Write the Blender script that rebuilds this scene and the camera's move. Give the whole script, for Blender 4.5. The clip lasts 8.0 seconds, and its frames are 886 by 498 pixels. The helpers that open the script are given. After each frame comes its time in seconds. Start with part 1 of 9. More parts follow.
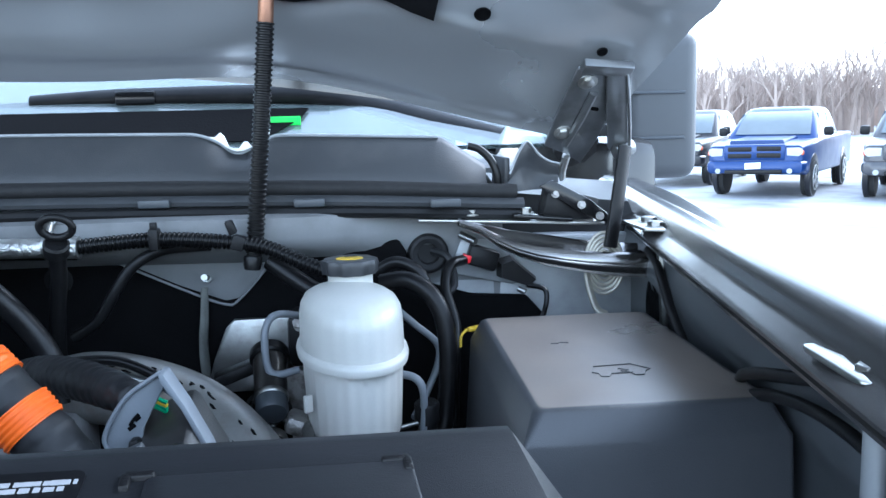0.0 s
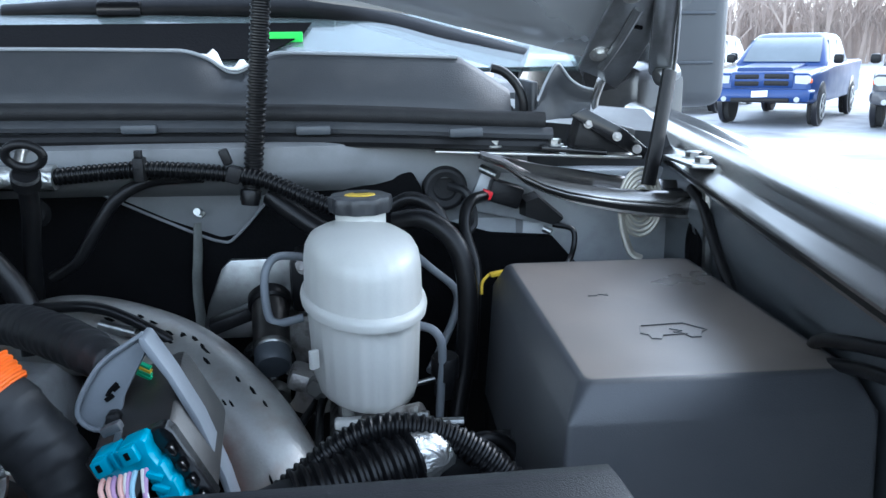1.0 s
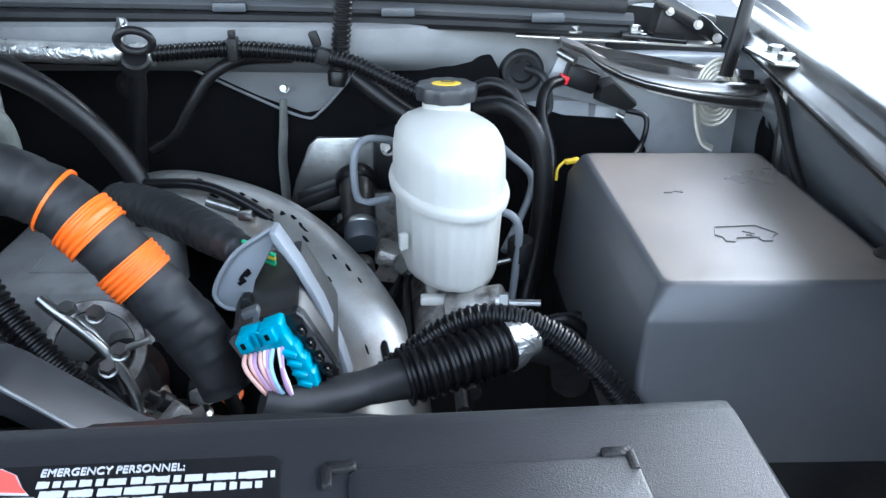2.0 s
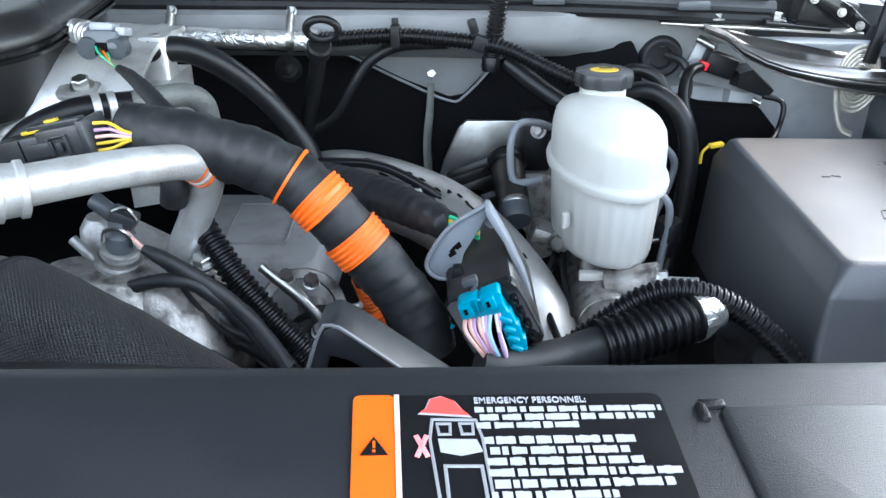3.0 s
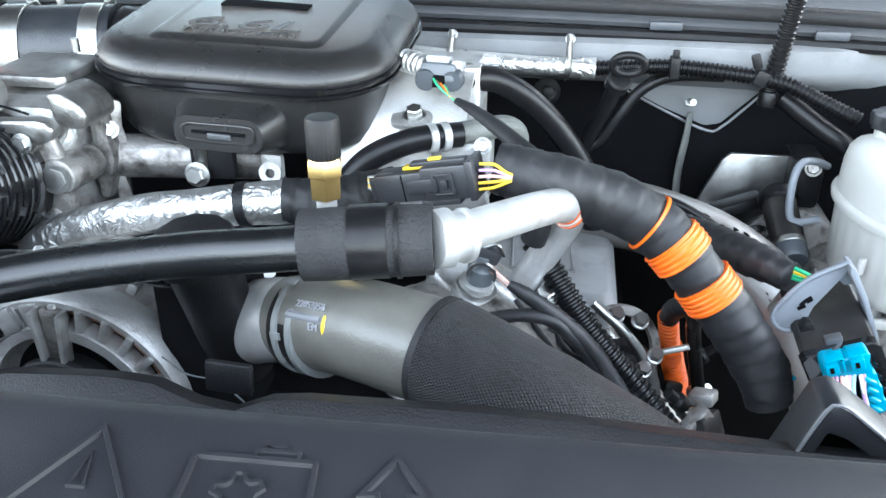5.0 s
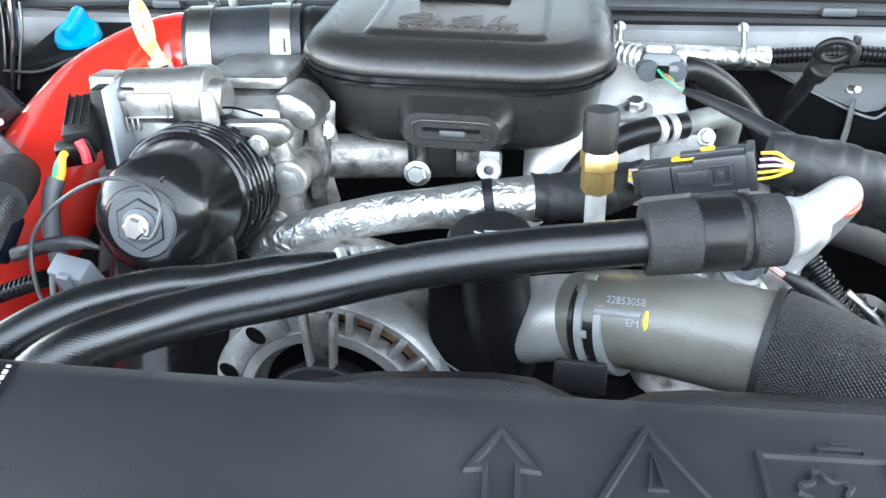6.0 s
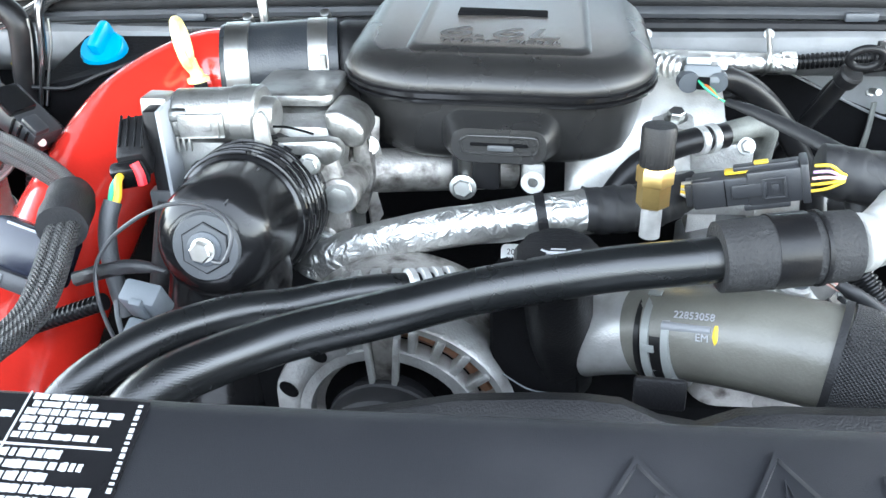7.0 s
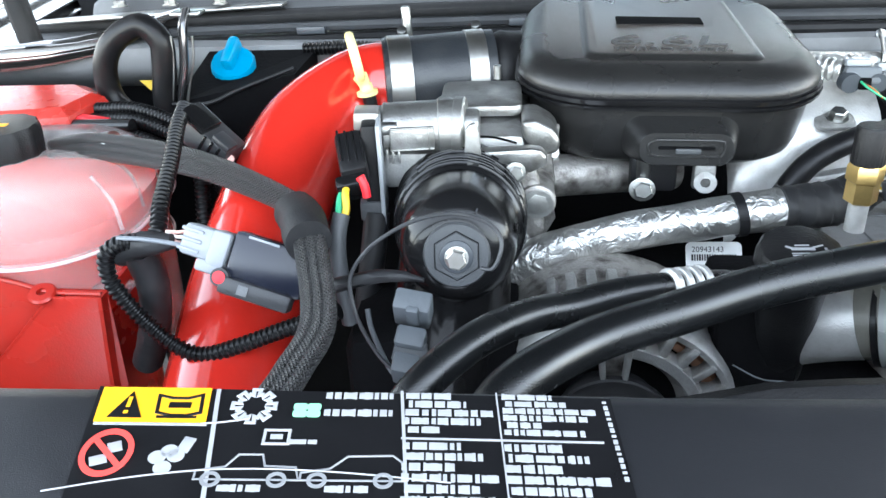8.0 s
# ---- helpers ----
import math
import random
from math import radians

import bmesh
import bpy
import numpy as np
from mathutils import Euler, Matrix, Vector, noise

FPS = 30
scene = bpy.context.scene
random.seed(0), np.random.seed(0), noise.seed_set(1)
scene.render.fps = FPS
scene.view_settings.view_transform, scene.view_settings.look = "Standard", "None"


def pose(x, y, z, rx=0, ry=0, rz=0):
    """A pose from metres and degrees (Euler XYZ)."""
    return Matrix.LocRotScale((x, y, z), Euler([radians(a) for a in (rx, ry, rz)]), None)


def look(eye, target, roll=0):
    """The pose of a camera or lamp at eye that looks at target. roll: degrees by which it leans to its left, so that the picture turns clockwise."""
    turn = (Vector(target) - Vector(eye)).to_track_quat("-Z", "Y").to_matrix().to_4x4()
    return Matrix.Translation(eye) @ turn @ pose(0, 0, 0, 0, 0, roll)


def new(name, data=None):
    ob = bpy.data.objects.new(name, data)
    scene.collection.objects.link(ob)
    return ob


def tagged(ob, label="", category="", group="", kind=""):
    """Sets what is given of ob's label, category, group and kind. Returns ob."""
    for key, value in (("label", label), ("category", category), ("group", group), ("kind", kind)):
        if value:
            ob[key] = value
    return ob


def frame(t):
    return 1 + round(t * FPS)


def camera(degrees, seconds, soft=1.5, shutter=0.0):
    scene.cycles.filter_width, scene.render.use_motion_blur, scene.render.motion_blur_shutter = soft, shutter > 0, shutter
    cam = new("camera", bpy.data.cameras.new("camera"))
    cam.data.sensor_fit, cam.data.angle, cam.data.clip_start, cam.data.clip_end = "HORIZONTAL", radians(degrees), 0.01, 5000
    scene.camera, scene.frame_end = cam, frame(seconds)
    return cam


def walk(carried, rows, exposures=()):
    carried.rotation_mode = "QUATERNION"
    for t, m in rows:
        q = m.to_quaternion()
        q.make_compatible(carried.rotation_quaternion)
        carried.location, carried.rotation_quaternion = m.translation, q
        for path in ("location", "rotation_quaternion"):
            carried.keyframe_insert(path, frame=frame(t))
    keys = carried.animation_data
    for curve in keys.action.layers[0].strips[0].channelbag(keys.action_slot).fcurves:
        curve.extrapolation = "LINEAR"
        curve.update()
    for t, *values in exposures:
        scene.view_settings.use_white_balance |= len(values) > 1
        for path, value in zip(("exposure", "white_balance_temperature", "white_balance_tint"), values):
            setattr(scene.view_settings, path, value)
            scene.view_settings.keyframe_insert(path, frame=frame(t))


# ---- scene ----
cam = camera(57.3, 8.0)
PATH = [
    (0, (0.5, 0.021, 1.311), (0.668, 1.99, 1.006), -1.4),
    (0.5, (0.51, 0.072, 1.304), (0.679, 2.041, 0.996), -1.3),
    (1, (0.489, 0.102, 1.308), (0.654, 2.035, 0.822), -0.6),
    (1.2, (0.482, 0.106, 1.313), (0.632, 2.012, 0.728), -0.1),
    (2.3, (0.434, 0.07, 1.363), (0.467, 1.866, 0.483), 0.3),
    (2.5, (0.417, 0.068, 1.368), (0.429, 1.859, 0.479), 0.1),
    (3, (0.363, 0.043, 1.362), (0.309, 1.838, 0.48), -0.1),
    (3.5, (0.305, 0.02, 1.364), (0.201, 1.805, 0.469), 0.1),
    (4, (0.28, 0.018, 1.379), (0.111, 1.797, 0.481), 0.1),
    (4.5, (0.267, 0.019, 1.39), (0.068, 1.796, 0.493), 0.9),
    (5, (0.204, 0.03, 1.395), (-0.07, 1.795, 0.493), 0.4),
    (5.2, (0.169, 0.028, 1.394), (-0.113, 1.79, 0.492), 0.4),
    (6.3, (0.03, 0.012, 1.388), (-0.241, 1.777, 0.488), -1.6),
    (6.5, (0.031, 0.014, 1.388), (-0.233, 1.78, 0.487), -1.6),
    (7, (0.002, 0.009, 1.403), (-0.241, 1.773, 0.493), -1.7),
    (7.5, (-0.087, -0.007, 1.418), (-0.299, 1.756, 0.499), -2.1),
    (8, (-0.153, -0.026, 1.421), (-0.323, 1.746, 0.508), -2.6),
]
walk(cam, [(t, look(eye, target, roll)) for t, eye, target, roll in PATH],
     [(0.0, 2.55, 5050, 7), (0.5, 2.15, 5100, 7), (1.0, 2.35, 5250, 7), (2.5, 3.35, 5600, 8), (3.0, 3.2, 5700, 8), (3.5, 3.5, 5650, 8), (4.5, 3.77, 5750, 8), (6.5, 4.1, 5950, 8), (7.3, 4.0, 5950, 8), (8.0, 3.5, 5950, 8)])


# ---------- world and light ----------
world = bpy.data.worlds.new("sky")
scene.world = world
world.use_nodes = True
wn = world.node_tree.nodes
sky = wn.new("ShaderNodeTexSky")
sky.sky_type = "NISHITA"
sky.sun_disc = False
sky.sun_elevation = radians(38)
sky.sun_rotation = radians(60)
sky.air_density, sky.dust_density, sky.ozone_density = 1.8, 0.4, 1.5
wn["Background"].inputs["Strength"].default_value = 0.15
pale = wn.new("ShaderNodeHueSaturation")
pale.inputs["Saturation"].default_value = 0.30
world.node_tree.links.new(sky.outputs["Color"], pale.inputs["Color"])
world.node_tree.links.new(pale.outputs["Color"], wn["Background"].inputs["Color"])
sun_data = bpy.data.lights.new("sun", "SUN")
sun_data.energy, sun_data.angle, sun_data.color = 0.5, radians(40), (1.0, 0.88, 0.76)
sun = new("sun", sun_data)
sun.matrix_world = look((6.82, 3.94, 6.16), (0, 0, 0))


# ---------- materials ----------
MATS = {}


def mat(name, col, rough=0.5, metal=0.0, var=0.18, scale=30.0, bump=0.15, bscale=500.0, dirt=None, dirt_amount=0.0,
        transmission=0.0, subsurface=0.0, coat=0.0, pattern="", pscale=400.0, spec=0.5, dust_sheen=None, dust_sheen_amount=0.0):
    """A procedural surface: base colour with two scales of variation, fine relief, and optional dirt, weave, or dusty
    sheen painted on level faces.
    """
    if max(col) < 0.012 and not metal and not pattern:
        spec = min(spec, 0.24)
    m = bpy.data.materials.new(name)
    m.use_nodes = True
    nt = m.node_tree
    n, l = nt.nodes, nt.links
    b = n["Principled BSDF"]
    tc = n.new("ShaderNodeTexCoord")
    big = n.new("ShaderNodeTexNoise")
    big.inputs["Scale"].default_value = scale
    big.inputs["Detail"].default_value = 5
    l.new(tc.outputs["Object"], big.inputs["Vector"])
    fine = n.new("ShaderNodeTexNoise")
    fine.inputs["Scale"].default_value = bscale
    fine.inputs["Detail"].default_value = 3
    l.new(tc.outputs["Object"], fine.inputs["Vector"])
    ramp = n.new("ShaderNodeMix")
    ramp.data_type = "RGBA"
    ramp.inputs[6].default_value = (*[c * (1 - var) for c in col], 1)
    ramp.inputs[7].default_value = (*[min(1, c * (1 + var)) for c in col], 1)
    mean = n.new("ShaderNodeMath")
    mean.operation = "ADD"
    half = n.new("ShaderNodeMath")
    half.operation = "MULTIPLY"
    half.inputs[1].default_value = 0.4
    l.new(fine.outputs["Fac"], half.inputs[0])
    spread = n.new("ShaderNodeMapRange")
    spread.inputs["From Min"].default_value, spread.inputs["From Max"].default_value = 0.3, 0.7
    spread.inputs["To Max"].default_value = 0.7
    l.new(big.outputs["Fac"], spread.inputs["Value"])
    l.new(spread.outputs["Result"], mean.inputs[0])
    l.new(half.outputs[0], mean.inputs[1])
    l.new(mean.outputs[0], ramp.inputs[0])
    colour = ramp.outputs[2]
    rmix = n.new("ShaderNodeMapRange")
    rmix.inputs["To Min"].default_value, rmix.inputs["To Max"].default_value = max(0.03, rough - 0.08), min(1, rough + 0.1)
    l.new(big.outputs["Fac"], rmix.inputs["Value"])
    l.new(rmix.outputs["Result"], b.inputs["Roughness"])
    if dirt:
        blot = n.new("ShaderNodeTexNoise")
        blot.inputs["Scale"].default_value = scale * 2.3
        blot.inputs["Detail"].default_value = 8
        l.new(tc.outputs["Object"], blot.inputs["Vector"])
        edge = n.new("ShaderNodeMapRange")
        edge.inputs["From Min"].default_value, edge.inputs["From Max"].default_value = 0.48, 0.72
        edge.inputs["To Max"].default_value = dirt_amount
        l.new(blot.outputs["Fac"], edge.inputs["Value"])
        dm = n.new("ShaderNodeMix")
        dm.data_type = "RGBA"
        dm.inputs[7].default_value = (*dirt, 1)
        l.new(edge.outputs["Result"], dm.inputs[0])
        l.new(colour, dm.inputs[6])
        colour = dm.outputs[2]
    if dust_sheen:
        # lightens level faces, as dust and as sky sheen painted into the colour
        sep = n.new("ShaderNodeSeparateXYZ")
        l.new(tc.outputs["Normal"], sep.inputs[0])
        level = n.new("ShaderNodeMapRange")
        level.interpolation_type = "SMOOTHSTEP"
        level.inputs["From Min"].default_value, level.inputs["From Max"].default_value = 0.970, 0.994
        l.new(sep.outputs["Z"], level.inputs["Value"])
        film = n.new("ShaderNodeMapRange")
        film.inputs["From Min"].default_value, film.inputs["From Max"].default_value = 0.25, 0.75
        film.inputs["To Min"].default_value, film.inputs["To Max"].default_value = 0.4 * dust_sheen_amount, dust_sheen_amount
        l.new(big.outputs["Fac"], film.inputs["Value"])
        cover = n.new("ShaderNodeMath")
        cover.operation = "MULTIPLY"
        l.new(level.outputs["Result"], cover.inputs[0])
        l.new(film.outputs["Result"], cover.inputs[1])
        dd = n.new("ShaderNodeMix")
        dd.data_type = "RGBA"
        dd.inputs[7].default_value = (*dust_sheen, 1)
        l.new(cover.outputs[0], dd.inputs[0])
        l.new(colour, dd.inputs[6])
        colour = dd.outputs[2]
    l.new(colour, b.inputs["Base Color"])
    b.inputs["Metallic"].default_value = metal
    b.inputs["Specular IOR Level"].default_value = spec
    b.inputs["Transmission Weight"].default_value = transmission
    if subsurface:
        b.inputs["Subsurface Weight"].default_value = subsurface
        b.inputs["Subsurface Radius"].default_value = (0.02, 0.02, 0.02)
    b.inputs["Coat Weight"].default_value = coat
    b.inputs["Coat Roughness"].default_value = 0.08
    height = fine.outputs["Fac"]
    if pattern:
        uv = n.new("ShaderNodeUVMap")
        if pattern == "braid":
            waves = []
            for turn in (38, -38):
                mp = n.new("ShaderNodeMapping")
                mp.inputs["Rotation"].default_value = (0, 0, radians(turn))
                l.new(uv.outputs["UV"], mp.inputs["Vector"])
                w = n.new("ShaderNodeTexWave")
                w.inputs["Scale"].default_value = pscale
                w.inputs["Distortion"].default_value = 0.3
                l.new(mp.outputs["Vector"], w.inputs["Vector"])
                waves.append(w)
            mx = n.new("ShaderNodeMath")
            mx.operation = "MAXIMUM"
            l.new(waves[0].outputs["Fac"], mx.inputs[0])
            l.new(waves[1].outputs["Fac"], mx.inputs[1])
            height = mx.outputs[0]
        elif pattern == "crinkle":
            v = n.new("ShaderNodeTexNoise")
            v.inputs["Scale"].default_value = pscale
            v.inputs["Detail"].default_value = 6
            v.inputs["Distortion"].default_value = 2.2
            l.new(tc.outputs["Object"], v.inputs["Vector"])
            height = v.outputs["Fac"]
        elif pattern == "wrap":
            w = n.new("ShaderNodeTexWave")
            mp = n.new("ShaderNodeMapping")
            mp.inputs["Rotation"].default_value = (0, 0, radians(78))
            l.new(uv.outputs["UV"], mp.inputs["Vector"])
            w.wave_profile = "SAW"
            w.inputs["Scale"].default_value = pscale
            w.inputs["Distortion"].default_value = 1.5
            l.new(mp.outputs["Vector"], w.inputs["Vector"])
            height = w.outputs["Fac"]
    bp = n.new("ShaderNodeBump")
    bp.inputs["Strength"].default_value = bump
    bp.inputs["Distance"].default_value = {"": 0.001, "crinkle": 0.003}.get(pattern, 0.0015)
    l.new(height, bp.inputs["Height"])
    l.new(bp.outputs["Normal"], b.inputs["Normal"])
    MATS[name] = m
    return m


# one body paint in three tones: fender, hood underside lightened for snow light, apron
mat("paint", (0.078, 0.076, 0.075), 0.21, 0.75, 0.08, 6, 0.02, 900, coat=0.1)
mat("paint_inner_lit", (0.40, 0.412, 0.425), 0.27, 0.65, 0.03, 5, 0.0, 600, coat=0.4)
# firewall grey with the shadow below the cowl painted in
mat("ledge_grey_shaded", (0.20, 0.205, 0.212), 0.55, 0.0, 0.12, 12, 0.06, 500, (0.10, 0.10, 0.10), 0.4, spec=0.25)
# body paint toned down for the dark engine it reflects
mat("apron_paint_shaded", (0.115, 0.123, 0.132), 0.36, 0.5, 0.12, 9, 0.05, 600, (0.09, 0.09, 0.09), 0.4, coat=0.2)
mat("polished_steel", (0.27, 0.262, 0.255), 0.20, 0.95, 0.2, 14, 0.03, 400, (0.10, 0.095, 0.09), 0.5)
mat("pulley_black", (0.012, 0.012, 0.013), 0.5, 0, 0.2, 30, 0.1, 500, spec=0.3)
# pale tone for painted edge highlights and for a code mark
mat("edge_light_and_print", (0.11, 0.115, 0.12), 0.45, 0, 0.3, 60, 0.2, 600)
mat("spring_steel", (0.36, 0.34, 0.29), 0.45, 0.3, 0.2, 40, 0.1, 400)
mat("filter_plastic", (0.0065, 0.0065, 0.007), 0.17, 0, 0.2, 16, 0.08, 700, (0.018, 0.016, 0.015), 0.25, spec=0.5, coat=0.15)
mat("module_plastic", (0.016, 0.015, 0.0145), 0.30, 0, 0.2, 20, 0.15, 900, (0.05, 0.045, 0.04), 0.5)
mat("blue_wire", (0.30, 0.50, 0.60), 0.45, 0, 0.1, 50, 0.1, 500)
mat("polished_black", (0.10, 0.10, 0.105), 0.16, 0.85, 0.1, 14, 0.03, 400, coat=0.5)
mat("panel_grey", (0.34, 0.353, 0.366), 0.42, 0.25, 0.10, 12, 0.06, 500, (0.15, 0.15, 0.15), 0.45)
# near-black for the mat; also painted on holes and deep parts as shade
mat("black_and_shade", (0.0034, 0.0034, 0.0039), 0.9, 0, 0.4, 25, 0.6, 350, spec=0.08)
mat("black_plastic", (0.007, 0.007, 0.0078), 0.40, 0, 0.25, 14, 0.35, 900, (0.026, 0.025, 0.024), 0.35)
mat("stamped_steel", (0.24, 0.245, 0.25), 0.30, 0.85, 0.15, 20, 0.05, 400, (0.12, 0.12, 0.12), 0.5)
mat("cover_plastic", (0.0125, 0.013, 0.0152), 0.37, 0, 0.2, 6, 0.24, 2600, (0.029, 0.029, 0.032), 0.5, spec=0.46)
mat("sensor_grey", (0.085, 0.095, 0.105), 0.5, 0, 0.1, 30, 0.15, 700)
mat("lid_letters", (0.030, 0.028, 0.027), 0.22, 0, 0.1, 30, 0.2, 900)
mat("coupler_rubber", (0.016, 0.018, 0.021), 0.28, 0, 0.3, 25, 0.3, 600, (0.05, 0.05, 0.05), 0.3)
# the warm level tone paints reflected light on the box along with its dust
mat("box_plastic", (0.050, 0.052, 0.057), 0.29, 0, 0.15, 8, 0.25, 1200, (0.070, 0.069, 0.070), 0.4, dust_sheen=(0.30, 0.25, 0.21), dust_sheen_amount=0.85, spec=0.55)
mat("grey_plastic", (0.055, 0.058, 0.062), 0.5, 0, 0.12, 12, 0.3, 900)
mat("cowl_plastic", (0.035, 0.037, 0.041), 0.45, 0, 0.12, 10, 0.4, 1000, (0.07, 0.07, 0.07), 0.4)
# the pale level tone stands mostly for sky reflected on the lid
mat("lid_plastic", (0.013, 0.0128, 0.0128), 0.27, 0, 0.2, 10, 0.30, 1500, (0.024, 0.023, 0.022), 0.4, dust_sheen=(0.24, 0.205, 0.175), dust_sheen_amount=0.36)
mat("rubber", (0.0065, 0.0065, 0.0072), 0.32, 0, 0.25, 30, 0.12, 700, (0.022, 0.020, 0.018), 0.3, spec=0.4)
mat("foam_rubber", (0.016, 0.016, 0.017), 0.72, 0, 0.25, 40, 0.9, 520, (0.030, 0.030, 0.030), 0.4, spec=0.3)
mat("matt_rubber", (0.011, 0.011, 0.012), 0.62, 0, 0.25, 40, 0.5, 800, (0.026, 0.026, 0.026), 0.3, spec=0.35)
mat("gloss_black", (0.006, 0.006, 0.0065), 0.22, 0.0, 0.2, 20, 0.04, 300, coat=0.4)
mat("loom", (0.0045, 0.0045, 0.005), 0.30, 0, 0.25, 40, 0.08, 500)
mat("hose_braid", (0.0055, 0.006, 0.0065), 0.26, 0, 0.2, 30, 0.09, 500, pattern="braid", pscale=250, spec=0.6)
mat("grey_braid", (0.034, 0.033, 0.033), 0.36, 0, 0.3, 40, 1.0, 500, pattern="braid", pscale=170)
mat("sleeve", (0.012, 0.012, 0.0135), 0.50, 0, 0.3, 30, 1.0, 500, pattern="braid", pscale=210, spec=0.5)
mat("tape", (0.012, 0.0122, 0.0135), 0.52, 0, 0.35, 35, 0.8, 420, (0.034, 0.033, 0.032), 0.4, pattern="wrap", pscale=14, spec=0.38)
mat("orange", (0.85, 0.14, 0.006), 0.42, 0, 0.12, 60, 0.2, 300)
mat("foil", (0.52, 0.52, 0.505), 0.30, 0.9, 0.25, 60, 0.9, 200, pattern="crinkle", pscale=75)
mat("bare_steel", (0.52, 0.52, 0.50), 0.34, 1.0, 0.15, 20, 0.15, 300, (0.33, 0.29, 0.24), 0.5)
mat("pipe_steel", (0.33, 0.325, 0.31), 0.38, 0.7, 0.2, 18, 0.2, 400, (0.22, 0.17, 0.13), 0.6)
mat("strap_grey", (0.13, 0.135, 0.125), 0.6, 0.3, 0.3, 60, 0.6, 500)
mat("zinc", (0.36, 0.365, 0.355), 0.32, 1.0, 0.16, 40, 0.12, 400, (0.20, 0.185, 0.165), 0.4)
mat("bright_aluminium", (0.54, 0.54, 0.53), 0.38, 0.6, 0.16, 25, 0.35, 700, (0.25, 0.23, 0.21), 0.5)
mat("throttle_aluminium", (0.35, 0.35, 0.34), 0.36, 0.9, 0.2, 30, 0.35, 700, (0.12, 0.108, 0.095), 0.65)
mat("cast_aluminium", (0.40, 0.40, 0.39), 0.46, 0.75, 0.25, 30, 0.5, 600, (0.17, 0.15, 0.125), 0.55)
mat("dirty_aluminium", (0.37, 0.355, 0.335), 0.48, 0.8, 0.3, 34, 0.6, 500, (0.055, 0.045, 0.040), 0.92)
mat("brass", (0.62, 0.44, 0.17), 0.36, 1.0, 0.12, 50, 0.12, 400)
mat("copper", (0.30, 0.16, 0.10), 0.4, 0.8, 0.25, 50, 0.2, 400)
mat("red_paint", (0.49, 0.020, 0.012), 0.15, 0.0, 0.14, 8, 0.05, 420, coat=0.7)
mat("red_plastic", (0.44, 0.022, 0.013), 0.26, 0.0, 0.14, 12, 0.15, 700, (0.30, 0.05, 0.035), 0.35)
mat("white_plastic", (0.52, 0.515, 0.48), 0.33, 0, 0.06, 20, 0.1, 500, subsurface=0.25)
mat("tank_plastic", (0.97, 0.89, 0.87), 0.18, 0, 0.04, 20, 0.08, 500, transmission=0.78)
mat("coolant", (0.80, 0.055, 0.035), 0.2, 0, 0.1, 20, 0.02, 200)
mat("yellow", (0.62, 0.42, 0.02), 0.45, 0, 0.1, 50, 0.1, 500)
mat("pale_yellow", (0.72, 0.62, 0.26), 0.4, 0, 0.08, 50, 0.05, 500, subsurface=0.1)
mat("teal", (0.006, 0.27, 0.40), 0.38, 0, 0.1, 50, 0.1, 500)
mat("blue_cap", (0.004, 0.25, 0.46), 0.35, 0, 0.1, 50, 0.1, 500)
mat("olive_hose", (0.115, 0.112, 0.097), 0.30, 0, 0.2, 25, 0.2, 600, (0.08, 0.075, 0.06), 0.35)
mat("bracket_grey", (0.175, 0.19, 0.21), 0.45, 0, 0.10, 30, 0.1, 500)
mat("light_grey_plastic", (0.27, 0.285, 0.30), 0.45, 0, 0.08, 30, 0.1, 500)
mat("connector_black", (0.026, 0.027, 0.030), 0.38, 0, 0.15, 40, 0.15, 700, (0.045, 0.044, 0.043), 0.3, spec=0.5)
mat("mid_grey_plastic", (0.046, 0.052, 0.060), 0.42, 0, 0.1, 30, 0.1, 500)
mat("red_plug", (0.75, 0.02, 0.03), 0.4, 0, 0.1, 50, 0.1, 500)
mat("pale_plug", (0.26, 0.275, 0.30), 0.42, 0, 0.08, 30, 0.1, 500)
mat("module_navy", (0.008, 0.010, 0.020), 0.24, 0, 0.15, 30, 0.05, 500)
mat("valve_cover_grey", (0.25, 0.252, 0.255), 0.5, 0.2, 0.2, 22, 0.3, 600, (0.12, 0.11, 0.10), 0.5)
mat("tank_edge", (0.74, 0.60, 0.58), 0.3, 0, 0.08, 30, 0.1, 500, subsurface=0.3)
mat("clamp_grey", (0.215, 0.225, 0.22), 0.4, 0.2, 0.1, 40, 0.1, 500)
mat("pink_wire", (0.72, 0.42, 0.36), 0.45, 0, 0.1, 50, 0.1, 500)
mat("violet_wire", (0.42, 0.25, 0.42), 0.45, 0, 0.1, 50, 0.1, 500)
mat("white_wire", (0.75, 0.72, 0.66), 0.45, 0, 0.1, 50, 0.1, 500)
mat("green_wire", (0.03, 0.35, 0.16), 0.45, 0, 0.1, 50, 0.1, 500)
mat("green_tag", (0.10, 0.85, 0.10), 0.5, 0, 0.05, 50, 0.05, 500)
mat("label_black", (0.007, 0.007, 0.008), 0.30, 0, 0.15, 60, 0.05, 500)
mat("label_orange", (0.60, 0.095, 0.005), 0.35, 0, 0.05, 60, 0.03, 500)
mat("label_yellow", (0.82, 0.38, 0.01), 0.35, 0, 0.05, 60, 0.03, 500)
mat("label_white", (0.30, 0.305, 0.32), 0.4, 0, 0.06, 60, 0.03, 500)
mat("label_pink_white", (0.55, 0.42, 0.38), 0.4, 0, 0.05, 60, 0.03, 500)
mat("label_grey", (0.20, 0.205, 0.215), 0.4, 0, 0.05, 60, 0.03, 500)
mat("label_red", (0.72, 0.06, 0.05), 0.4, 0, 0.06, 60, 0.03, 500)
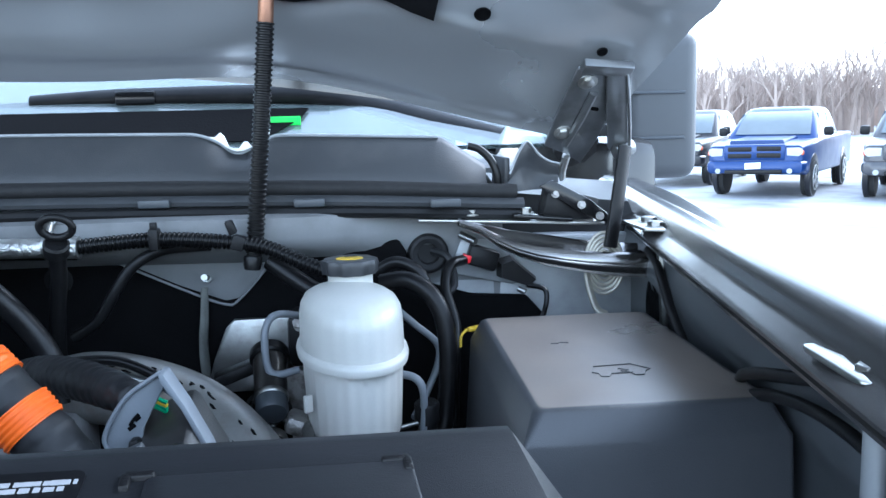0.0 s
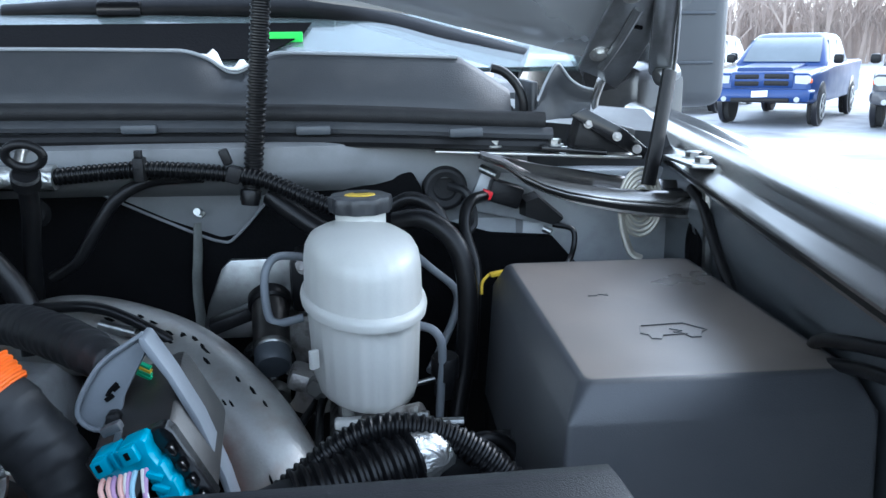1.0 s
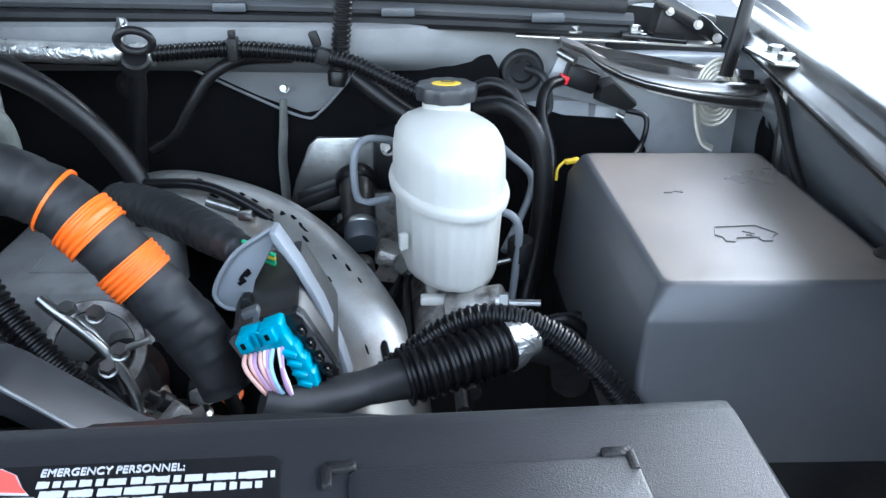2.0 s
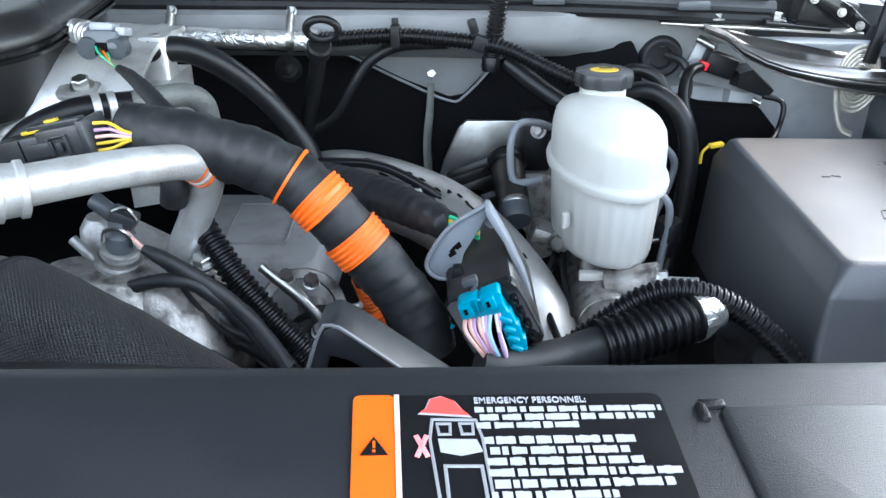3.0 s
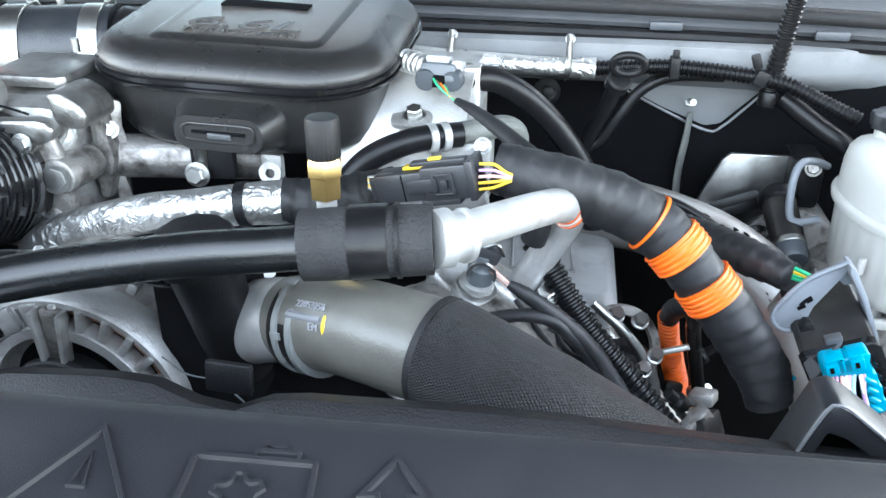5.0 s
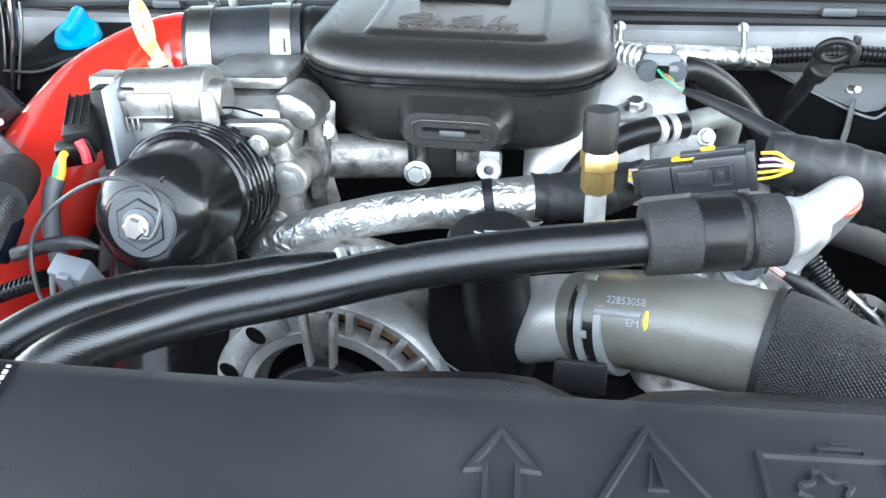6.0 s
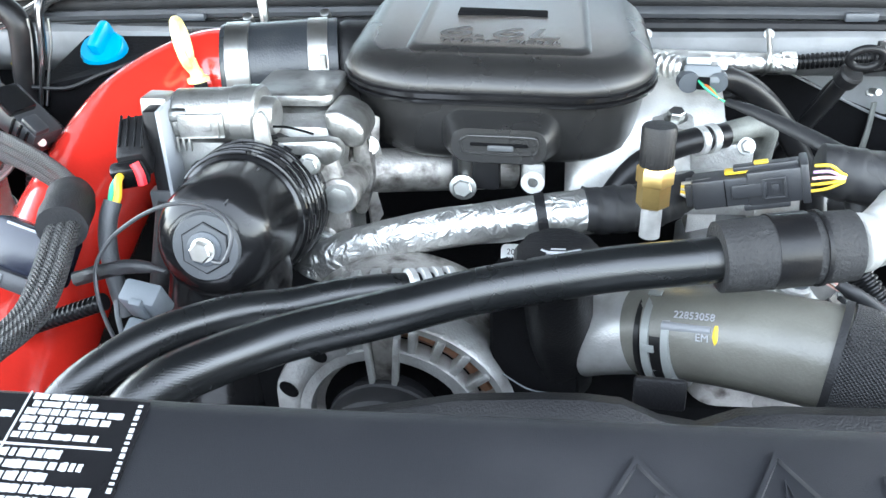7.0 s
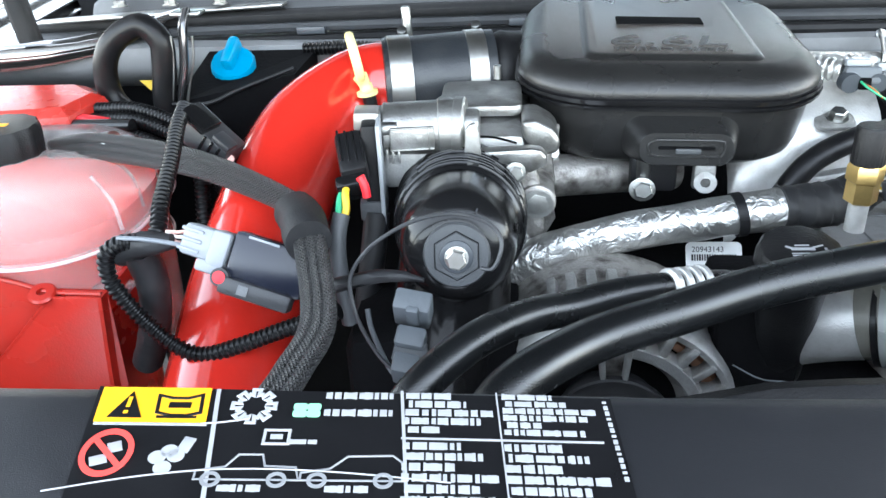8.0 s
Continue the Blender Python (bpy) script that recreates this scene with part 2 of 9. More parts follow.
mat("label_pink", (0.70, 0.22, 0.22), 0.4, 0, 0.06, 60, 0.03, 500)
mat("label_green", (0.25, 0.62, 0.38), 0.4, 0, 0.06, 60, 0.03, 500)
mat("paper", (0.72, 0.73, 0.72), 0.5, 0, 0.06, 60, 0.05, 500)
mat("snow", (0.36, 0.37, 0.39), 0.75, 0, 0.14, 0.35, 0.5, 8, (0.14, 0.14, 0.155), 0.9)
mat("bark", (0.34, 0.275, 0.235), 0.9, 0, 0.3, 0.4, 0.2, 20)
mat("glass_dark", (0.05, 0.065, 0.075), 0.06, 0, 0.1, 3, 0.0, 50)
# pale grey stands in for sky reflected in the parked trucks' windscreens
mat("glass_sky_grey", (0.16, 0.18, 0.19), 0.12, 0.5, 0.1, 3, 0.0, 50)
mat("car_blue", (0.003, 0.028, 0.13), 0.35, 0.3, 0.05, 3, 0.0, 50, coat=0.25)
mat("car_black", (0.014, 0.014, 0.017), 0.35, 0.2, 0.1, 3, 0.0, 50, coat=0.25)
mat("car_grey", (0.06, 0.06, 0.066), 0.35, 0.3, 0.1, 3, 0.0, 50, coat=0.25)
mat("tyre", (0.018, 0.018, 0.018), 0.8, 0, 0.2, 10, 0.2, 90)
mat("lamp_lens", (0.40, 0.42, 0.43), 0.12, 0.3, 0.05, 20, 0.0, 100)
glass = bpy.data.materials.new("windscreen_glass")
glass.use_nodes = True
gp = glass.node_tree.nodes["Principled BSDF"]
# pale, partly opaque colour stands in for sky reflected in the glass
gp.inputs["Base Color"].default_value = (0.55, 0.66, 0.66, 1)
gp.inputs["Roughness"].default_value = 0.02
gp.inputs["Transmission Weight"].default_value = 0.84
gp.inputs["IOR"].default_value = 1.8
MATS["glass"] = glass


MATS["tank_plastic"].node_tree.nodes["Principled BSDF"].inputs["IOR"].default_value = 1.18


# ---------- mesh builders (all in world metres) ----------
PLACE = {}


def thing(name, label, category, at, group="", kind=""):
    ob = new(name)
    ob.empty_display_size = 0.02
    ob.location = at
    PLACE[ob] = Matrix.Translation(at)
    return tagged(ob, label, category, group, kind)


def ease(k):
    k = min(1.0, max(0.0, k))
    return k * k * (3 - 2 * k)


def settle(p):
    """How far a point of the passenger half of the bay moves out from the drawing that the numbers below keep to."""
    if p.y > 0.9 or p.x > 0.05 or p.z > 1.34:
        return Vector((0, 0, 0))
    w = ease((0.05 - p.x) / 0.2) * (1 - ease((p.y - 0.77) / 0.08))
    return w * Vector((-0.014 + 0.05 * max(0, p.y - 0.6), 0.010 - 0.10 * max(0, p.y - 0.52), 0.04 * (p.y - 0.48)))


def part(name, bm, material, parent=None, label="", sharp=38, laid=False):
    me = bpy.data.meshes.new(name)
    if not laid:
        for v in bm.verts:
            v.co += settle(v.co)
    bmesh.ops.recalc_face_normals(bm, faces=bm.faces)
    bm.to_mesh(me)
    bm.free()
    me.materials.append(MATS[material])
    me.polygons.foreach_set("use_smooth", [True] * len(me.polygons))
    me.set_sharp_from_angle(angle=radians(sharp))
    ob = new(name, me)
    if parent is not None:
        ob.parent = parent
        ob.matrix_parent_inverse = PLACE.get(parent, Matrix()).inverted()
    if label:
        ob["label"] = label
    return ob


def solo(name, bm, material, label, category, group="", kind="", sharp=38, laid=False):
    return tagged(part(name, bm, material, None, "", sharp, laid), label, category, group, kind)


def join(*bms):
    out = bmesh.new()
    for b in bms:
        me = bpy.data.meshes.new("tmp")
        b.to_mesh(me)
        b.free()
        out.from_mesh(me)
        bpy.data.meshes.remove(me)
    return out


def box(c, s, bev=0.003, rot=None, seg=2):
    bm = bmesh.new()
    bmesh.ops.create_cube(bm, size=1)
    bmesh.ops.scale(bm, vec=s, verts=bm.verts)
    bev = min(bev, 0.45 * min(s))
    if bev > 0:
        bmesh.ops.bevel(bm, geom=bm.edges[:], offset=bev, segments=seg, affect="EDGES", profile=0.5)
    m = Matrix.Translation(c) @ (rot.to_4x4() if rot else Matrix())
    bmesh.ops.transform(bm, matrix=m, verts=bm.verts)
    return bm


def turn(rx=0, ry=0, rz=0):
    return Euler((radians(rx), radians(ry), radians(rz))).to_matrix()


def frame_of(axis):
    a = Vector(axis).normalized()
    u = a.orthogonal().normalized()
    return u, a.cross(u), a


def lathe(profile, origin, axis, n=32, wave=0.0, lobes=0, squash=(1, 1), up=None, hollow=False):
    """profile: (distance along the axis, radius). wave and lobes scallop the rim; hollow leaves the middle open."""
    if hollow:
        profile = list(profile) + [profile[0]]
    u, v, a = frame_of(axis)
    if up is not None:
        u = (Vector(up) - a * a.dot(Vector(up))).normalized()
        v = a.cross(u)
    o = Vector(origin)
    bm = bmesh.new()
    rings = []
    for t, r in profile:
        if r < 1e-6:
            rings.append([bm.verts.new(o + a * t)])
            continue
        ring = []
        for i in range(n):
            th = 2 * math.pi * i / n
            k = r * (1 + wave * math.cos(lobes * th))
            ring.append(bm.verts.new(o + a * t + u * (k * squash[0] * math.cos(th)) + v * (k * squash[1] * math.sin(th))))
        rings.append(ring)
    for p, q in zip(rings, rings[1:]):
        for i in range(n):
            j = (i + 1) % n
            if len(p) == 1 and len(q) == 1:
                continue
            if len(p) == 1:
                bm.faces.new((p[0], q[i], q[j]))
            elif len(q) == 1:
                bm.faces.new((p[i], q[0], p[j]))
            else:
                bm.faces.new((p[i], q[i], q[j], p[j]))
    if hollow:
        bmesh.ops.remove_doubles(bm, verts=bm.verts, dist=1e-7)
        return bm
    if len(rings[0]) > 1:
        bm.faces.new(rings[0])
    if len(rings[-1]) > 1:
        bm.faces.new(rings[-1])
    return bm


def cyl(p0, p1, r, r1=None, n=24, bev=0.0):
    p0, p1 = Vector(p0), Vector(p1)
    h = (p1 - p0).length
    r1 = r if r1 is None else r1
    if bev:
        prof = [(0, r - bev), (bev * 0.3, r - bev * 0.3), (bev, r), (h - bev, r1), (h - bev * 0.3, r1 - bev * 0.3), (h, r1 - bev)]
    else:
        prof = [(0, r), (h, r1)]
    return lathe(prof, p0, p1 - p0, n)


def smooth_path(pts, step):
    """Points at even steps along a smooth curve through pts."""
    p = [Vector(q) for q in pts]
    p = [p[0] * 2 - p[1]] + p + [p[-1] * 2 - p[-2]]
    dense = []
    for i in range(1, len(p) - 2):
        a, b, c, d = p[i - 1:i + 3]
        for k in range(24):
            t = k / 24
            dense.append(0.5 * (2 * b + (c - a) * t + (2 * a - 5 * b + 4 * c - d) * t * t + (3 * b - a - 3 * c + d) * t ** 3))
    dense.append(p[-2])
    out, left = [dense[0]], step
    total = sum((b - a).length for a, b in zip(dense, dense[1:]))
    step = total / max(2, round(total / step))
    left = step
    for a, b in zip(dense, dense[1:]):
        seg = (b - a).length
        pos = 0.0
        while seg - pos >= left:
            pos += left
            out.append(a.lerp(b, pos / seg))
            left = step
        left -= seg - pos
    if (out[-1] - dense[-1]).length > step * 0.3:
        out.append(dense[-1])
    return out


def tube(pts, r, n=14, step=None, ridge=0.0, pitch=0.0, flat=1.0, lump=0.0, wrap=0.0, lap=0.016):
    """A swept round bar. r: radius, or one radius for each point. ridge, pitch: corrugation. lump: uneven wrapping. wrap, lap: height and
    spacing of the edges of tape wound round it."""
    if ridge:
        step = pitch / 4
    radii = r if isinstance(r, (list, tuple)) else [r] * len(pts)
    step = step or max(min(radii) * 0.6, 0.002)
    path = smooth_path(pts, step)
    bm = bmesh.new()
    uvl = bm.loops.layers.uv.new("UVMap")
    lens = [0.0]
    for a, b in zip(path, path[1:]):
        lens.append(lens[-1] + (b - a).length)
    knots = [0.0]
    for a, b in zip(pts, pts[1:]):
        knots.append(knots[-1] + (Vector(b) - Vector(a)).length)
    tang = (path[1] - path[0]).normalized()
    u = tang.orthogonal().normalized()
    rings = []
    for i, p in enumerate(path):
        t2 = (path[min(i + 1, len(path) - 1)] - path[max(i - 1, 0)]).normalized()
        u = (u - t2 * u.dot(t2)).normalized()
        v = t2.cross(u)
        s = lens[i]
        rad = float(np.interp(s / lens[-1], [k / knots[-1] for k in knots], radii))
        if ridge:
            rad += ridge * (1 if i % 4 in (0, 1) else -1)
        ring = []
        for k in range(n):
            th = 2 * math.pi * k / n
            rr = rad
            if lump:
                rr *= 1 + lump * noise.noise(p * 60 + Vector((math.cos(th), math.sin(th), 0)) * 1.2)
            if wrap:
                turn_ = s / lap + th / (2 * math.pi) + 0.25 * noise.noise(p * 45)
                rr += wrap * (turn_ - math.floor(turn_)) + 0.35 * wrap * noise.noise(p * 400 + Vector((3 * math.cos(th), 3 * math.sin(th), 0)))
            ring.append(bm.verts.new(p + u * (rr * math.cos(th)) + v * (rr * flat * math.sin(th))))
        rings.append((ring, s, rad))
    for (p, s0, r0), (q, s1, _) in zip(rings, rings[1:]):
        for k in range(n):
            j = (k + 1) % n
            face = bm.faces.new((p[k], q[k], q[j], p[j]))
            c0, c1 = k / n * 2 * math.pi * r0, (k + 1) / n * 2 * math.pi * r0
            for loop, w in zip(face.loops, ((c0, s0), (c0, s1), (c1, s1), (c1, s0))):
                loop[uvl].uv = w
    bm.faces.new(rings[0][0])
    bm.faces.new(rings[-1][0])
    return bm


def prism(poly, origin, u, v, depth, bev=0.0, seg=2):
    """A flat polygon in the plane of u and v, thickened along their cross product."""
    o, u, v = Vector(origin), Vector(u), Vector(v)
    w = u.cross(v).normalized() * depth
    bm = bmesh.new()
    low = [bm.verts.new(o + u * a + v * b) for a, b in poly]
    face = bm.faces.new(low)
    made = bmesh.ops.extrude_face_region(bm, geom=[face])
    bmesh.ops.translate(bm, vec=w, verts=[g for g in made["geom"] if isinstance(g, bmesh.types.BMVert)])
    if bev:
        bmesh.ops.recalc_face_normals(bm, faces=bm.faces)
        bmesh.ops.bevel(bm, geom=bm.edges[:], offset=bev, segments=seg, affect="EDGES", profile=0.5)
    return bm


def loft(rings, caps=True):
    bm = bmesh.new()
    vs = [[bm.verts.new(p) for p in r] for r in rings]
    n = len(vs[0])
    for p, q in zip(vs, vs[1:]):
        for i in range(n):
            j = (i + 1) % n
            bm.faces.new((p[i], q[i], q[j], p[j]))
    if caps:
        bm.faces.new(vs[0])
        bm.faces.new(vs[-1])
    return bm


def round_rect(cx, cy, w, h, r, k=6):
    pts = []
    for sx, sy, a0 in ((1, 1, 0), (-1, 1, 90), (-1, -1, 180), (1, -1, 270)):
        for i in range(k + 1):
            a = radians(a0 + 90 * i / k)
            pts.append((cx + sx * (w / 2 - r) + r * math.cos(a), cy + sy * (h / 2 - r) + r * math.sin(a)))
    return pts


def hex_bolt(at, axis, r=0.006, h=0.006, flange=1.35):
    a = Vector(axis).normalized()
    p = Vector(at)
    return join(lathe([(0, r * flange), (h * 0.25, r * flange), (h * 0.3, r * 0.98)], p, a, 18),
                lathe([(h * 0.2, r), (h * 0.9, r), (h, r * 0.88)], p, a, 6))


def text_mesh(body, size, m, depth=0.0004, align="LEFT"):
    cu = bpy.data.curves.new("lettering", "FONT")
    cu.body, cu.size, cu.extrude, cu.align_x = body, size, depth, align
    tmp = bpy.data.objects.new("lettering", cu)
    scene.collection.objects.link(tmp)
    me = bpy.data.meshes.new_from_object(tmp)
    bpy.data.objects.remove(tmp)
    bpy.data.curves.remove(cu)
    bm = bmesh.new()
    bm.from_mesh(me)
    bpy.data.meshes.remove(me)
    bmesh.ops.transform(bm, matrix=m, verts=bm.verts)
    return bm


def grid_sheet(fn, us, vs, thick):
    """A sheet through fn(u, v), closed by a second skin that lies thick away along z."""
    bm = bmesh.new()
    lo = [[bm.verts.new(fn(u, v)) for v in vs] for u in us]
    hi = [[bm.verts.new(Vector(fn(u, v)) + Vector((0, 0, thick))) for v in vs] for u in us]
    a, b = len(us), len(vs)
    for i in range(a - 1):
        for j in range(b - 1):
            bm.faces.new((lo[i][j], lo[i + 1][j], lo[i + 1][j + 1], lo[i][j + 1]))
            bm.faces.new((hi[i][j], hi[i][j + 1], hi[i + 1][j + 1], hi[i + 1][j]))
    for i in range(a - 1):
        for j in (0, b - 1):
            bm.faces.new((lo[i][j], lo[i + 1][j], hi[i + 1][j], hi[i][j]))
    for j in range(b - 1):
        for i in (0, a - 1):
            bm.faces.new((lo[i][j], lo[i][j + 1], hi[i][j + 1], hi[i][j]))
    return bm


X, Y, Z = Vector((1, 0, 0)), Vector((0, 1, 0)), Vector((0, 0, 1))


# ---------- ground and distance ----------
def ground():
    g = grid_sheet(lambda u, v: (u, v, 0.02 * noise.noise(Vector((u * 0.15, v * 0.15, 0))) - 0.42 if abs(u) + abs(v) < 60 else -0.42),
                   [-600, -200, -60] + list(range(-20, 31, 2)) + [60, 200, 600],
                   [-600, -200, -60] + list(range(-20, 31, 2)) + [60, 200, 600], -0.3)
    solo("ground", g, "snow", "snow-covered parking lot with worn wet tyre patches", "ground", kind="structure")


def far_woods():
    rnd = random.Random(5)
    verts, faces = [], []

    def stick(a, b, ra, rb):
        ax = (b - a).normalized()
        u = ax.orthogonal().normalized()
        v = ax.cross(u)
        k = len(verts)
        for p, r in ((a, ra), (b, rb)):
            for i in range(3):
                th = i * 2.0944
                verts.append(p + u * (r * math.cos(th)) + v * (r * math.sin(th)))
        for i in range(3):
            faces.append((k + i, k + (i + 1) % 3, k + 3 + (i + 1) % 3, k + 3 + i))

    def grow(a, way, length, r, depth):
        b = a + way * length
        stick(a, b, r, r * 0.6)
        if depth == 0:
            return
        for _ in range(4 if depth > 1 else 5):
            w = (way + Vector((rnd.uniform(-0.8, 0.8), rnd.uniform(-0.8, 0.8), rnd.uniform(0.0, 0.6)))).normalized()
            grow(a.lerp(b, rnd.uniform(0.35, 1.0)), w, length * rnd.uniform(0.45, 0.75), r * 0.45, depth - 1)

    for i in range(640):
        ang = radians(rnd.uniform(14, 46))
        d = rnd.uniform(70, 125)
        h = rnd.uniform(2.6, 4.6)
        grow(Vector((d * math.sin(ang), d * math.cos(ang), -0.5)), Vector((rnd.uniform(-0.08, 0.08), rnd.uniform(-0.08, 0.08), 1)).normalized(),
             h, rnd.uniform(0.10, 0.2), 3)
    me = bpy.data.meshes.new("far_woods")
    me.from_pydata(verts, [], faces)
    me.materials.append(MATS["bark"])
    tagged(new("far_woods", me), "leafless brown winter woods beyond the parking lot", "trees", kind="stuff")
    # low brush at the foot of the woods
    def brush(u, v):
        a = radians(u)
        h = 4.6 + 1.4 * noise.noise(Vector((u * 0.5, 0, 0))) + 0.8 * noise.noise(Vector((u * 2.5, 3, 0)))
        return (130 * math.sin(a), 130 * math.cos(a), -0.5 + v * h)
    b = grid_sheet(brush, [x * 0.5 for x in range(20, 104)], [0, 0.5, 1], 0.02)
    solo("brush_line", b, "bark", "grey-brown thicket line behind the winter trees", "brush", kind="stuff")


def pickup(colour, label, m):
    """A full-size crew-cab pickup standing on the lot: nose towards -y, origin under the front bumper's middle."""
    t = thing("pickup_truck", label, "pickup truck", (0, 0, 0), "trucks parked in the lot")

    def across(y, w, zb, zt, r):
        return [(a, y, b) for a, b in round_rect(0, (zb + zt) / 2, 2 * w, zt - zb, r, 5)]

    part("body", loft([across(0.05, 0.86, 0.62, 1.02, 0.05), across(0.10, 0.94, 0.52, 1.10, 0.08), across(0.35, 0.985, 0.48, 1.155, 0.10), across(0.9, 0.995, 0.46, 1.19, 0.10), across(1.5, 1.0, 0.46, 1.215, 0.08),
                       across(2.0, 1.0, 0.46, 1.235, 0.06), across(4.0, 1.0, 0.46, 1.26, 0.05), across(5.65, 0.99, 0.50, 1.28, 0.05), across(5.75, 0.95, 0.55, 1.26, 0.05)]), colour, t)
    part("hood_bulge", loft([[(a, y, b) for a, b in round_rect(0, 1.15 + 0.05 * y, 1.1, 0.10, 0.045, 4)] for y in (0.22, 0.5, 1.0, 1.45)]), colour, t)

    def level(w, y0, y1, z, r):
        return [(a, b, z) for a, b in round_rect(0, (y0 + y1) / 2, 2 * w, y1 - y0, r, 6)]

    part("cab", loft([level(0.96, 1.42, 3.98, 1.20, 0.10), level(0.94, 1.55, 3.95, 1.32, 0.12), level(0.86, 1.90, 3.82, 1.60, 0.16), level(0.79, 2.20, 3.70, 1.80, 0.18), level(0.72, 2.34, 3.60, 1.875, 0.18), level(0.55, 2.55, 3.40, 1.91, 0.18)]), colour, t, sharp=60)
    part("windscreen", loft([[(-0.80, 1.50, 1.30), (0.80, 1.50, 1.30), (0.80, 1.56, 1.30), (-0.80, 1.56, 1.30)], [(-0.76, 1.80, 1.56), (0.76, 1.80, 1.56), (0.76, 1.86, 1.56), (-0.76, 1.86, 1.56)],
                             [(-0.68, 2.15, 1.81), (0.68, 2.15, 1.81), (0.68, 2.20, 1.81), (-0.68, 2.20, 1.81)]]), "glass_sky_grey", t)
    for sx in (-1, 1):
        for y0, y1 in ((2.05, 2.85), (2.93, 3.55)):
            part("side_window", loft([[(sx * 0.945, y0 - 0.22, 1.34), (sx * 0.945, y1, 1.34), (sx * 0.90, y1, 1.34), (sx * 0.90, y0 - 0.22, 1.34)],
                                      [(sx * 0.822, y0 + 0.16, 1.76), (sx * 0.822, y1 - 0.04, 1.76), (sx * 0.77, y1 - 0.04, 1.76), (sx * 0.77, y0 + 0.16, 1.76)]]), "glass_dark", t)
        lamp = part("headlight", loft([across_lamp(sx, 0.075), across_lamp(sx, 0.035)]), "lamp_lens", t)
        part("turn_lens", box((sx * 0.935, 0.10, 0.95), (0.06, 0.10, 0.09), 0.02), "label_orange", lamp)
        part("wing_mirror", box((sx * 1.13, 1.72, 1.36), (0.20, 0.12, 0.20), 0.05), "black_plastic", t)
        part("fog_lamp", cyl((sx * 0.72, -0.03, 0.58), (sx * 0.72, 0.06, 0.58), 0.055), "lamp_lens", t)
        for y in (1.02, 4.6):
            part("wheel_arch", cyl((sx * 0.90, y, 0.44), (sx * 1.006, y, 0.44), 0.47, n=32, bev=0.01), "car_black", t)
            wh = part("wheel", lathe([(0, 0.30), (0.02, 0.385), (0.22, 0.39), (0.25, 0.33)], (sx * 0.78, y, 0.39), (sx, 0, 0), 32), "tyre", t)
            part("rim", lathe([(0.22, 0.28), (0.262, 0.27), (0.262, 0.25), (0.235, 0.235), (0.235, 0.09), (0.262, 0.07), (0.262, 0.0)], (sx * 0.78, y, 0.39), (sx, 0, 0), 24), "zinc", wh)
            for k in range(5):
                a = 2 * math.pi * k / 5
                part("spoke", box((sx * 1.03, y + 0.155 * math.cos(a), 0.39 + 0.155 * math.sin(a)), (0.03, 0.20, 0.055), 0.01, turn(math.degrees(a), 0, 0)), "zinc", wh)
    for x in (-0.29, 0.29):
        for z in (0.895, 1.035):
            part("grille_panel", box((x, 0.055, z), (0.50, 0.08, 0.115), 0.03), "black_plastic", t)
    part("grille_surround", box((0, 0.075, 0.965), (1.24, 0.10, 0.34), 0.05), colour, t)
    part("bumper", loft([across(-0.02, 0.84, 0.54, 0.78, 0.09), across(0.02, 0.95, 0.52, 0.79, 0.10), across(0.14, 1.0, 0.52, 0.79, 0.10), across(0.3, 1.0, 0.54, 0.79, 0.08)]), colour, t)
    part("lower_grille", box((0, -0.03, 0.56), (1.15, 0.06, 0.09), 0.02), "black_plastic", t)
    part("number_plate", box((0, -0.05, 0.69), (0.31, 0.012, 0.13), 0.004), "paper", t)
    t.matrix_basis = m
    return t


def across_lamp(sx, y):
    return [(sx * (0.62 + a), y + 0.06 * max(0, a - 0.14), b) for a, b in ((0.03, 0.90), (0.26, 0.885), (0.325, 0.94), (0.32, 1.03), (0.26, 1.06), (0.02, 1.055))]


ground()
far_woods()
truck = pickup("car_blue", "blue pickup truck parked on the snowy lot", pose(8.50, 16.5, -0.40, 0, 0, -40))
pickup("car_black", "black pickup truck parked in the back row", pose(7.9, 20.2, -0.40, 0, 0, -38))
pickup("car_grey", "dark grey pickup truck parked beside the blue one", pose(10.95, 14.75, -0.40, 0, 0, -38))


# ---------- body shell round the engine bay ----------
def fender_x(y):
    return 0.689 + 0.1635 * (y - 0.304)


def fender(sx, name, label):
    prof = [(0.09, 0.62), (0.09, 1.02), (0.08, 1.10), (0.05, 1.165), (0.006, 1.190), (-0.0130, 1.2020), (-0.0130, 1.2038), (-0.0095, 1.2062), (-0.0015, 1.2098), (0.0015, 1.2125), (0.0035, 1.2175), (0.008, 1.2225), (0.014, 1.2262), (0.021, 1.2275), (0.028, 1.2262), (0.033, 1.2230),
            (0.0355, 1.2190), (0.0385, 1.2172), (0.042, 1.2178), (0.050, 1.2200), (0.058, 1.2212), (0.066, 1.2205), (0.075, 1.2165), (0.10, 1.198), (0.15, 1.16), (0.20, 1.08), (0.22, 1.0), (0.23, 0.62)]
    ys = [-0.35 + 0.1 * i for i in range(17)]
    rings = []
    for y in ys:
        rings.append([(sx * (fender_x(y) + u), y, z + (0.0 if sx > 0 else 0.012)) for u, z in prof] + [(sx * (fender_x(y) + u * 0.96 + 0.004), y, z - 0.008) for u, z in reversed(prof)])
    f = thing(name, label, "fender", (sx * 0.8, 0.4, 0.62), kind="structure")
    part("fender_skin", loft(rings), "paint", f)
    return f


fender(1, "fender_driver_side", "silver-grey painted fender with a rolled inner flange")
fender(-1, "fender_passenger_side", "silver-grey painted fender with a rolled inner flange")


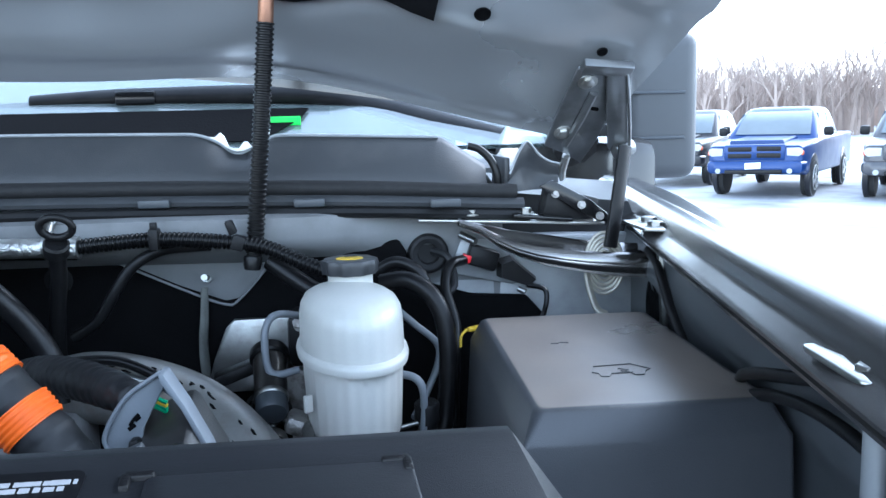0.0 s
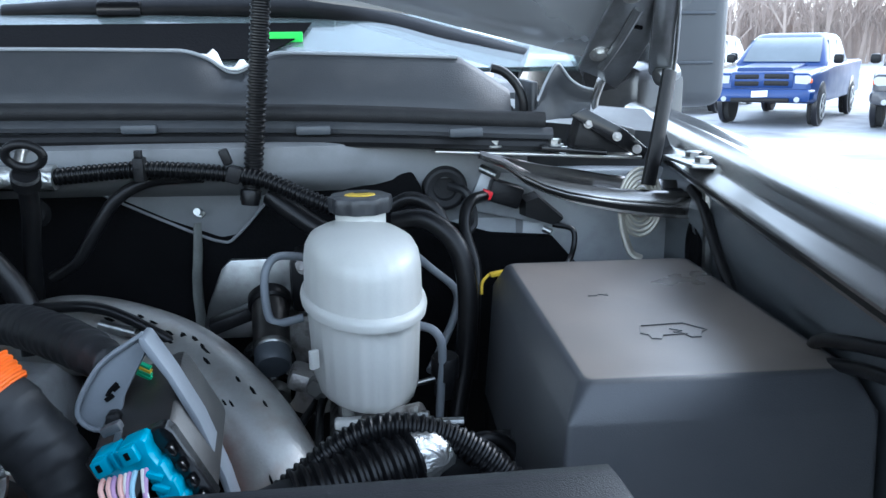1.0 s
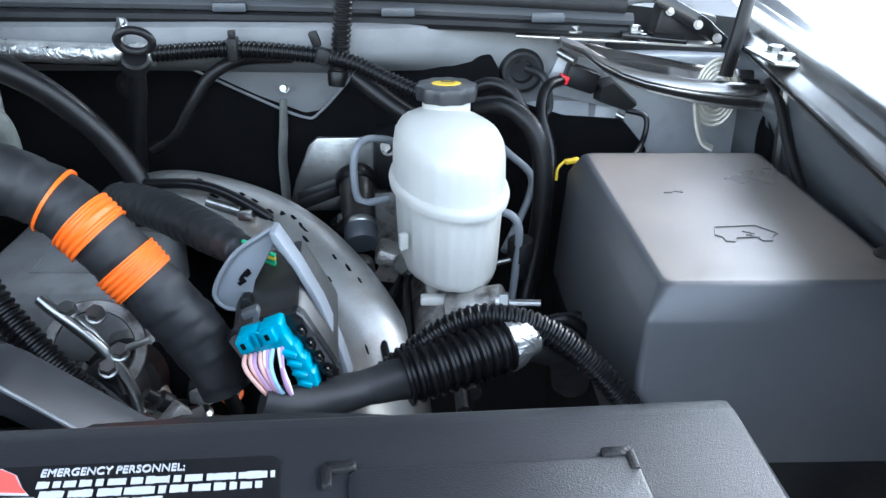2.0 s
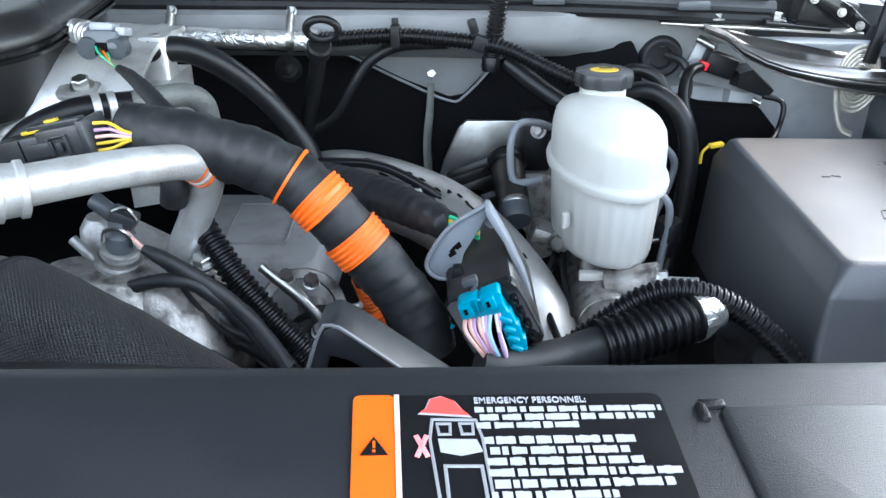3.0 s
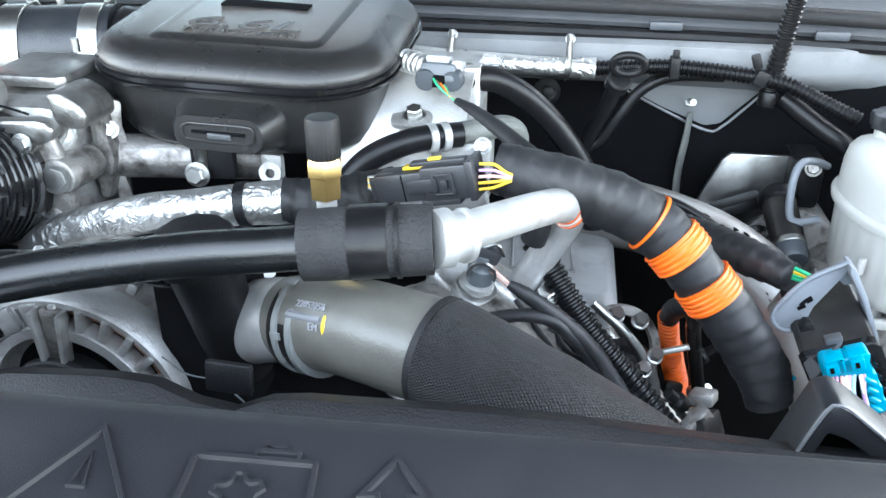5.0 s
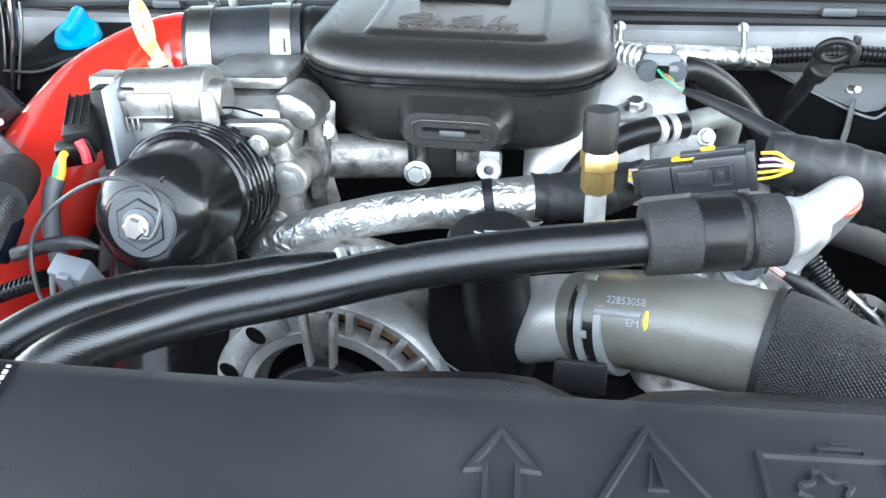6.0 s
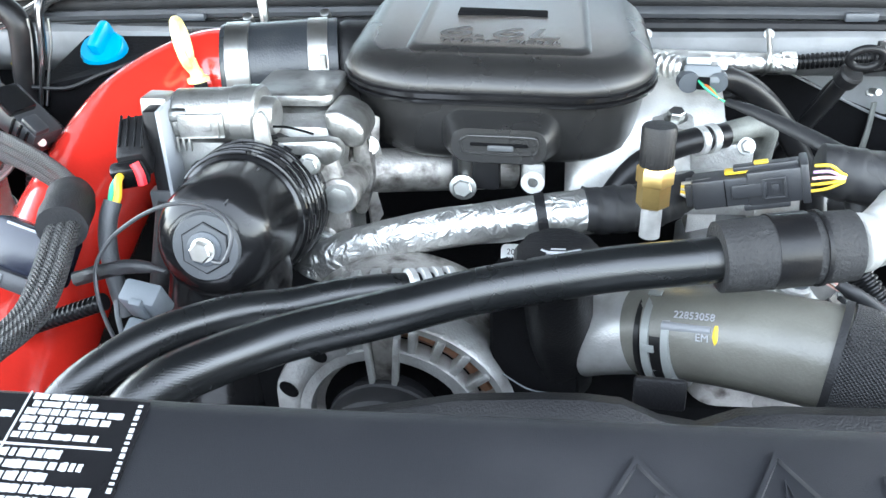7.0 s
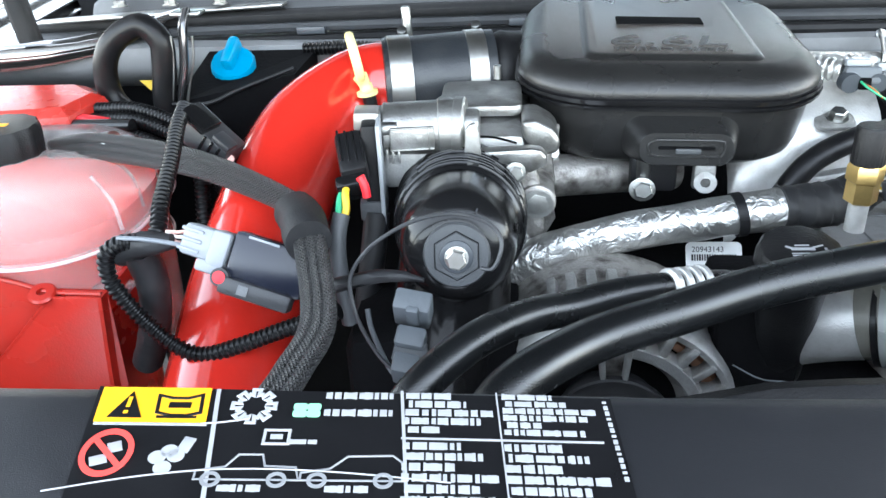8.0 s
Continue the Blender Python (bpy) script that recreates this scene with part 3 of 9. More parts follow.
def inner_apron(sx):
    a = thing("inner_apron", "grey painted inner wing panel with pressed ribs", "body panel", (sx * 0.76, 0.4, 0.7), kind="structure")
    ys = [0.10 + 0.05 * i for i in range(17)]
    rows = [0.70, 0.95, 1.05, 1.08, 1.10, 1.11, 1.12, 1.13, 1.14, 1.15, 1.16, 1.17, 1.19, 1.204]
    part("panel", grid_sheet(lambda y, z: (sx * (0.775 + 0.03 * (y - 0.78) + (0.02 if sx < 0 else 0) - 0.010 * math.exp(-((z - 1.135 - 0.12 * (y - 0.55)) / 0.018) ** 2) - 0.3 * max(0, z - 1.16) * (0.86 - y)), y, z),
                             ys, rows, 0.002), "apron_paint_shaded", a)
    return a


ap = inner_apron(1)
inner_apron(-1)
hole = lathe([(0, 0.021), (0.004, 0.021), (0.004, 0.017), (0.0005, 0.016), (0.0, 0.0)], (0.772, 0.779, 1.13), (-1, 0.03, 0), 28, squash=(1.3, 0.75), up=Z)
part("opening", hole, "black_and_shade", ap, "dark oval access hole")

wall = thing("firewall", "light grey painted firewall behind the engine", "firewall", (0, 0.87, 0.7), kind="structure")
part("wall_panel", box((-0.09, 0.885, 0.965), (1.44, 0.03, 0.54), 0.004), "panel_grey", wall)
part("wall_panel", box((0.71, 0.885, 0.94), (0.16, 0.03, 0.50), 0.004), "panel_grey", wall)
# solid block painted black to read as a shaded cavity
part("hinge_pocket_shade", loft([[(0.628, 0.90, 1.15), (0.80, 0.86, 1.15), (0.82, 1.02, 1.15), (0.628, 1.02, 1.15)], [(0.64, 0.91, 1.235), (0.78, 0.89, 1.222), (0.80, 1.02, 1.235), (0.64, 1.02, 1.25)]]), "black_plastic", wall, "black block painted as the shaded cavity below the hood hinge")
ledge_rings = []
for x in [-0.74 + 0.06 * n for n in range(21)] + [0.49, 0.52, 0.55, 0.58, 0.61, 0.635]:
    f = min(1.0, max(0.0, (x - 0.40) / 0.16))
    f = 1 - 0.82 * f * f * (3 - 2 * f)
    ledge_rings.append([(x, 0.872 - (0.872 - y) * f, z - 0.012 * max(0, x - 0.3)) for y, z in ((0.8045, 1.220), (0.8045, 1.226), (0.810, 1.2285), (0.868, 1.234), (0.871, 1.10), (0.866, 1.10), (0.858, 1.176), (0.822, 1.190), (0.810, 1.199), (0.8055, 1.206))])
part("ledge", loft(ledge_rings), "ledge_grey_shaded", wall)
mat_poly = [(-0.62, 0.72), (-0.62, 1.19), (-0.2, 1.188), (0.232, 1.187), (0.30, 1.153), (0.345, 1.135), (0.36, 1.138), (0.404, 1.186), (0.412, 1.194), (0.525, 1.194),
            (0.533, 1.18), (0.54, 1.15), (0.60, 1.132), (0.66, 1.128), (0.685, 1.10), (0.685, 0.72)]
part("insulation_mat", prism(mat_poly, (0, 0.868, 0), X, Z, 0.016, 0.003), "black_and_shade", wall, "black sound-deadening mat")
part("mat_edge", tube([(0.232, 0.850, 1.186), (0.30, 0.850, 1.153), (0.345, 0.850, 1.134), (0.362, 0.850, 1.140), (0.402, 0.850, 1.184)], 0.0014, 8, 0.004), "ledge_grey_shaded", wall)
part("seam_line", tube([(-0.02, 0.803, 1.2), (0.1, 0.803, 1.199), (0.22, 0.803, 1.196)], 0.004, 8, 0.01), "rubber", wall)

# closing sheet added below the bay, painted black as shade
floor_shade = box((0, 0.36, 0.66), (1.6, 1.1, 0.05), 0.01)
solo("bay_floor_shade", floor_shade, "black_and_shade", "black sheet closing the engine bay from below, painted as shade", "engine bay floor", kind="structure")

# cowl, seal and trim behind the engine
cowl = thing("cowl_panel", "dark grey plastic cowl panel below the windshield", "cowl", (0, 0.95, 1.22), kind="structure")


def cowl_fn(u, v):
    prof = [(0.842, 1.262), (0.850, 1.275), (0.868, 1.304), (0.873, 1.309), (0.890, 1.311), (1.02, 1.295), (1.12, 1.285)]
    y, z = prof[v]
    drop = 0.0
    if v >= 2:
        drop = 0.020 * math.exp(-((u - 0.365) / 0.022) ** 2)
    edge = max(0, abs(u) - 0.575)
    return (u, y + 0.10 * edge + (0.012 * math.exp(-((u - 0.365) / 0.022) ** 2) if v in (2, 3) else 0), z - drop - 0.62 * edge - 0.014 * (abs(u) / 0.6) ** 2)


part("cowl_grille", grid_sheet(cowl_fn, [-0.62 + 0.0155 * i for i in range(81)], range(7), -0.004), "cowl_plastic", cowl)
part("cowl_lip", tube([Vector(cowl_fn(u, 3)) + Vector((0, -0.001, 0.0012)) for u in [-0.57 + 0.019 * i for i in range(61)]], 0.0016, 8, 0.006), "light_grey_plastic", cowl, "pale upper lip")
part("torn_foam", grid_sheet(lambda u, v: (u, 0.878 + 0.010 * v, 1.304 + 0.004 * math.sin(u * 260) * v - 0.016 * math.exp(-((u - 0.365) / 0.022) ** 2)), [0.335 + 0.004 * i for i in range(16)], [0, 1, 2], 0.002), "paper", cowl, "torn white foam in the cowl dip")
part("weather_seal", tube([(-0.70, 0.855, 1.246), (-0.4, 0.838, 1.254), (0, 0.832, 1.258), (0.4, 0.838, 1.252), (0.648, 0.850, 1.240)], 0.008, 12, 0.02), "matt_rubber", cowl)
part("seal_carrier", tube([(-0.70, 0.85, 1.235), (-0.4, 0.834, 1.243), (0, 0.828, 1.246), (0.4, 0.834, 1.240), (0.655, 0.846, 1.228)], 0.0065, 8, 0.02, flat=0.8), "cowl_plastic", cowl)
part("seal_lip", tube([(-0.70, 0.846, 1.222), (-0.4, 0.826, 1.230), (0, 0.818, 1.234), (0.4, 0.826, 1.229), (0.66, 0.842, 1.217)], 0.0060, 8, 0.02, flat=0.9), "black_plastic", cowl)
for x in (0.29, 0.438, 0.572, -0.14, -0.36):
    part("seal_clip", box((x, 0.8215, 1.244 - 0.012 * (x / 0.6) ** 2), (0.03, 0.006, 0.008), 0.0015), "mid_grey_plastic", cowl)
def wing_fn(k, v):
    """The upswept grey end of the cowl: k along its upper edge, v from the top edge down."""
    x, top, low, y = ((0.641, 1.258, 1.244, 0.846), (0.648, 1.274, 1.244, 0.848), (0.655, 1.286, 1.244, 0.851), (0.661, 1.2905, 1.244, 0.856), (0.667, 1.286, 1.244, 0.862), (0.676, 1.276, 1.244, 0.866), (0.687, 1.269, 1.244, 0.866), (0.699, 1.266, 1.246, 0.862))[k]
    return (x - 0.004 * v / 4, y + 0.006 * math.sin(v / 4 * math.pi), top + (low - top) * v / 4)


part("end_wing", grid_sheet(wing_fn, range(8), range(5), -0.004), "cowl_plastic", cowl, "upswept grey end of the cowl")
part("wing_edge", tube([Vector(wing_fn(k, 0)) + Vector((0, -0.001, 0.0005)) for k in range(8)], 0.0012, 8, 0.004), "light_grey_plastic", cowl)
part("end_wall", box((0.640, 0.90, 1.258), (0.006, 0.09, 0.034), 0.002), "cowl_plastic", cowl)
part("end_hose", tube([(0.600, 0.862, 1.288), (0.612, 0.862, 1.284), (0.624, 0.860, 1.272), (0.630, 0.858, 1.256), (0.630, 0.860, 1.240)], 0.0042, 10, 0.004), "rubber", cowl)

cab = thing("truck_cab", "silver-grey pickup cab behind the open engine bay", "truck cab", (0, 1.6, 0.6), kind="structure")
part("windshield", loft([[(-0.72, 0.99, 1.285), (0.72, 0.99, 1.285), (0.72, 0.995, 1.28), (-0.72, 0.995, 1.28)],
                         [(-0.66, 1.62, 1.70), (0.66, 1.62, 1.70), (0.66, 1.625, 1.695), (-0.66, 1.625, 1.695)]]), "glass", cab)
part("shade_band", loft([[(-0.70, 0.99 + 0.835 * a - 0.55 * k, 1.285 + 0.55 * a + 0.835 * k), (x1, 0.99 + 0.835 * a - 0.55 * k, 1.285 + 0.55 * a + 0.835 * k), (x1, 0.99 + 0.835 * a - 0.55 * (k + 0.001), 1.285 + 0.55 * a + 0.835 * (k + 0.001)), (-0.70, 0.99 + 0.835 * a - 0.55 * (k + 0.001), 1.285 + 0.55 * a + 0.835 * (k + 0.001))] for a, x1, k in ((0.015, 0.37, 0.003), (0.06, 0.415, 0.003), (0.085, 0.425, 0.003))]), "black_and_shade", cab, "dark printed band along the foot of the windshield")
part("dashboard", box((0, 1.42, 1.18), (1.44, 0.55, 0.16), 0.04), "cowl_plastic", cab)
part("roof", box((0, 2.25, 1.78), (1.45, 1.35, 0.06), 0.03), "paint", cab)
part("rear_wall", box((0, 2.9, 1.25), (1.6, 0.05, 1.1), 0.02), "paint", cab)
for sx in (-1, 1):
    part("roof_pillar", tube([(sx * 0.745, 0.98, 1.28), (sx * 0.70, 1.3, 1.50), (sx * 0.675, 1.63, 1.74)], 0.028, 10, 0.03), "paint", cab)
    part("door", box((sx * 0.94, 2.1, 0.92), (0.09, 1.5, 0.72), 0.03), "paint", cab)
for sx in (-1, 1):
    mir = thing("towing_mirror", "large grey ribbed plastic towing mirror housing", "mirror", (sx * 1.0, 1.62, 1.3))
    part("housing", box((sx * 1.055, 1.60, 1.335), (0.15, 0.12, 0.28), 0.03, seg=4), "grey_plastic", mir)
    for z in (1.275, 1.36):
        part("rib", box((sx * 1.043, 1.539, z), (0.11, 0.006, 0.006), 0.002), "mid_grey_plastic", mir)
    part("arm", box((sx * 0.965, 1.62, 1.285), (0.13, 0.06, 0.04), 0.012), "black_plastic", mir)

wip = thing("windshield_wiper", "black wiper arm and blade resting on the windshield", "wiper", (0.35, 1.06, 1.31))
part("wiper_arm", tube([(0.66, 1.02, 1.288), (0.58, 1.05, 1.312), (0.50, 1.08, 1.336), (0.42, 1.08, 1.352), (0.20, 1.09, 1.354), (0.08, 1.09, 1.350)], [0.020, 0.019, 0.017, 0.014, 0.012, 0.009], 12, 0.01, flat=0.75), "black_plastic", wip)
part("arm_cap", box((0.21, 1.085, 1.352), (0.05, 0.02, 0.018), 0.004), "gloss_black", wip)
part("blade", tube([(-0.30, 1.10, 1.326), (0.0, 1.095, 1.334), (0.15, 1.09, 1.340), (0.28, 1.09, 1.338), (0.45, 1.08, 1.328)], [0.006, 0.009, 0.010, 0.009, 0.006], 10, 0.01), "black_plastic", wip)
solo("inspection_tag", box((0.398, 1.034, 1.319), (0.036, 0.004, 0.011), 0.001), "green_tag", "bright green tag behind the windshield base", "tag")


# ---------- open hood ----------
def hood_point(x, s):
    """s: metres forward from the rear edge along the panel."""
    half = min(0.81, 0.722 + 0.34 * s)
    xx = x * half / 0.765
    k = min(1.0, max(0.0, (abs(x) - 0.30) / 0.26))
    k = k * k * (3 - 2 * k)
    start = 0.040 + 0.085 * k
    rim = 0.034 * (1 - math.exp(-(max(0, s - start) / 0.026) ** 2)) * (1 - ease((abs(x) - 0.64) / 0.09))
    side = -0.008 * math.exp(-((abs(x) - 0.66) / 0.10) ** 2) * min(1, s / 0.2)
    crease = 0.0045 * math.exp(-((s - 0.018 - 0.010 * math.cos(5 * x)) / 0.007) ** 2) - 0.005 * math.exp(-((s - 0.165 - 0.05 * x * x) / 0.014) ** 2) * ease((abs(x) - 0.10) / 0.1)
    pocket = 0.018 * math.exp(-((abs(x) - 0.50) / 0.05) ** 2 - ((s - 0.17) / 0.05) ** 2)
    y = 0.905 - 0.79 * s - 0.06 * (x / 0.765) ** 2
    z = 1.366 - 0.135 * x * x + 0.020 * math.exp(-((abs(x) - 0.44) / 0.16) ** 2) * math.exp(-s / 0.25) + 0.615 * s + rim + side + pocket + crease
    return (xx, y, z)


hood = thing("open_hood", "raised silver-grey hood with pressed inner panel", "hood", (0, 0.86, 1.36))
part("inner_panel", grid_sheet(hood_point, [-0.765 + 0.0255 * i for i in range(61)], [0.0, 0.004, 0.012, 0.02, 0.03] + [0.04 + 0.008 * i for i in range(24)] + [0.25, 0.3, 0.4, 0.55, 0.7, 0.9, 1.1, 1.25], 0.004), "paint_inner_lit", hood)


def hood_outer(x, s):
    p = Vector(hood_point(x, s))
    flat = Vector((p.x, 0.905 - 0.79 * s - 0.06 * (x / 0.765) ** 2, 1.366 - 0.135 * x * x + 0.615 * s))
    return flat + Vector((0, 0.03 if 0 < s < 1.24 else 0, 0.115 if 0 < s < 1.24 else 0.012))


def liner_fn(x, k):
    """The black pad under the hood: a quilted sheet a little below the pressed panel."""
    s = 0.098 + 0.03 * ease((abs(x) - 0.40) / 0.12) + k * 0.05
    p = Vector(hood_point(x, s))
    return p + Vector((0, -0.005, -0.008 - 0.004 * (k > 0) * (0.5 + 0.5 * math.cos(x * 60) * math.cos(k * 1.6))))


part("hood_liner", grid_sheet(liner_fn, [-0.56 + 0.02 * i for i in range(57)], range(22), 0.006), "black_and_shade", hood, "black quilted pad under the hood")
part("outer_skin", grid_sheet(hood_outer, [-0.765 + 0.051 * i for i in range(31)], [0.0, 0.02, 0.1, 0.3, 0.6, 0.9, 1.2, 1.25], 0.003), "paint", hood)
for x, s, r in ((0.58, 0.16, 0.011), (0.715, 0.10, 0.009), (-0.58, 0.16, 0.011)):
    p = Vector(hood_point(x, s))
    part("drain_hole", lathe([(0, r * 1.5), (0.002, r * 1.4), (0.002, r), (0.0, r * 0.98), (0.0, 0)], p + Vector((0, 0.0, -0.0015)), (0, -0.42, -0.9), 20), "black_and_shade", hood)
for p, r in (((0.603, 0.7565, 1.4065), 0.0062), ((0.709, 0.748, 1.3715), 0.004)):
    part("access_hole", lathe([(0, r * 1.25), (0.0015, r * 1.2), (0.0015, r), (0.0006, r * 0.98), (0.0006, 0)], p, (0, -0.62, -0.78), 24), "black_and_shade", hood)


def hood_hinge(dx, dz, flip):
    """Hinge between fender ledge and hood; flip -1 mirrors it for the other side."""
    def q(x, y, z):
        return (x, y, z) if flip > 0 else (0.085 - x + dx, y, z + dz)
    # along the arm: x, back edge y z, front lip y z, lower edge z
    sec = [(0.585, 0.848, 1.214, 0.826, 1.214, 1.210), (0.603, 0.845, 1.210, 0.819, 1.209, 1.203), (0.620, 0.843, 1.206, 0.814, 1.199, 1.190), (0.640, 0.842, 1.201, 0.809, 1.190, 1.181), (0.660, 0.841, 1.198, 0.804, 1.185, 1.174), (0.684, 0.840, 1.194, 0.799, 1.182, 1.169),
           (0.707, 0.837, 1.190, 0.794, 1.180, 1.165), (0.730, 0.835, 1.187, 0.790, 1.179, 1.162), (0.757, 0.832, 1.185, 0.787, 1.178, 1.160), (0.781, 0.829, 1.184, 0.786, 1.177, 1.159), (0.798, 0.824, 1.181, 0.790, 1.175, 1.161), (0.808, 0.815, 1.176, 0.798, 1.172, 1.165)]

    def arm_fn(i, v):
        x, yb, zb, yl, zl, z0 = sec[i]
        k = v / 16
        if k <= 0.625:
            f = k / 0.625
            sag = 0.010 * math.sin(math.pi * min(1, f * 1.12)) ** 2 * (0.35 if i < 2 or i > 9 else 1)
            lip = 0.0022 * math.exp(-((f - 0.88) / 0.11) ** 2)
            return q(x, yb + (yl - yb) * f, zb + (zl - zb) * f - sag + lip)
        f = (k - 0.625) / 0.375
        return q(x + 0.004 * f, yl - 0.0032 * math.sin(math.pi * min(1, f * 1.3)) - 0.001 * f, zl + (z0 - zl) * f)
    h = part("hinge", grid_sheet(arm_fn, range(12), range(17), -0.003), "polished_steel", hood, "dark stamped steel hinge with silver mounting strip and bolts")
    strip = [(0, -0.008), (0.190, -0.010), (0.194, 0.003), (0.1, 0.010), (0.0, 0.006)] if flip > 0 else [(-0.07, -0.010), (0.20, -0.014), (0.205, 0.006), (0.1, 0.012), (-0.07, 0.008)]
    part("mounting_strip", prism(strip, q(0.545, 0.836, 1.215), Vector((flip, 0, -0.045)), Vector((0, 1, 0.12)), 0.0025, 0.0008), "bare_steel", h)
    for x in (0.545, 0.6, 0.656) if flip < 0 else (0.6, 0.656):
        part("bolt", hex_bolt(q(x, 0.838, 1.218), Z, 0.006, 0.006), "zinc", h)
    if flip > 0:
        coil = [q(0.729 + 0.62 * (0.005 + 0.0036 * a / math.tau) * math.cos(a) * 1.25, 0.806, 1.170 + (0.005 + 0.0036 * a / math.tau) * math.sin(a) * 1.25) for a in [0.35 * n for n in range(108)]]
        part("spring", tube(coil, 0.0019, 6, 0.003), "spring_steel", h, "pale coiled counterbalance spring")
        part("spring_tail", tube([q(0.711, 0.805, 1.160), q(0.714, 0.803, 1.142), q(0.720, 0.798, 1.124), q(0.729, 0.795, 1.119)], 0.0050, 8, 0.004, flat=0.5), "spring_steel", h)
        part("lower_bracket", box((0.702, 0.848, 1.224), (0.058, 0.022, 0.030), 0.004, turn(0, 14, 8)), "black_plastic", h)
        part("bracket_arm", prism([(0.668, 1.246), (0.682, 1.252), (0.720, 1.232), (0.742, 1.214), (0.738, 1.204), (0.705, 1.222)], (0, 0.834, 0), X, Z, 0.004, 0.001), "gloss_black", h)
        for p in ((0.685, 0.831, 1.238), (0.712, 0.830, 1.226), (0.731, 0.829, 1.214)):
            part("pivot_bolt", hex_bolt(p, (0, -1, 0.2), 0.0032, 0.003), "dirty_aluminium", h)
        part("foot_plate", prism([(0.0, -0.006), (0.060, -0.008), (0.062, 0.006), (0.0, 0.006)], (0.640, 0.826, 1.216), Vector((1, 0, -0.09)), Vector((0, 1, 0.1)), 0.004, 0.001), "gloss_black", h)
        part("arm_slot", prism([(0.752, -0.004), (0.766, -0.006), (0.776, 0.0), (0.772, 0.005), (0.755, 0.005)], (0, 0.809, 1.1785), X, Vector((0, 1, 0.1)), 0.0006), "black_and_shade", h)
    part("link_bar", tube([q(0.733, 0.80, 1.186), q(0.740, 0.802, 1.225), q(0.750, 0.808, 1.285)], 0.0105, 10, 0.01, flat=0.5), "black_plastic", h)
    # plates lie along the underside of the raised hood
    n = Vector((0, -0.616, -0.788))
    up = Vector((0, -0.788, 0.616))
    o = Vector(q(0.69, 0.821, 1.303))

    def on(u, v, lift=0.0):
        return o + Vector((flip * u, 0, 0)) + up * v + n * lift

    def plate(poly, lift, depth):
        base = on(0, 0, lift) if flip > 0 else on(0, 0, lift + depth)
        return prism(poly, base, Vector((flip, 0, 0)), up, depth, 0.0012)
    part("hood_plate", plate([(-0.0147, -0.0224), (-0.012, 0.0166), (-0.003, 0.0913), (0.0209, 0.0971), (0.0413, 0.029), (0.0372, -0.0166), (0.0285, -0.054), (0.0077, -0.0357)], 0.0, 0.004), "stamped_steel", h)
    part("cheek_plate", plate([(0.0209, 0.0971), (0.0407, 0.0913), (0.0697, -0.0166), (0.0632, -0.033), (0.0497, -0.0224), (0.0321, 0.0457)], 0.006, 0.004), "stamped_steel", h)
    part("plate_edge", tube([on(0.0407, 0.0913, 0.010), on(0.057, 0.035, 0.012), on(0.0697, -0.0166, 0.012), on(0.066, -0.034, 0.012)], 0.0018, 8, 0.004), "zinc", h)
    part("top_tab", plate([(-0.002, 0.092), (0.044, 0.087), (0.046, 0.099), (0.0, 0.104)], 0.002, 0.009), "stamped_steel", h)
    part("rib", tube([on(0.006, -0.02, 0.004), on(0.013, 0.02, 0.005), on(0.018, 0.06, 0.005)], 0.004, 8, 0.004), "stamped_steel", h)
    part("slot", plate([(0.020, 0.035), (0.028, 0.033), (0.028, 0.037), (0.020, 0.039)], 0.004, 0.0006), "black_and_shade", h)
    part("ear", tube([on(0.012, -0.04, 0.002), on(0.012, -0.065, 0.004), on(0.014, -0.078, 0.006)], [0.008, 0.007, 0.005], 10, 0.004, flat=0.5), "bare_steel", h)
    for u, v in ((0.009, 0.0747), (0.0, 0.0)):
        part("plate_bolt", hex_bolt(on(u, v, 0.004), n, 0.0058, 0.004, 1.6), "bare_steel", h)
    part("pivot", cyl(on(0.075, -0.02, 0.008), on(0.055, -0.02, 0.016), 0.008, bev=0.002), "zinc", h)


hood_hinge(0, 0, 1)
hood_hinge(0, 0.050, -1)
for y in (0.735, 0.325):
    br = thing("fender_bracket", "bare steel fender mounting bracket with a bolt", "bracket", (fender_x(y), y, 1.215), "fender brackets")
    if y > 0.5:
        part("plate", prism([(-0.055, -0.014), (0.012, -0.014), (0.022, 0.008), (-0.01, 0.018), (-0.06, 0.006)], (fender_x(y) - 0.004, y, 1.2110), Vector((0, -1, 0)), X, 0.003, 0.001), "zinc", br)
        for dy in (0.0, 0.035):
            part("bolt", hex_bolt((fender_x(y + dy) - 0.004, y + dy, 1.2130), Z, 0.007, 0.006), "zinc", br)
    else:
        part("plate", prism([(0.0, -0.002), (0.004, -0.004), (0.046, -0.009), (0.056, -0.004), (0.054, 0.007), (0.028, 0.006), (0.0, 0.003)], (0.6880, 0.352, 1.2090), Vector((0.10, -1, -0.05)).normalized(), X, 0.003, 0.001), "zinc", br)
        part("bolt", hex_bolt((0.6945, 0.316, 1.2075), Z, 0.006, 0.005), "zinc", br)
solo("fender_stay", tube([(0.697, 0.314, 1.208), (0.697, 0.314, 1.18), (0.700, 0.314, 0.9)], 0.0048, 10, 0.02), "panel_grey", "grey steel stay under the fender bracket", "stay")
hl = thing("hood_cable_loom", "black corrugated loom rising to the hood", "cable loom", (0.39, 0.795, 1.19))
part("loom", tube([(0.384, 0.790, 1.182), (0.386, 0.795, 1.193), (0.392, 0.796, 1.245), (0.398, 0.795, 1.300), (0.404, 0.795, 1.360), (0.4085, 0.794, 1.406)], 0.0078, 16, ridge=0.0007, pitch=0.0046), "loom", hl)
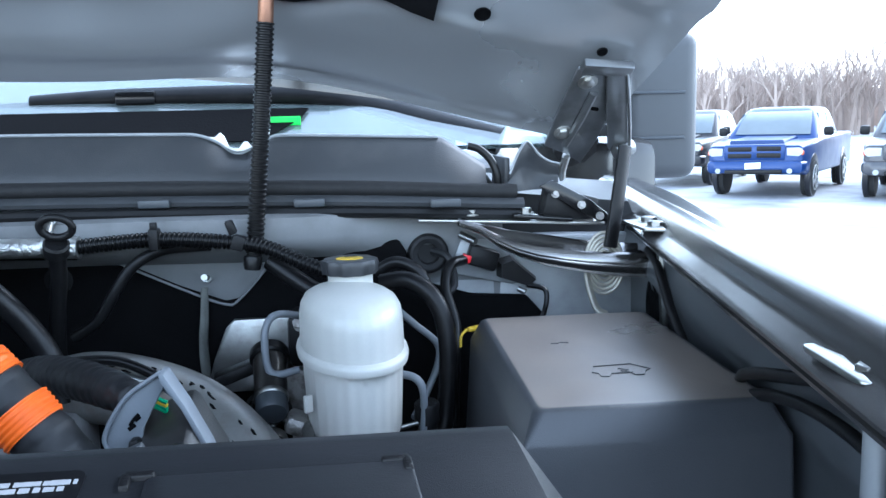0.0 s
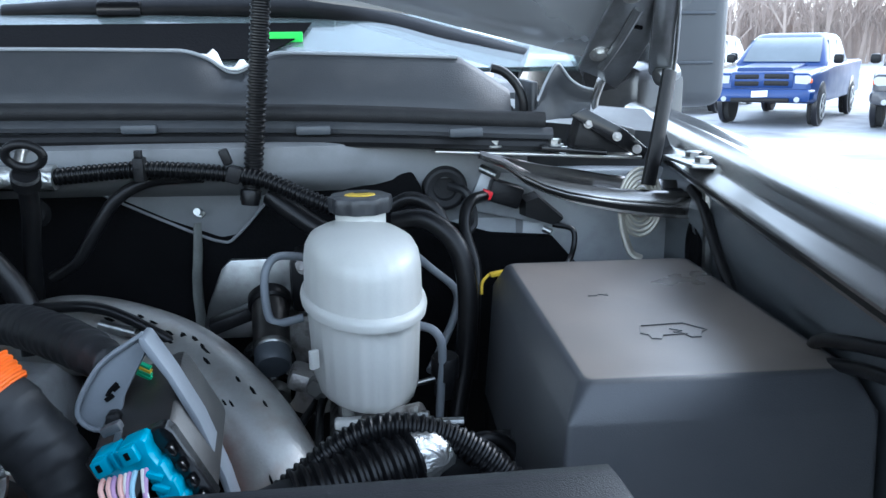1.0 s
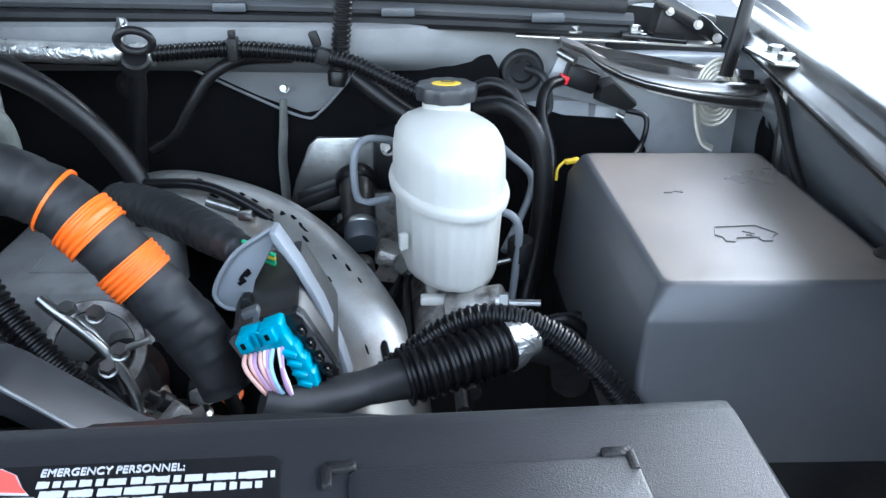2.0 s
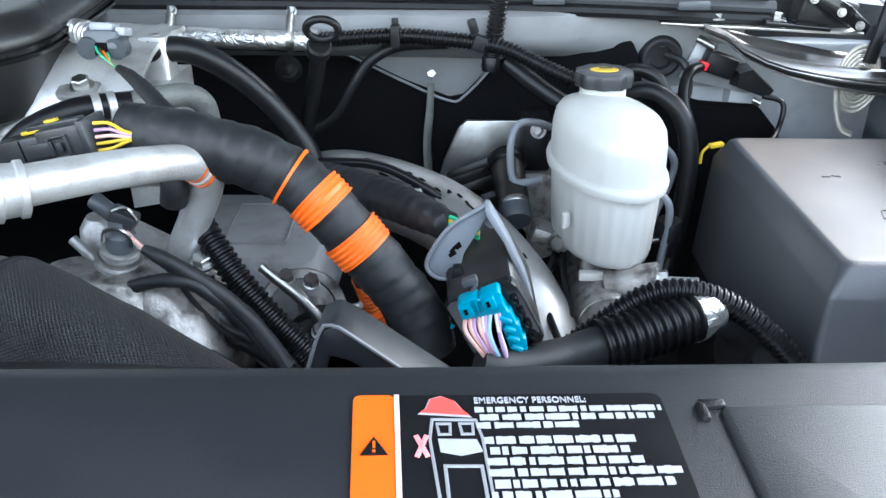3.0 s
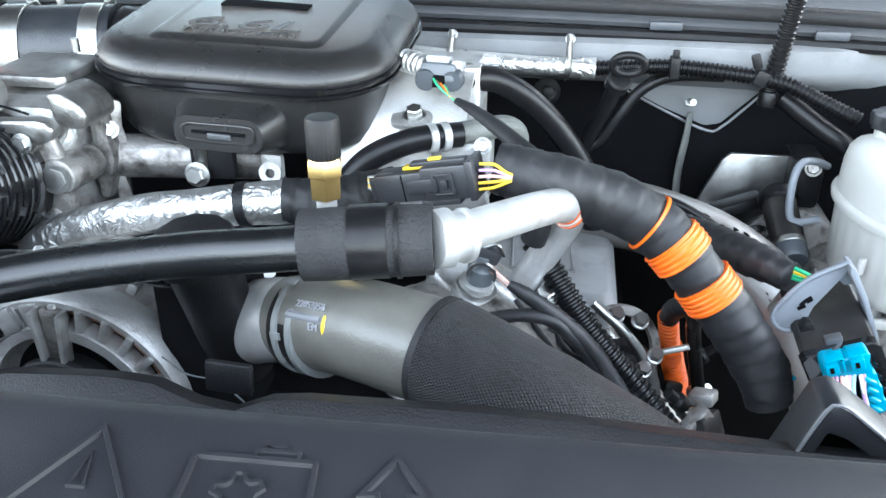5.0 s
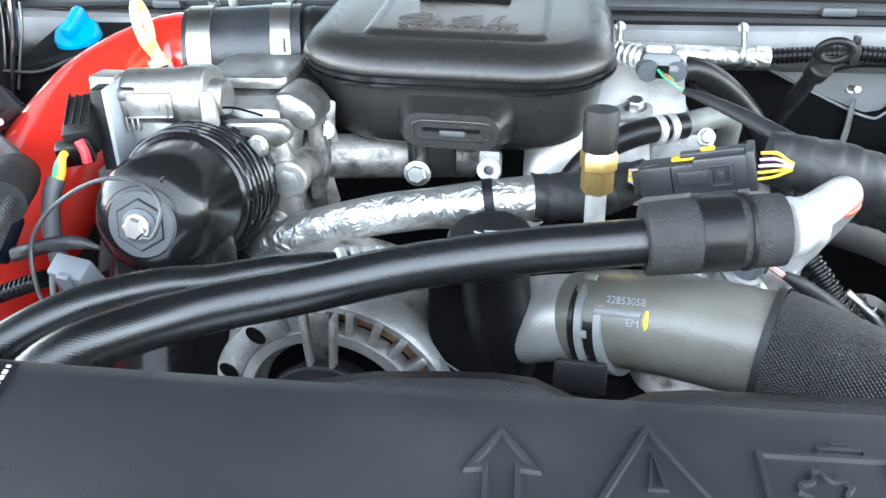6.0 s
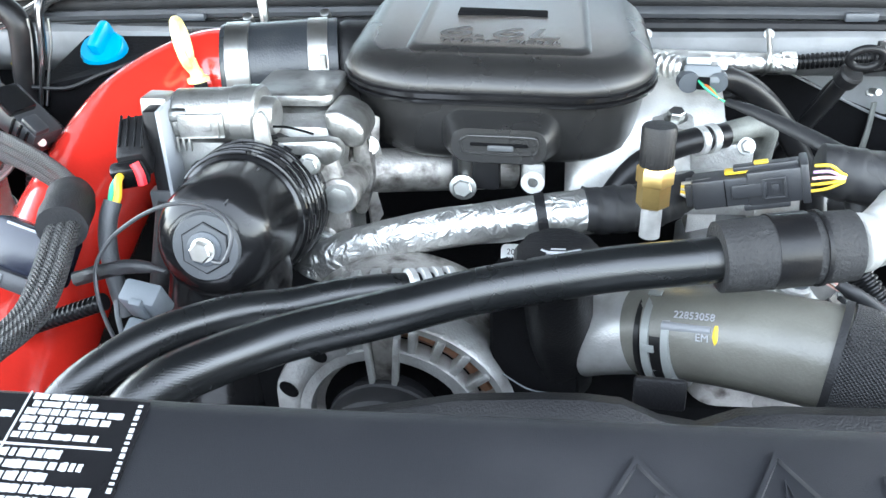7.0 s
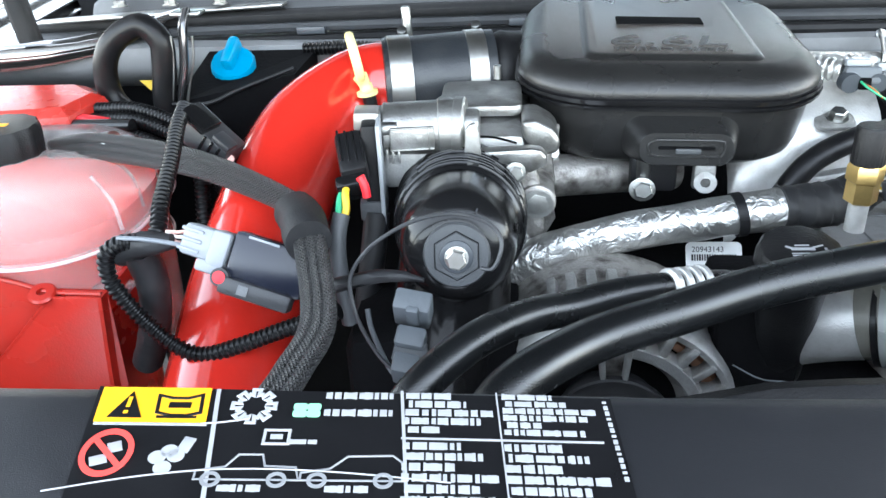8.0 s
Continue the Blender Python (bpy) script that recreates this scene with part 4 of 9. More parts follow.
part("end_boot", lathe([(0, 0.0), (0.001, 0.0075), (0.012, 0.0088), (0.014, 0.0080)], (0.384, 0.789, 1.178), Vector((0.1, 0.1, 1)), 20), "loom", hl)
part("top_sleeve", cyl((0.4085, 0.794, 1.404), (0.412, 0.792, 1.445), 0.0072, bev=0.001), "copper", hl, "tan cloth sleeve where the loom enters the hood")


# ---------- radiator cover across the front ----------
cov = thing("radiator_cover", "black textured plastic radiator cover with moulded arrows", "radiator cover", (0, 0.1, 1.19))


def cover_at(u, v, lift=0.0):
    """A place on the cover: u along it, v metres back from (negative: in front of) its rear edge, lift above its skin."""
    x = u - (0.082 + 0.0485 * u) * v
    y = 0.2158 + 0.0800 * u + 0.0290 * u * u + 0.0020 * ease((-0.08 - u) / 0.12) + v
    return Vector((x, y, 1.2051 - 0.0574 * x + 0.162 * y + lift))


def lay(bm, du=0.0, ku=1.0, dv=0.0, kv=1.0):
    """Lays a flat mesh, drawn in u and v with z as its height, on the cover's skin."""
    for q in bm.verts:
        q.co = cover_at(du + ku * q.co.x, dv + kv * q.co.y, q.co.z)
    return bm


def cover_fn(u, k):
    v, drop = ((0.0055, 0.085), (0.0045, 0.030), (0.0030, 0.011), (0.0008, 0.0042), (-0.0030, 0.0011), (-0.0080, 0.0), (-0.02, 0.0), (-0.06, 0.0), (-0.12, 0.001), (-0.2, 0.006), (-0.28, 0.02), (-0.33, 0.05), (-0.36, 0.11))[k]
    e = max(0.0, u - 0.5395) if u > 0 else max(0.0, -0.545 - u)
    side = 1 if u > 0 else -1
    return cover_at(u - side * 0.30 * e, v, -drop - min(1.0 * e, 0.3))


cover_us = [-0.66, -0.62, -0.59, -0.57, -0.558, -0.549, -0.545] + [-0.53 + 0.0427 * i for i in range(25)] + [0.515, 0.5345, 0.5395, 0.5435, 0.552, 0.565, 0.585, 0.615, 0.66]
part("cover_shell", grid_sheet(cover_fn, cover_us, range(13), -0.003), "cover_plastic", cov, laid=True)


def outline(poly, w, h, z=0.0, closed=True):
    """One continuous raised line of width w and height h along a polygon lying flat at z."""
    n = len(poly)
    bm = bmesh.new()
    rows = []
    for i in range(n):
        p = Vector((*poly[i], 0))
        a = Vector((*poly[(i - 1) % n], 0)) if closed or i > 0 else None
        b = Vector((*poly[(i + 1) % n], 0)) if closed or i < n - 1 else None
        d0 = (p - a).normalized() if a is not None else (b - p).normalized()
        d1 = (b - p).normalized() if b is not None else d0
        n0, n1 = Vector((-d0.y, d0.x, 0)), Vector((-d1.y, d1.x, 0))
        m = n0 + n1
        m = m / max(m.length_squared / 2, 0.25) if m.length > 1e-6 else n0
        k = w / 2
        rows.append([bm.verts.new(p + m * (k * f) + Vector((0, 0, z + h * g))) for f, g in ((-1, -0.5), (-0.62, 0.5), (0.62, 0.5), (1, -0.5))])
    for i in range(n if closed else n - 1):
        p, q = rows[i], rows[(i + 1) % n]
        for k in range(4):
            bm.faces.new((p[k], q[k], q[(k + 1) % 4], p[(k + 1) % 4]))
    if not closed:
        bm.faces.new(rows[0])
        bm.faces.new(rows[-1])
    bmesh.ops.recalc_face_normals(bm, faces=bm.faces)
    return bm


def mark(name, poly, w=0.0022, h=0.0030, closed=True):
    part(name, lay(outline(poly, w, h, 0.0, closed)), "cover_plastic", cov, laid=True)


arrow = [(0, 0.0), (0.0093, -0.0132), (0.0044, -0.0128), (0.0040, -0.0275), (-0.0044, -0.0275), (-0.0044, -0.0130), (-0.0088, -0.0136)]
for ax, ay in ((0.1612, -0.0172), (0.0300, -0.0190)):
    mark("arrow_mark", [(ax + x, ay + y) for x, y in arrow])
mark("triangle_mark", [(0.0720, -0.0150), (0.0900, -0.0440), (0.0540, -0.0440)])
mark("triangle_mark", [(0.0720, -0.0240), (0.0742, -0.0355), (0.0698, -0.0355)], 0.0014, 0.0020)
mark("battery_mark", [(0.1020, -0.0215), (0.1375, -0.0215), (0.1385, -0.0450), (0.1010, -0.0450)])
mark("battery_mark", [(0.1195, -0.0205), (0.1195, -0.0182), (0.1320, -0.0182), (0.1320, -0.0205)], 0.0018, 0.0024, False)
mark("battery_mark", [(0.1230, -0.0162), (0.1285, -0.0162)], 0.0016, 0.0020, False)
mark("gear_mark", [(0.1175 + (0.0074 if i % 4 in (1, 2) else 0.0048) * math.cos(i * math.pi / 10), -0.0335 + (0.0074 if i % 4 in (1, 2) else 0.0048) * math.sin(i * math.pi / 10)) for i in range(20)], 0.0016, 0.0026)
mark("recess_line", [(-0.10, -0.0640)] + [(0.196 + 0.016 * math.sin(a), -0.0800 + 0.016 * math.cos(a)) for a in [i * math.pi / 12 for i in range(7)]] + [(0.2125, -0.13)], 0.0040, 0.0030, False)
part("side_panel", lay(prism(round_rect(0.4700, -0.0700, 0.0720, 0.0960, 0.003), (0, 0, -0.001), X, Y, 0.0022, 0.0006)), "cover_plastic", cov, laid=True)
for x, k in ((0.4302, 1), (0.5035, -1)):
    part("clip_slot", lay(join(box((x + 0.002 * k, -0.0208, 0.0002), (0.0080, 0.0030, 0.0030), 0.0008), box((x - 0.0012 * k, -0.0235, 0.0002), (0.0026, 0.0065, 0.0030), 0.0006))), "black_plastic", cov, laid=True)


def printed(words, h, fill, z, rnd):
    """One line of unreadable print: words of plain bars, each broken into strokes as wide as letters."""
    x0, x1, y = words
    bits, x = [], x0
    while x < x1 - 0.0008:
        w = min(rnd.choice((0.0016, 0.0026, 0.0040, 0.0052, 0.0066)), x1 - x)
        e = x + w
        while x < e - 0.0003:
            k = min(rnd.uniform(0.0009, 0.0022), e - x)
            top = rnd.choice((1.0, 1.0, 1.12, 0.9))
            bits.append(box((x + k / 2, y + 0.04 * h * (top - 1), z), (k, h * fill * top, 0.0003), 0))
            x += k * 0.97
        x = e + rnd.uniform(0.0006, 0.0011)
    return join(*bits)


def paragraph(rows, x0, x1, y0, y1, parent, put, seed=1, fill=0.6, ends=()):
    rnd = random.Random(seed)
    h = (y0 - y1) / rows
    for i in range(rows):
        end = x0 + (x1 - x0) * (ends[i] if i < len(ends) else rnd.choice((1.0, 0.95, 0.9, 0.8)))
        part("print_line", put(printed((x0 + (0.0012 if i % 3 == 1 else 0), end, y0 - h * (i + 0.5)), h, fill, 0.0010, rnd)), "label_white", parent, laid=True)


# emergency label near the driver side
lab = thing("emergency_label", "black and orange emergency label with white print", "label", cover_at(0.37, -0.037))
part("black_field", lay(prism(round_rect(0.3795, -0.0370, 0.0775, 0.0420, 0.0030), (0, 0, 0.0), X, Y, 0.0006)), "label_black", lab, laid=True)
part("orange_field", lay(prism(round_rect(0.3362, -0.0370, 0.0116, 0.0422, 0.0020), (0, 0, 0.0001), X, Y, 0.0006)), "label_orange", lab, laid=True)
part("white_edge", lay(box((0.3425, -0.0370, 0.0007), (0.0014, 0.0420, 0.0006), 0)), "label_pink_white", lab, laid=True)
part("warning_triangle", lay(prism([(0.3326, -0.0372), (0.3398, -0.0372), (0.3362, -0.0312)], (0, 0, 0.0008), X, Y, 0.0003)), "label_black", lab, laid=True)
part("warning_mark", lay(join(box((0.3362, -0.0340, 0.0013), (0.0007, 0.0022, 0.0002), 0), box((0.3362, -0.0362, 0.0013), (0.0008, 0.0007, 0.0002), 0))), "label_orange", lab, laid=True)
part("heading", lay(text_mesh("EMERGENCY PERSONNEL:", 0.0030, Matrix.Translation((0.3640, -0.0196, 0.0010)) @ Matrix.Diagonal((0.92, 1, 1, 1)), 0.0002)), "label_white", lab, laid=True)
paragraph(3, 0.3640, 0.4170, -0.0206, -0.0292, lab, lay, 3, 0.62, (1.0, 0.97, 0.55))
paragraph(7, 0.3655, 0.4175, -0.0312, -0.0560, lab, lay, 4, 0.62, (0.82, 0.75, 0.80, 1.0, 0.92, 0.62, 0.45))
helm = [(0.3490, -0.0228), (0.3622, -0.0240), (0.3605, -0.0222), (0.3585, -0.0190), (0.3550, -0.0172), (0.3520, -0.0182), (0.3506, -0.0216)]
part("helmet_edge", lay(prism([(0.3556 + (a - 0.3556) * 1.12, -0.0206 + (b + 0.0206) * 1.18) for a, b in helm], (0, 0, 0.0007), X, Y, 0.0002)), "label_white", lab, laid=True)
part("helmet_sign", lay(prism(helm, (0, 0, 0.0010), X, Y, 0.0003)), "label_red", lab, laid=True)
for k in (-1, 1):
    part("cutter_sign", lay(box((0.3488, -0.0345, 0.0010), (0.0014, 0.0078, 0.0003), 0.0001, turn(0, 0, 22 * k))), "label_pink", lab, laid=True)
part("vehicle_outline", lay(outline([(0.3520, -0.0252), (0.3640, -0.0256), (0.3652, -0.0320), (0.3660, -0.0545), (0.3650, -0.0568), (0.3535, -0.0568), (0.3528, -0.0545), (0.3510, -0.0320)], 0.0009, 0.0003, 0.0009)), "label_grey", lab, laid=True)
part("vehicle_glass", lay(prism([(0.3532, -0.0322), (0.3635, -0.0326), (0.3648, -0.0365), (0.3590, -0.0378), (0.3536, -0.0365)], (0, 0, 0.0008), X, Y, 0.0003)), "label_white", lab, laid=True)
part("vehicle_bed", lay(outline([(0.3545, -0.0410), (0.3640, -0.0412), (0.3645, -0.0550), (0.3548, -0.0550)], 0.0010, 0.0003, 0.0009)), "label_grey", lab, laid=True)
for x in (0.3550, 0.3612):
    part("vehicle_lamp", lay(outline([(x - 0.0018, -0.0268), (x + 0.0018, -0.0268), (x + 0.0016, -0.0305), (x - 0.0014, -0.0305)], 0.0008, 0.0003, 0.0009)), "label_grey", lab, laid=True)

# service label near the passenger side
lab2 = thing("service_label", "black service label with yellow warning field and white print", "label", cover_at(-0.2, -0.03))


def lay2(bm):
    """The service label's own drawing, in its place on the cover."""
    return lay(bm, -0.0326, 0.89, -0.1903, 0.80)


def slant(bm, y_ref, k):
    for v in bm.verts:
        v.co.x += k * (v.co.y - y_ref)
    return bm


def sign2(name, bm, material):
    part(name, lay2(bm), material, lab2, laid=True)


sign2("black_field", prism([(-0.2965, 0.2345), (-0.0980, 0.2315), (-0.0960, 0.150), (-0.2900, 0.150)][::-1], (0, 0, 0.0), X, Y, 0.0006), "label_black")
sign2("yellow_field", prism([(-0.2945, 0.2335), (-0.2525, 0.2335), (-0.2510, 0.2145), (-0.2930, 0.2145)][::-1], (0, 0, 0.0006), X, Y, 0.0004), "label_yellow")
sign2("warning_triangle", prism([(-0.2885, 0.2165), (-0.2755, 0.2165), (-0.2820, 0.2310)], (0, 0, 0.0010), X, Y, 0.0003), "label_black")
sign2("warning_mark", join(box((-0.2820, 0.2245, 0.0015), (0.0014, 0.0055, 0.0002), 0), box((-0.2820, 0.2190, 0.0015), (0.0016, 0.0014, 0.0002), 0)), "label_yellow")
sign2("manual_sign", join(outline([(-0.2715, 0.2290), (-0.2660, 0.2275), (-0.2600, 0.2275), (-0.2550, 0.2295), (-0.2540, 0.2195), (-0.2590, 0.2180), (-0.2650, 0.2180), (-0.2705, 0.2195)], 0.0016, 0.0003, 0.0011),
                          box((-0.2625, 0.2235, 0.0011), (0.0085, 0.0030, 0.0003), 0), box((-0.2625, 0.2170, 0.0011), (0.0150, 0.0012, 0.0003), 0)), "label_black")
for x, w, k in ((-0.2497, 0.0016, -0.10), (-0.1785, 0.0012, -0.06), (-0.1420, 0.0006, -0.03)):
    sign2("white_rule", slant(box((x, 0.194, 0.0008), (w, 0.078, 0.0004), 0), 0.2335, k), "label_white")
sign2("white_rule", box((-0.1410, 0.2075, 0.0008), (0.074, 0.0007, 0.0004), 0), "label_white")
sign2("white_rule", box((-0.2715, 0.2135, 0.0008), (0.042, 0.0010, 0.0004), 0), "label_white")
fc = (-0.2345, 0.2240)
flake = [(fc[0] + r * 0.0078 * math.cos(a), fc[1] + r * 0.0088 * math.sin(a)) for i in range(8) for a, r in ((i * math.pi / 4 - 0.20, 0.68), (i * math.pi / 4 - 0.16, 1.05), (i * math.pi / 4 + 0.16, 1.05), (i * math.pi / 4 + 0.20, 0.68), (i * math.pi / 4 + 0.39, 0.80))]
sign2("flake_sign", outline(flake, 0.0017, 0.0003, 0.0009), "label_white")
for y in (0.2300, 0.2205):
    rn = random.Random(8)
    sign2("print_line", printed((-0.2075, -0.1815, y), 0.0046, 0.72, 0.0009, rn), "label_white")
sign2("book_sign", join(outline([(-0.2280, 0.2110), (-0.2190, 0.2110), (-0.2190, 0.2040), (-0.2280, 0.2040)], 0.0012, 0.0003, 0.0009), box((-0.2235, 0.2075, 0.0009), (0.0045, 0.0022, 0.0003), 0)), "label_white")
sign2("print_line", printed((-0.2190, -0.2085, 0.2050), 0.0028, 0.7, 0.0009, random.Random(5)), "label_white")
sign2("green_sign", join(*[prism(round_rect(-0.2140 + dx, 0.2215 + dy, 0.0052, 0.0036, 0.0012), (0, 0, 0.0009), X, Y, 0.0003) for dx in (-0.0026, 0.0026) for dy in (-0.0018, 0.0018)]), "label_green")
for i, (x0, x1) in enumerate(((-0.1768, -0.1438), (-0.1400, -0.1050))):
    paragraph(5 + i, x0, x1, 0.2325, 0.2095, lab2, lay2, 11 + i, 0.68, (0.55, 0.70, 1.0, 0.9, 0.4, 0.85))
    paragraph(9, x0 - 0.0005, x1 + 0.0005, 0.2060, 0.160, lab2, lay2, 21 + i, 0.66, (0.62, 0.85, 0.55, 1.0, 0.8, 0.95, 1.0, 0.55, 0.9))
sign2("print_line", join(*[box((-0.1008 + 0.00016 * i, 0.2290 - 0.0030 * i, 0.0008), (0.0016, 0.0020 if i % 3 else 0.0010, 0.0003), 0) for i in range(14)]), "label_white")
for x0, tall in ((-0.2495, 0), (-0.2125, 1)):
    o = [(0, 0.1905), (0.0100, 0.1925), (0.0140, 0.1985), (0.0225, 0.1985), (0.0240, 0.1930), (0.0350, 0.1925), (0.0365, 0.1865), (0.0, 0.1865)]
    if tall:
        o = [(0, 0.1900), (0.0100, 0.1920), (0.0160, 0.1980), (0.0320, 0.1985), (0.0352, 0.1955), (0.0362, 0.1900), (0.0360, 0.1865), (0.0, 0.1865)]
    sign2("vehicle_outline", outline([(x0 + a, b) for a, b in o], 0.0008, 0.0003, 0.0009), "label_grey")
    for wx in (0.006, 0.029):
        sign2("vehicle_wheel", lathe([(0, 0.0036), (0.0003, 0.0036), (0.0003, 0.0022), (0, 0.0022)], (x0 + wx, 0.1862, 0.0010), Z, 16, hollow=True), "label_grey")
    sign2("print_line", printed((x0 + 0.009, x0 + 0.024, 0.1825), 0.0040, 0.7, 0.0009, random.Random(6)), "label_white")
rc = (-0.2830, 0.1985)
sign2("prohibition_ring", lathe([(0, 0.0105), (0.0003, 0.0105), (0.0003, 0.0082), (0, 0.0082)], (rc[0], rc[1], 0.0010), Z, 32, hollow=True, squash=(0.9, 1.12), up=X), "label_red")
sign2("prohibition_bar", box((rc[0], rc[1], 0.0011), (0.0185, 0.0022, 0.0003), 0, turn(0, 0, -48)), "label_red")
for bit in (box((rc[0] + 0.0020, rc[1] + 0.0030, 0.0008), (0.0050, 0.0050, 0.0003), 0.0001, turn(0, 0, 20)), box((rc[0] - 0.0022, rc[1] - 0.0035, 0.0008), (0.0060, 0.0045, 0.0003), 0.0001, turn(0, 0, 20)),
            box((-0.2555, 0.2030, 0.0008), (0.0045, 0.0075, 0.0003), 0.0001, turn(0, 0, -15)),
            *[lathe([(0, 0.0032), (0.0003, 0.0032)], (-0.2615 + dx, 0.1955 + dy, 0.0008), Z, 14) for dx, dy in ((-0.0030, 0.001), (0.0034, 0.002), (0, -0.0040), (0.0008, 0.0040))]):
    sign2("white_sign", bit, "label_white")
sign2("scratch", tube([(-0.300, 0.180, 0.0010), (-0.27, 0.187, 0.0011), (-0.24, 0.191, 0.0011), (-0.205, 0.1905, 0.0011), (-0.16, 0.186, 0.0010)], 0.00028, 6, 0.003), "label_white")
sign2("scratch", tube([(-0.2525, 0.2135, 0.0012), (-0.2440, 0.2145, 0.0012), (-0.2350, 0.2165, 0.0012)], 0.0003, 6, 0.003), "label_white")

# ---------- fuse box ----------
fb = thing("fuse_box", "black textured plastic fuse box standing beside the brake reservoir", "fuse box", (0.67, 0.6, 0.9))


def rr3(x0, x1, y0, y1, z, r):
    return [(a, b, z) for a, b in round_rect((x0 + x1) / 2, (y0 + y1) / 2, x1 - x0, y1 - y0, r)]


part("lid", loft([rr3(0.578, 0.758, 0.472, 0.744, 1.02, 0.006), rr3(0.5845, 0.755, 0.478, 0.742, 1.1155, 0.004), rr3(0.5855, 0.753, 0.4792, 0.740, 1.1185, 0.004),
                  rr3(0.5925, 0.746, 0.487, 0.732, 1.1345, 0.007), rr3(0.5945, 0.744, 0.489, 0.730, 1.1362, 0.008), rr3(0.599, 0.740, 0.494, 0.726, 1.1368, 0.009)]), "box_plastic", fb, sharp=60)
part("base", box((0.667, 0.608, 0.94), (0.178, 0.268, 0.16), 0.006), "black_plastic", fb)
tr = [(-0.018, 0.011), (0.010, 0.013), (0.020, 0.002), (0.015, -0.002), (0.012, -0.008), (0.006, -0.008), (0.004, -0.003), (-0.010, -0.004), (-0.013, -0.009), (-0.018, -0.008), (-0.018, -0.003), (-0.022, 0.0)]
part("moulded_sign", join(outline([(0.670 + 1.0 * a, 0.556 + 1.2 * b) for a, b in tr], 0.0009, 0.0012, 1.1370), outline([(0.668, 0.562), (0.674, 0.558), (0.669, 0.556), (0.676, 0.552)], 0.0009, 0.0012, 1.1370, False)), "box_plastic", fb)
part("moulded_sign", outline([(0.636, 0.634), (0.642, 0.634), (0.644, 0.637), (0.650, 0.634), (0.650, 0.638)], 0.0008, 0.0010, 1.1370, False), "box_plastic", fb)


# ---------- brake reservoir and master cylinder ----------
res = thing("brake_fluid_reservoir", "translucent white brake fluid reservoir with black cap", "reservoir", (0.478, 0.715, 1.04))
C = (0.478, 0.680, 0.0)
CC = (0.478, 0.722, -0.004)
long_axis = Vector((math.cos(0.2), math.sin(0.2), 0))
part("bottle", lathe([(1.058, 0.028), (1.059, 0.0345), (1.063, 0.0395), (1.070, 0.0415), (1.124, 0.0440), (1.126, 0.0440)], C, Z, 220, 0.0055, 26, squash=(0.915, 1.585), up=long_axis), "white_plastic", res, sharp=60)
part("seam_ring", lathe([(1.1245, 0.0430), (1.1255, 0.0484), (1.130, 0.0492), (1.1335, 0.0482), (1.135, 0.0430)], C, Z, 64, squash=(0.915, 1.585), up=long_axis), "white_plastic", res, sharp=60)
part("bottle_top", lathe([(1.133, 0.0455), (1.158, 0.0450), (1.167, 0.0435), (1.173, 0.0400), (1.1765, 0.0340), (1.1785, 0.0260), (1.180, 0.0195), (1.181, 0.0)], C, Z, 220, 0.0025, 26, squash=(0.915, 1.585), up=long_axis), "white_plastic", res, sharp=60)
part("filler_neck", cyl((CC[0], CC[1], 1.170), (CC[0], CC[1], 1.188), 0.0195), "white_plastic", res)
for x in (0.466, 0.490):
    part("foot", box((x, 0.668, 1.056), (0.010, 0.05, 0.018), 0.003), "white_plastic", res)
capo = part("cap", lathe([(1.188, 0.019), (1.189, 0.0235), (1.197, 0.0245), (1.2005, 0.0235), (1.2015, 0.021), (1.2010, 0.0)], CC, Z, 64, 0.045, 10), "connector_black", res, "dusty scalloped black cap")
part("cap_label", lathe([(1.2012, 0.0105), (1.2018, 0.010), (1.2018, 0)], CC, Z, 28, squash=(1.15, 0.8), up=X), "yellow", capo, "yellow printed oval")
part("cap_print", box((0.479, 0.722, 1.1990), (0.011, 0.0022, 0.0004), 0), "label_black", capo)
part("level_tab", box((0.4435, 0.640, 1.096), (0.007, 0.004, 0.014), 0.001, turn(0, 0, 40)), "white_plastic", res)
mc = thing("master_cylinder", "cast aluminium brake master cylinder", "master cylinder", (0.478, 0.7, 0.98))
part("barrel", cyl((0.478, 0.60, 1.022), (0.470, 0.84, 1.022), 0.026, bev=0.004), "dirty_aluminium", mc)
part("front_boss", lathe([(0, 0.0), (0.001, 0.019), (0.006, 0.022), (0.02, 0.024), (0.03, 0.022)], (0.478, 0.580, 1.022), Y, 28), "dirty_aluminium", mc)
part("saddle", box((0.478, 0.685, 1.056), (0.040, 0.075, 0.034), 0.006), "dirty_aluminium", mc)
part("port", cyl((0.478, 0.625, 1.045), (0.519, 0.615, 1.058), 0.013, bev=0.002), "dirty_aluminium", mc)
part("port_nut", hex_bolt((0.512, 0.608, 1.060), (1, -0.1, 0.05), 0.008, 0.010), "zinc", mc)
part("bleed_pin", cyl((0.52, 0.607, 1.060), (0.545, 0.604, 1.061), 0.003), "zinc", mc)
part("mount_bolt", hex_bolt((0.444, 0.668, 1.063), (-0.5, -1, 0.2), 0.007, 0.008), "zinc", mc)
part("side_ear", box((0.436, 0.69, 1.060), (0.034, 0.03, 0.016), 0.005, turn(0, 20, 0)), "dirty_aluminium", mc)
part("retainer", box((0.478, 0.632, 1.050), (0.044, 0.008, 0.008), 0.002), "white_plastic", mc)
part("front_cap", lathe([(0, 0.0), (0.0006, 0.0205), (0.003, 0.0215)], (0.478, 0.5775, 1.022), Y, 32), "mid_grey_plastic", mc)
part("boss_screw", hex_bolt((0.458, 0.662, 1.063), (-0.3, -1, 0.3), 0.0045, 0.006), "zinc", mc)
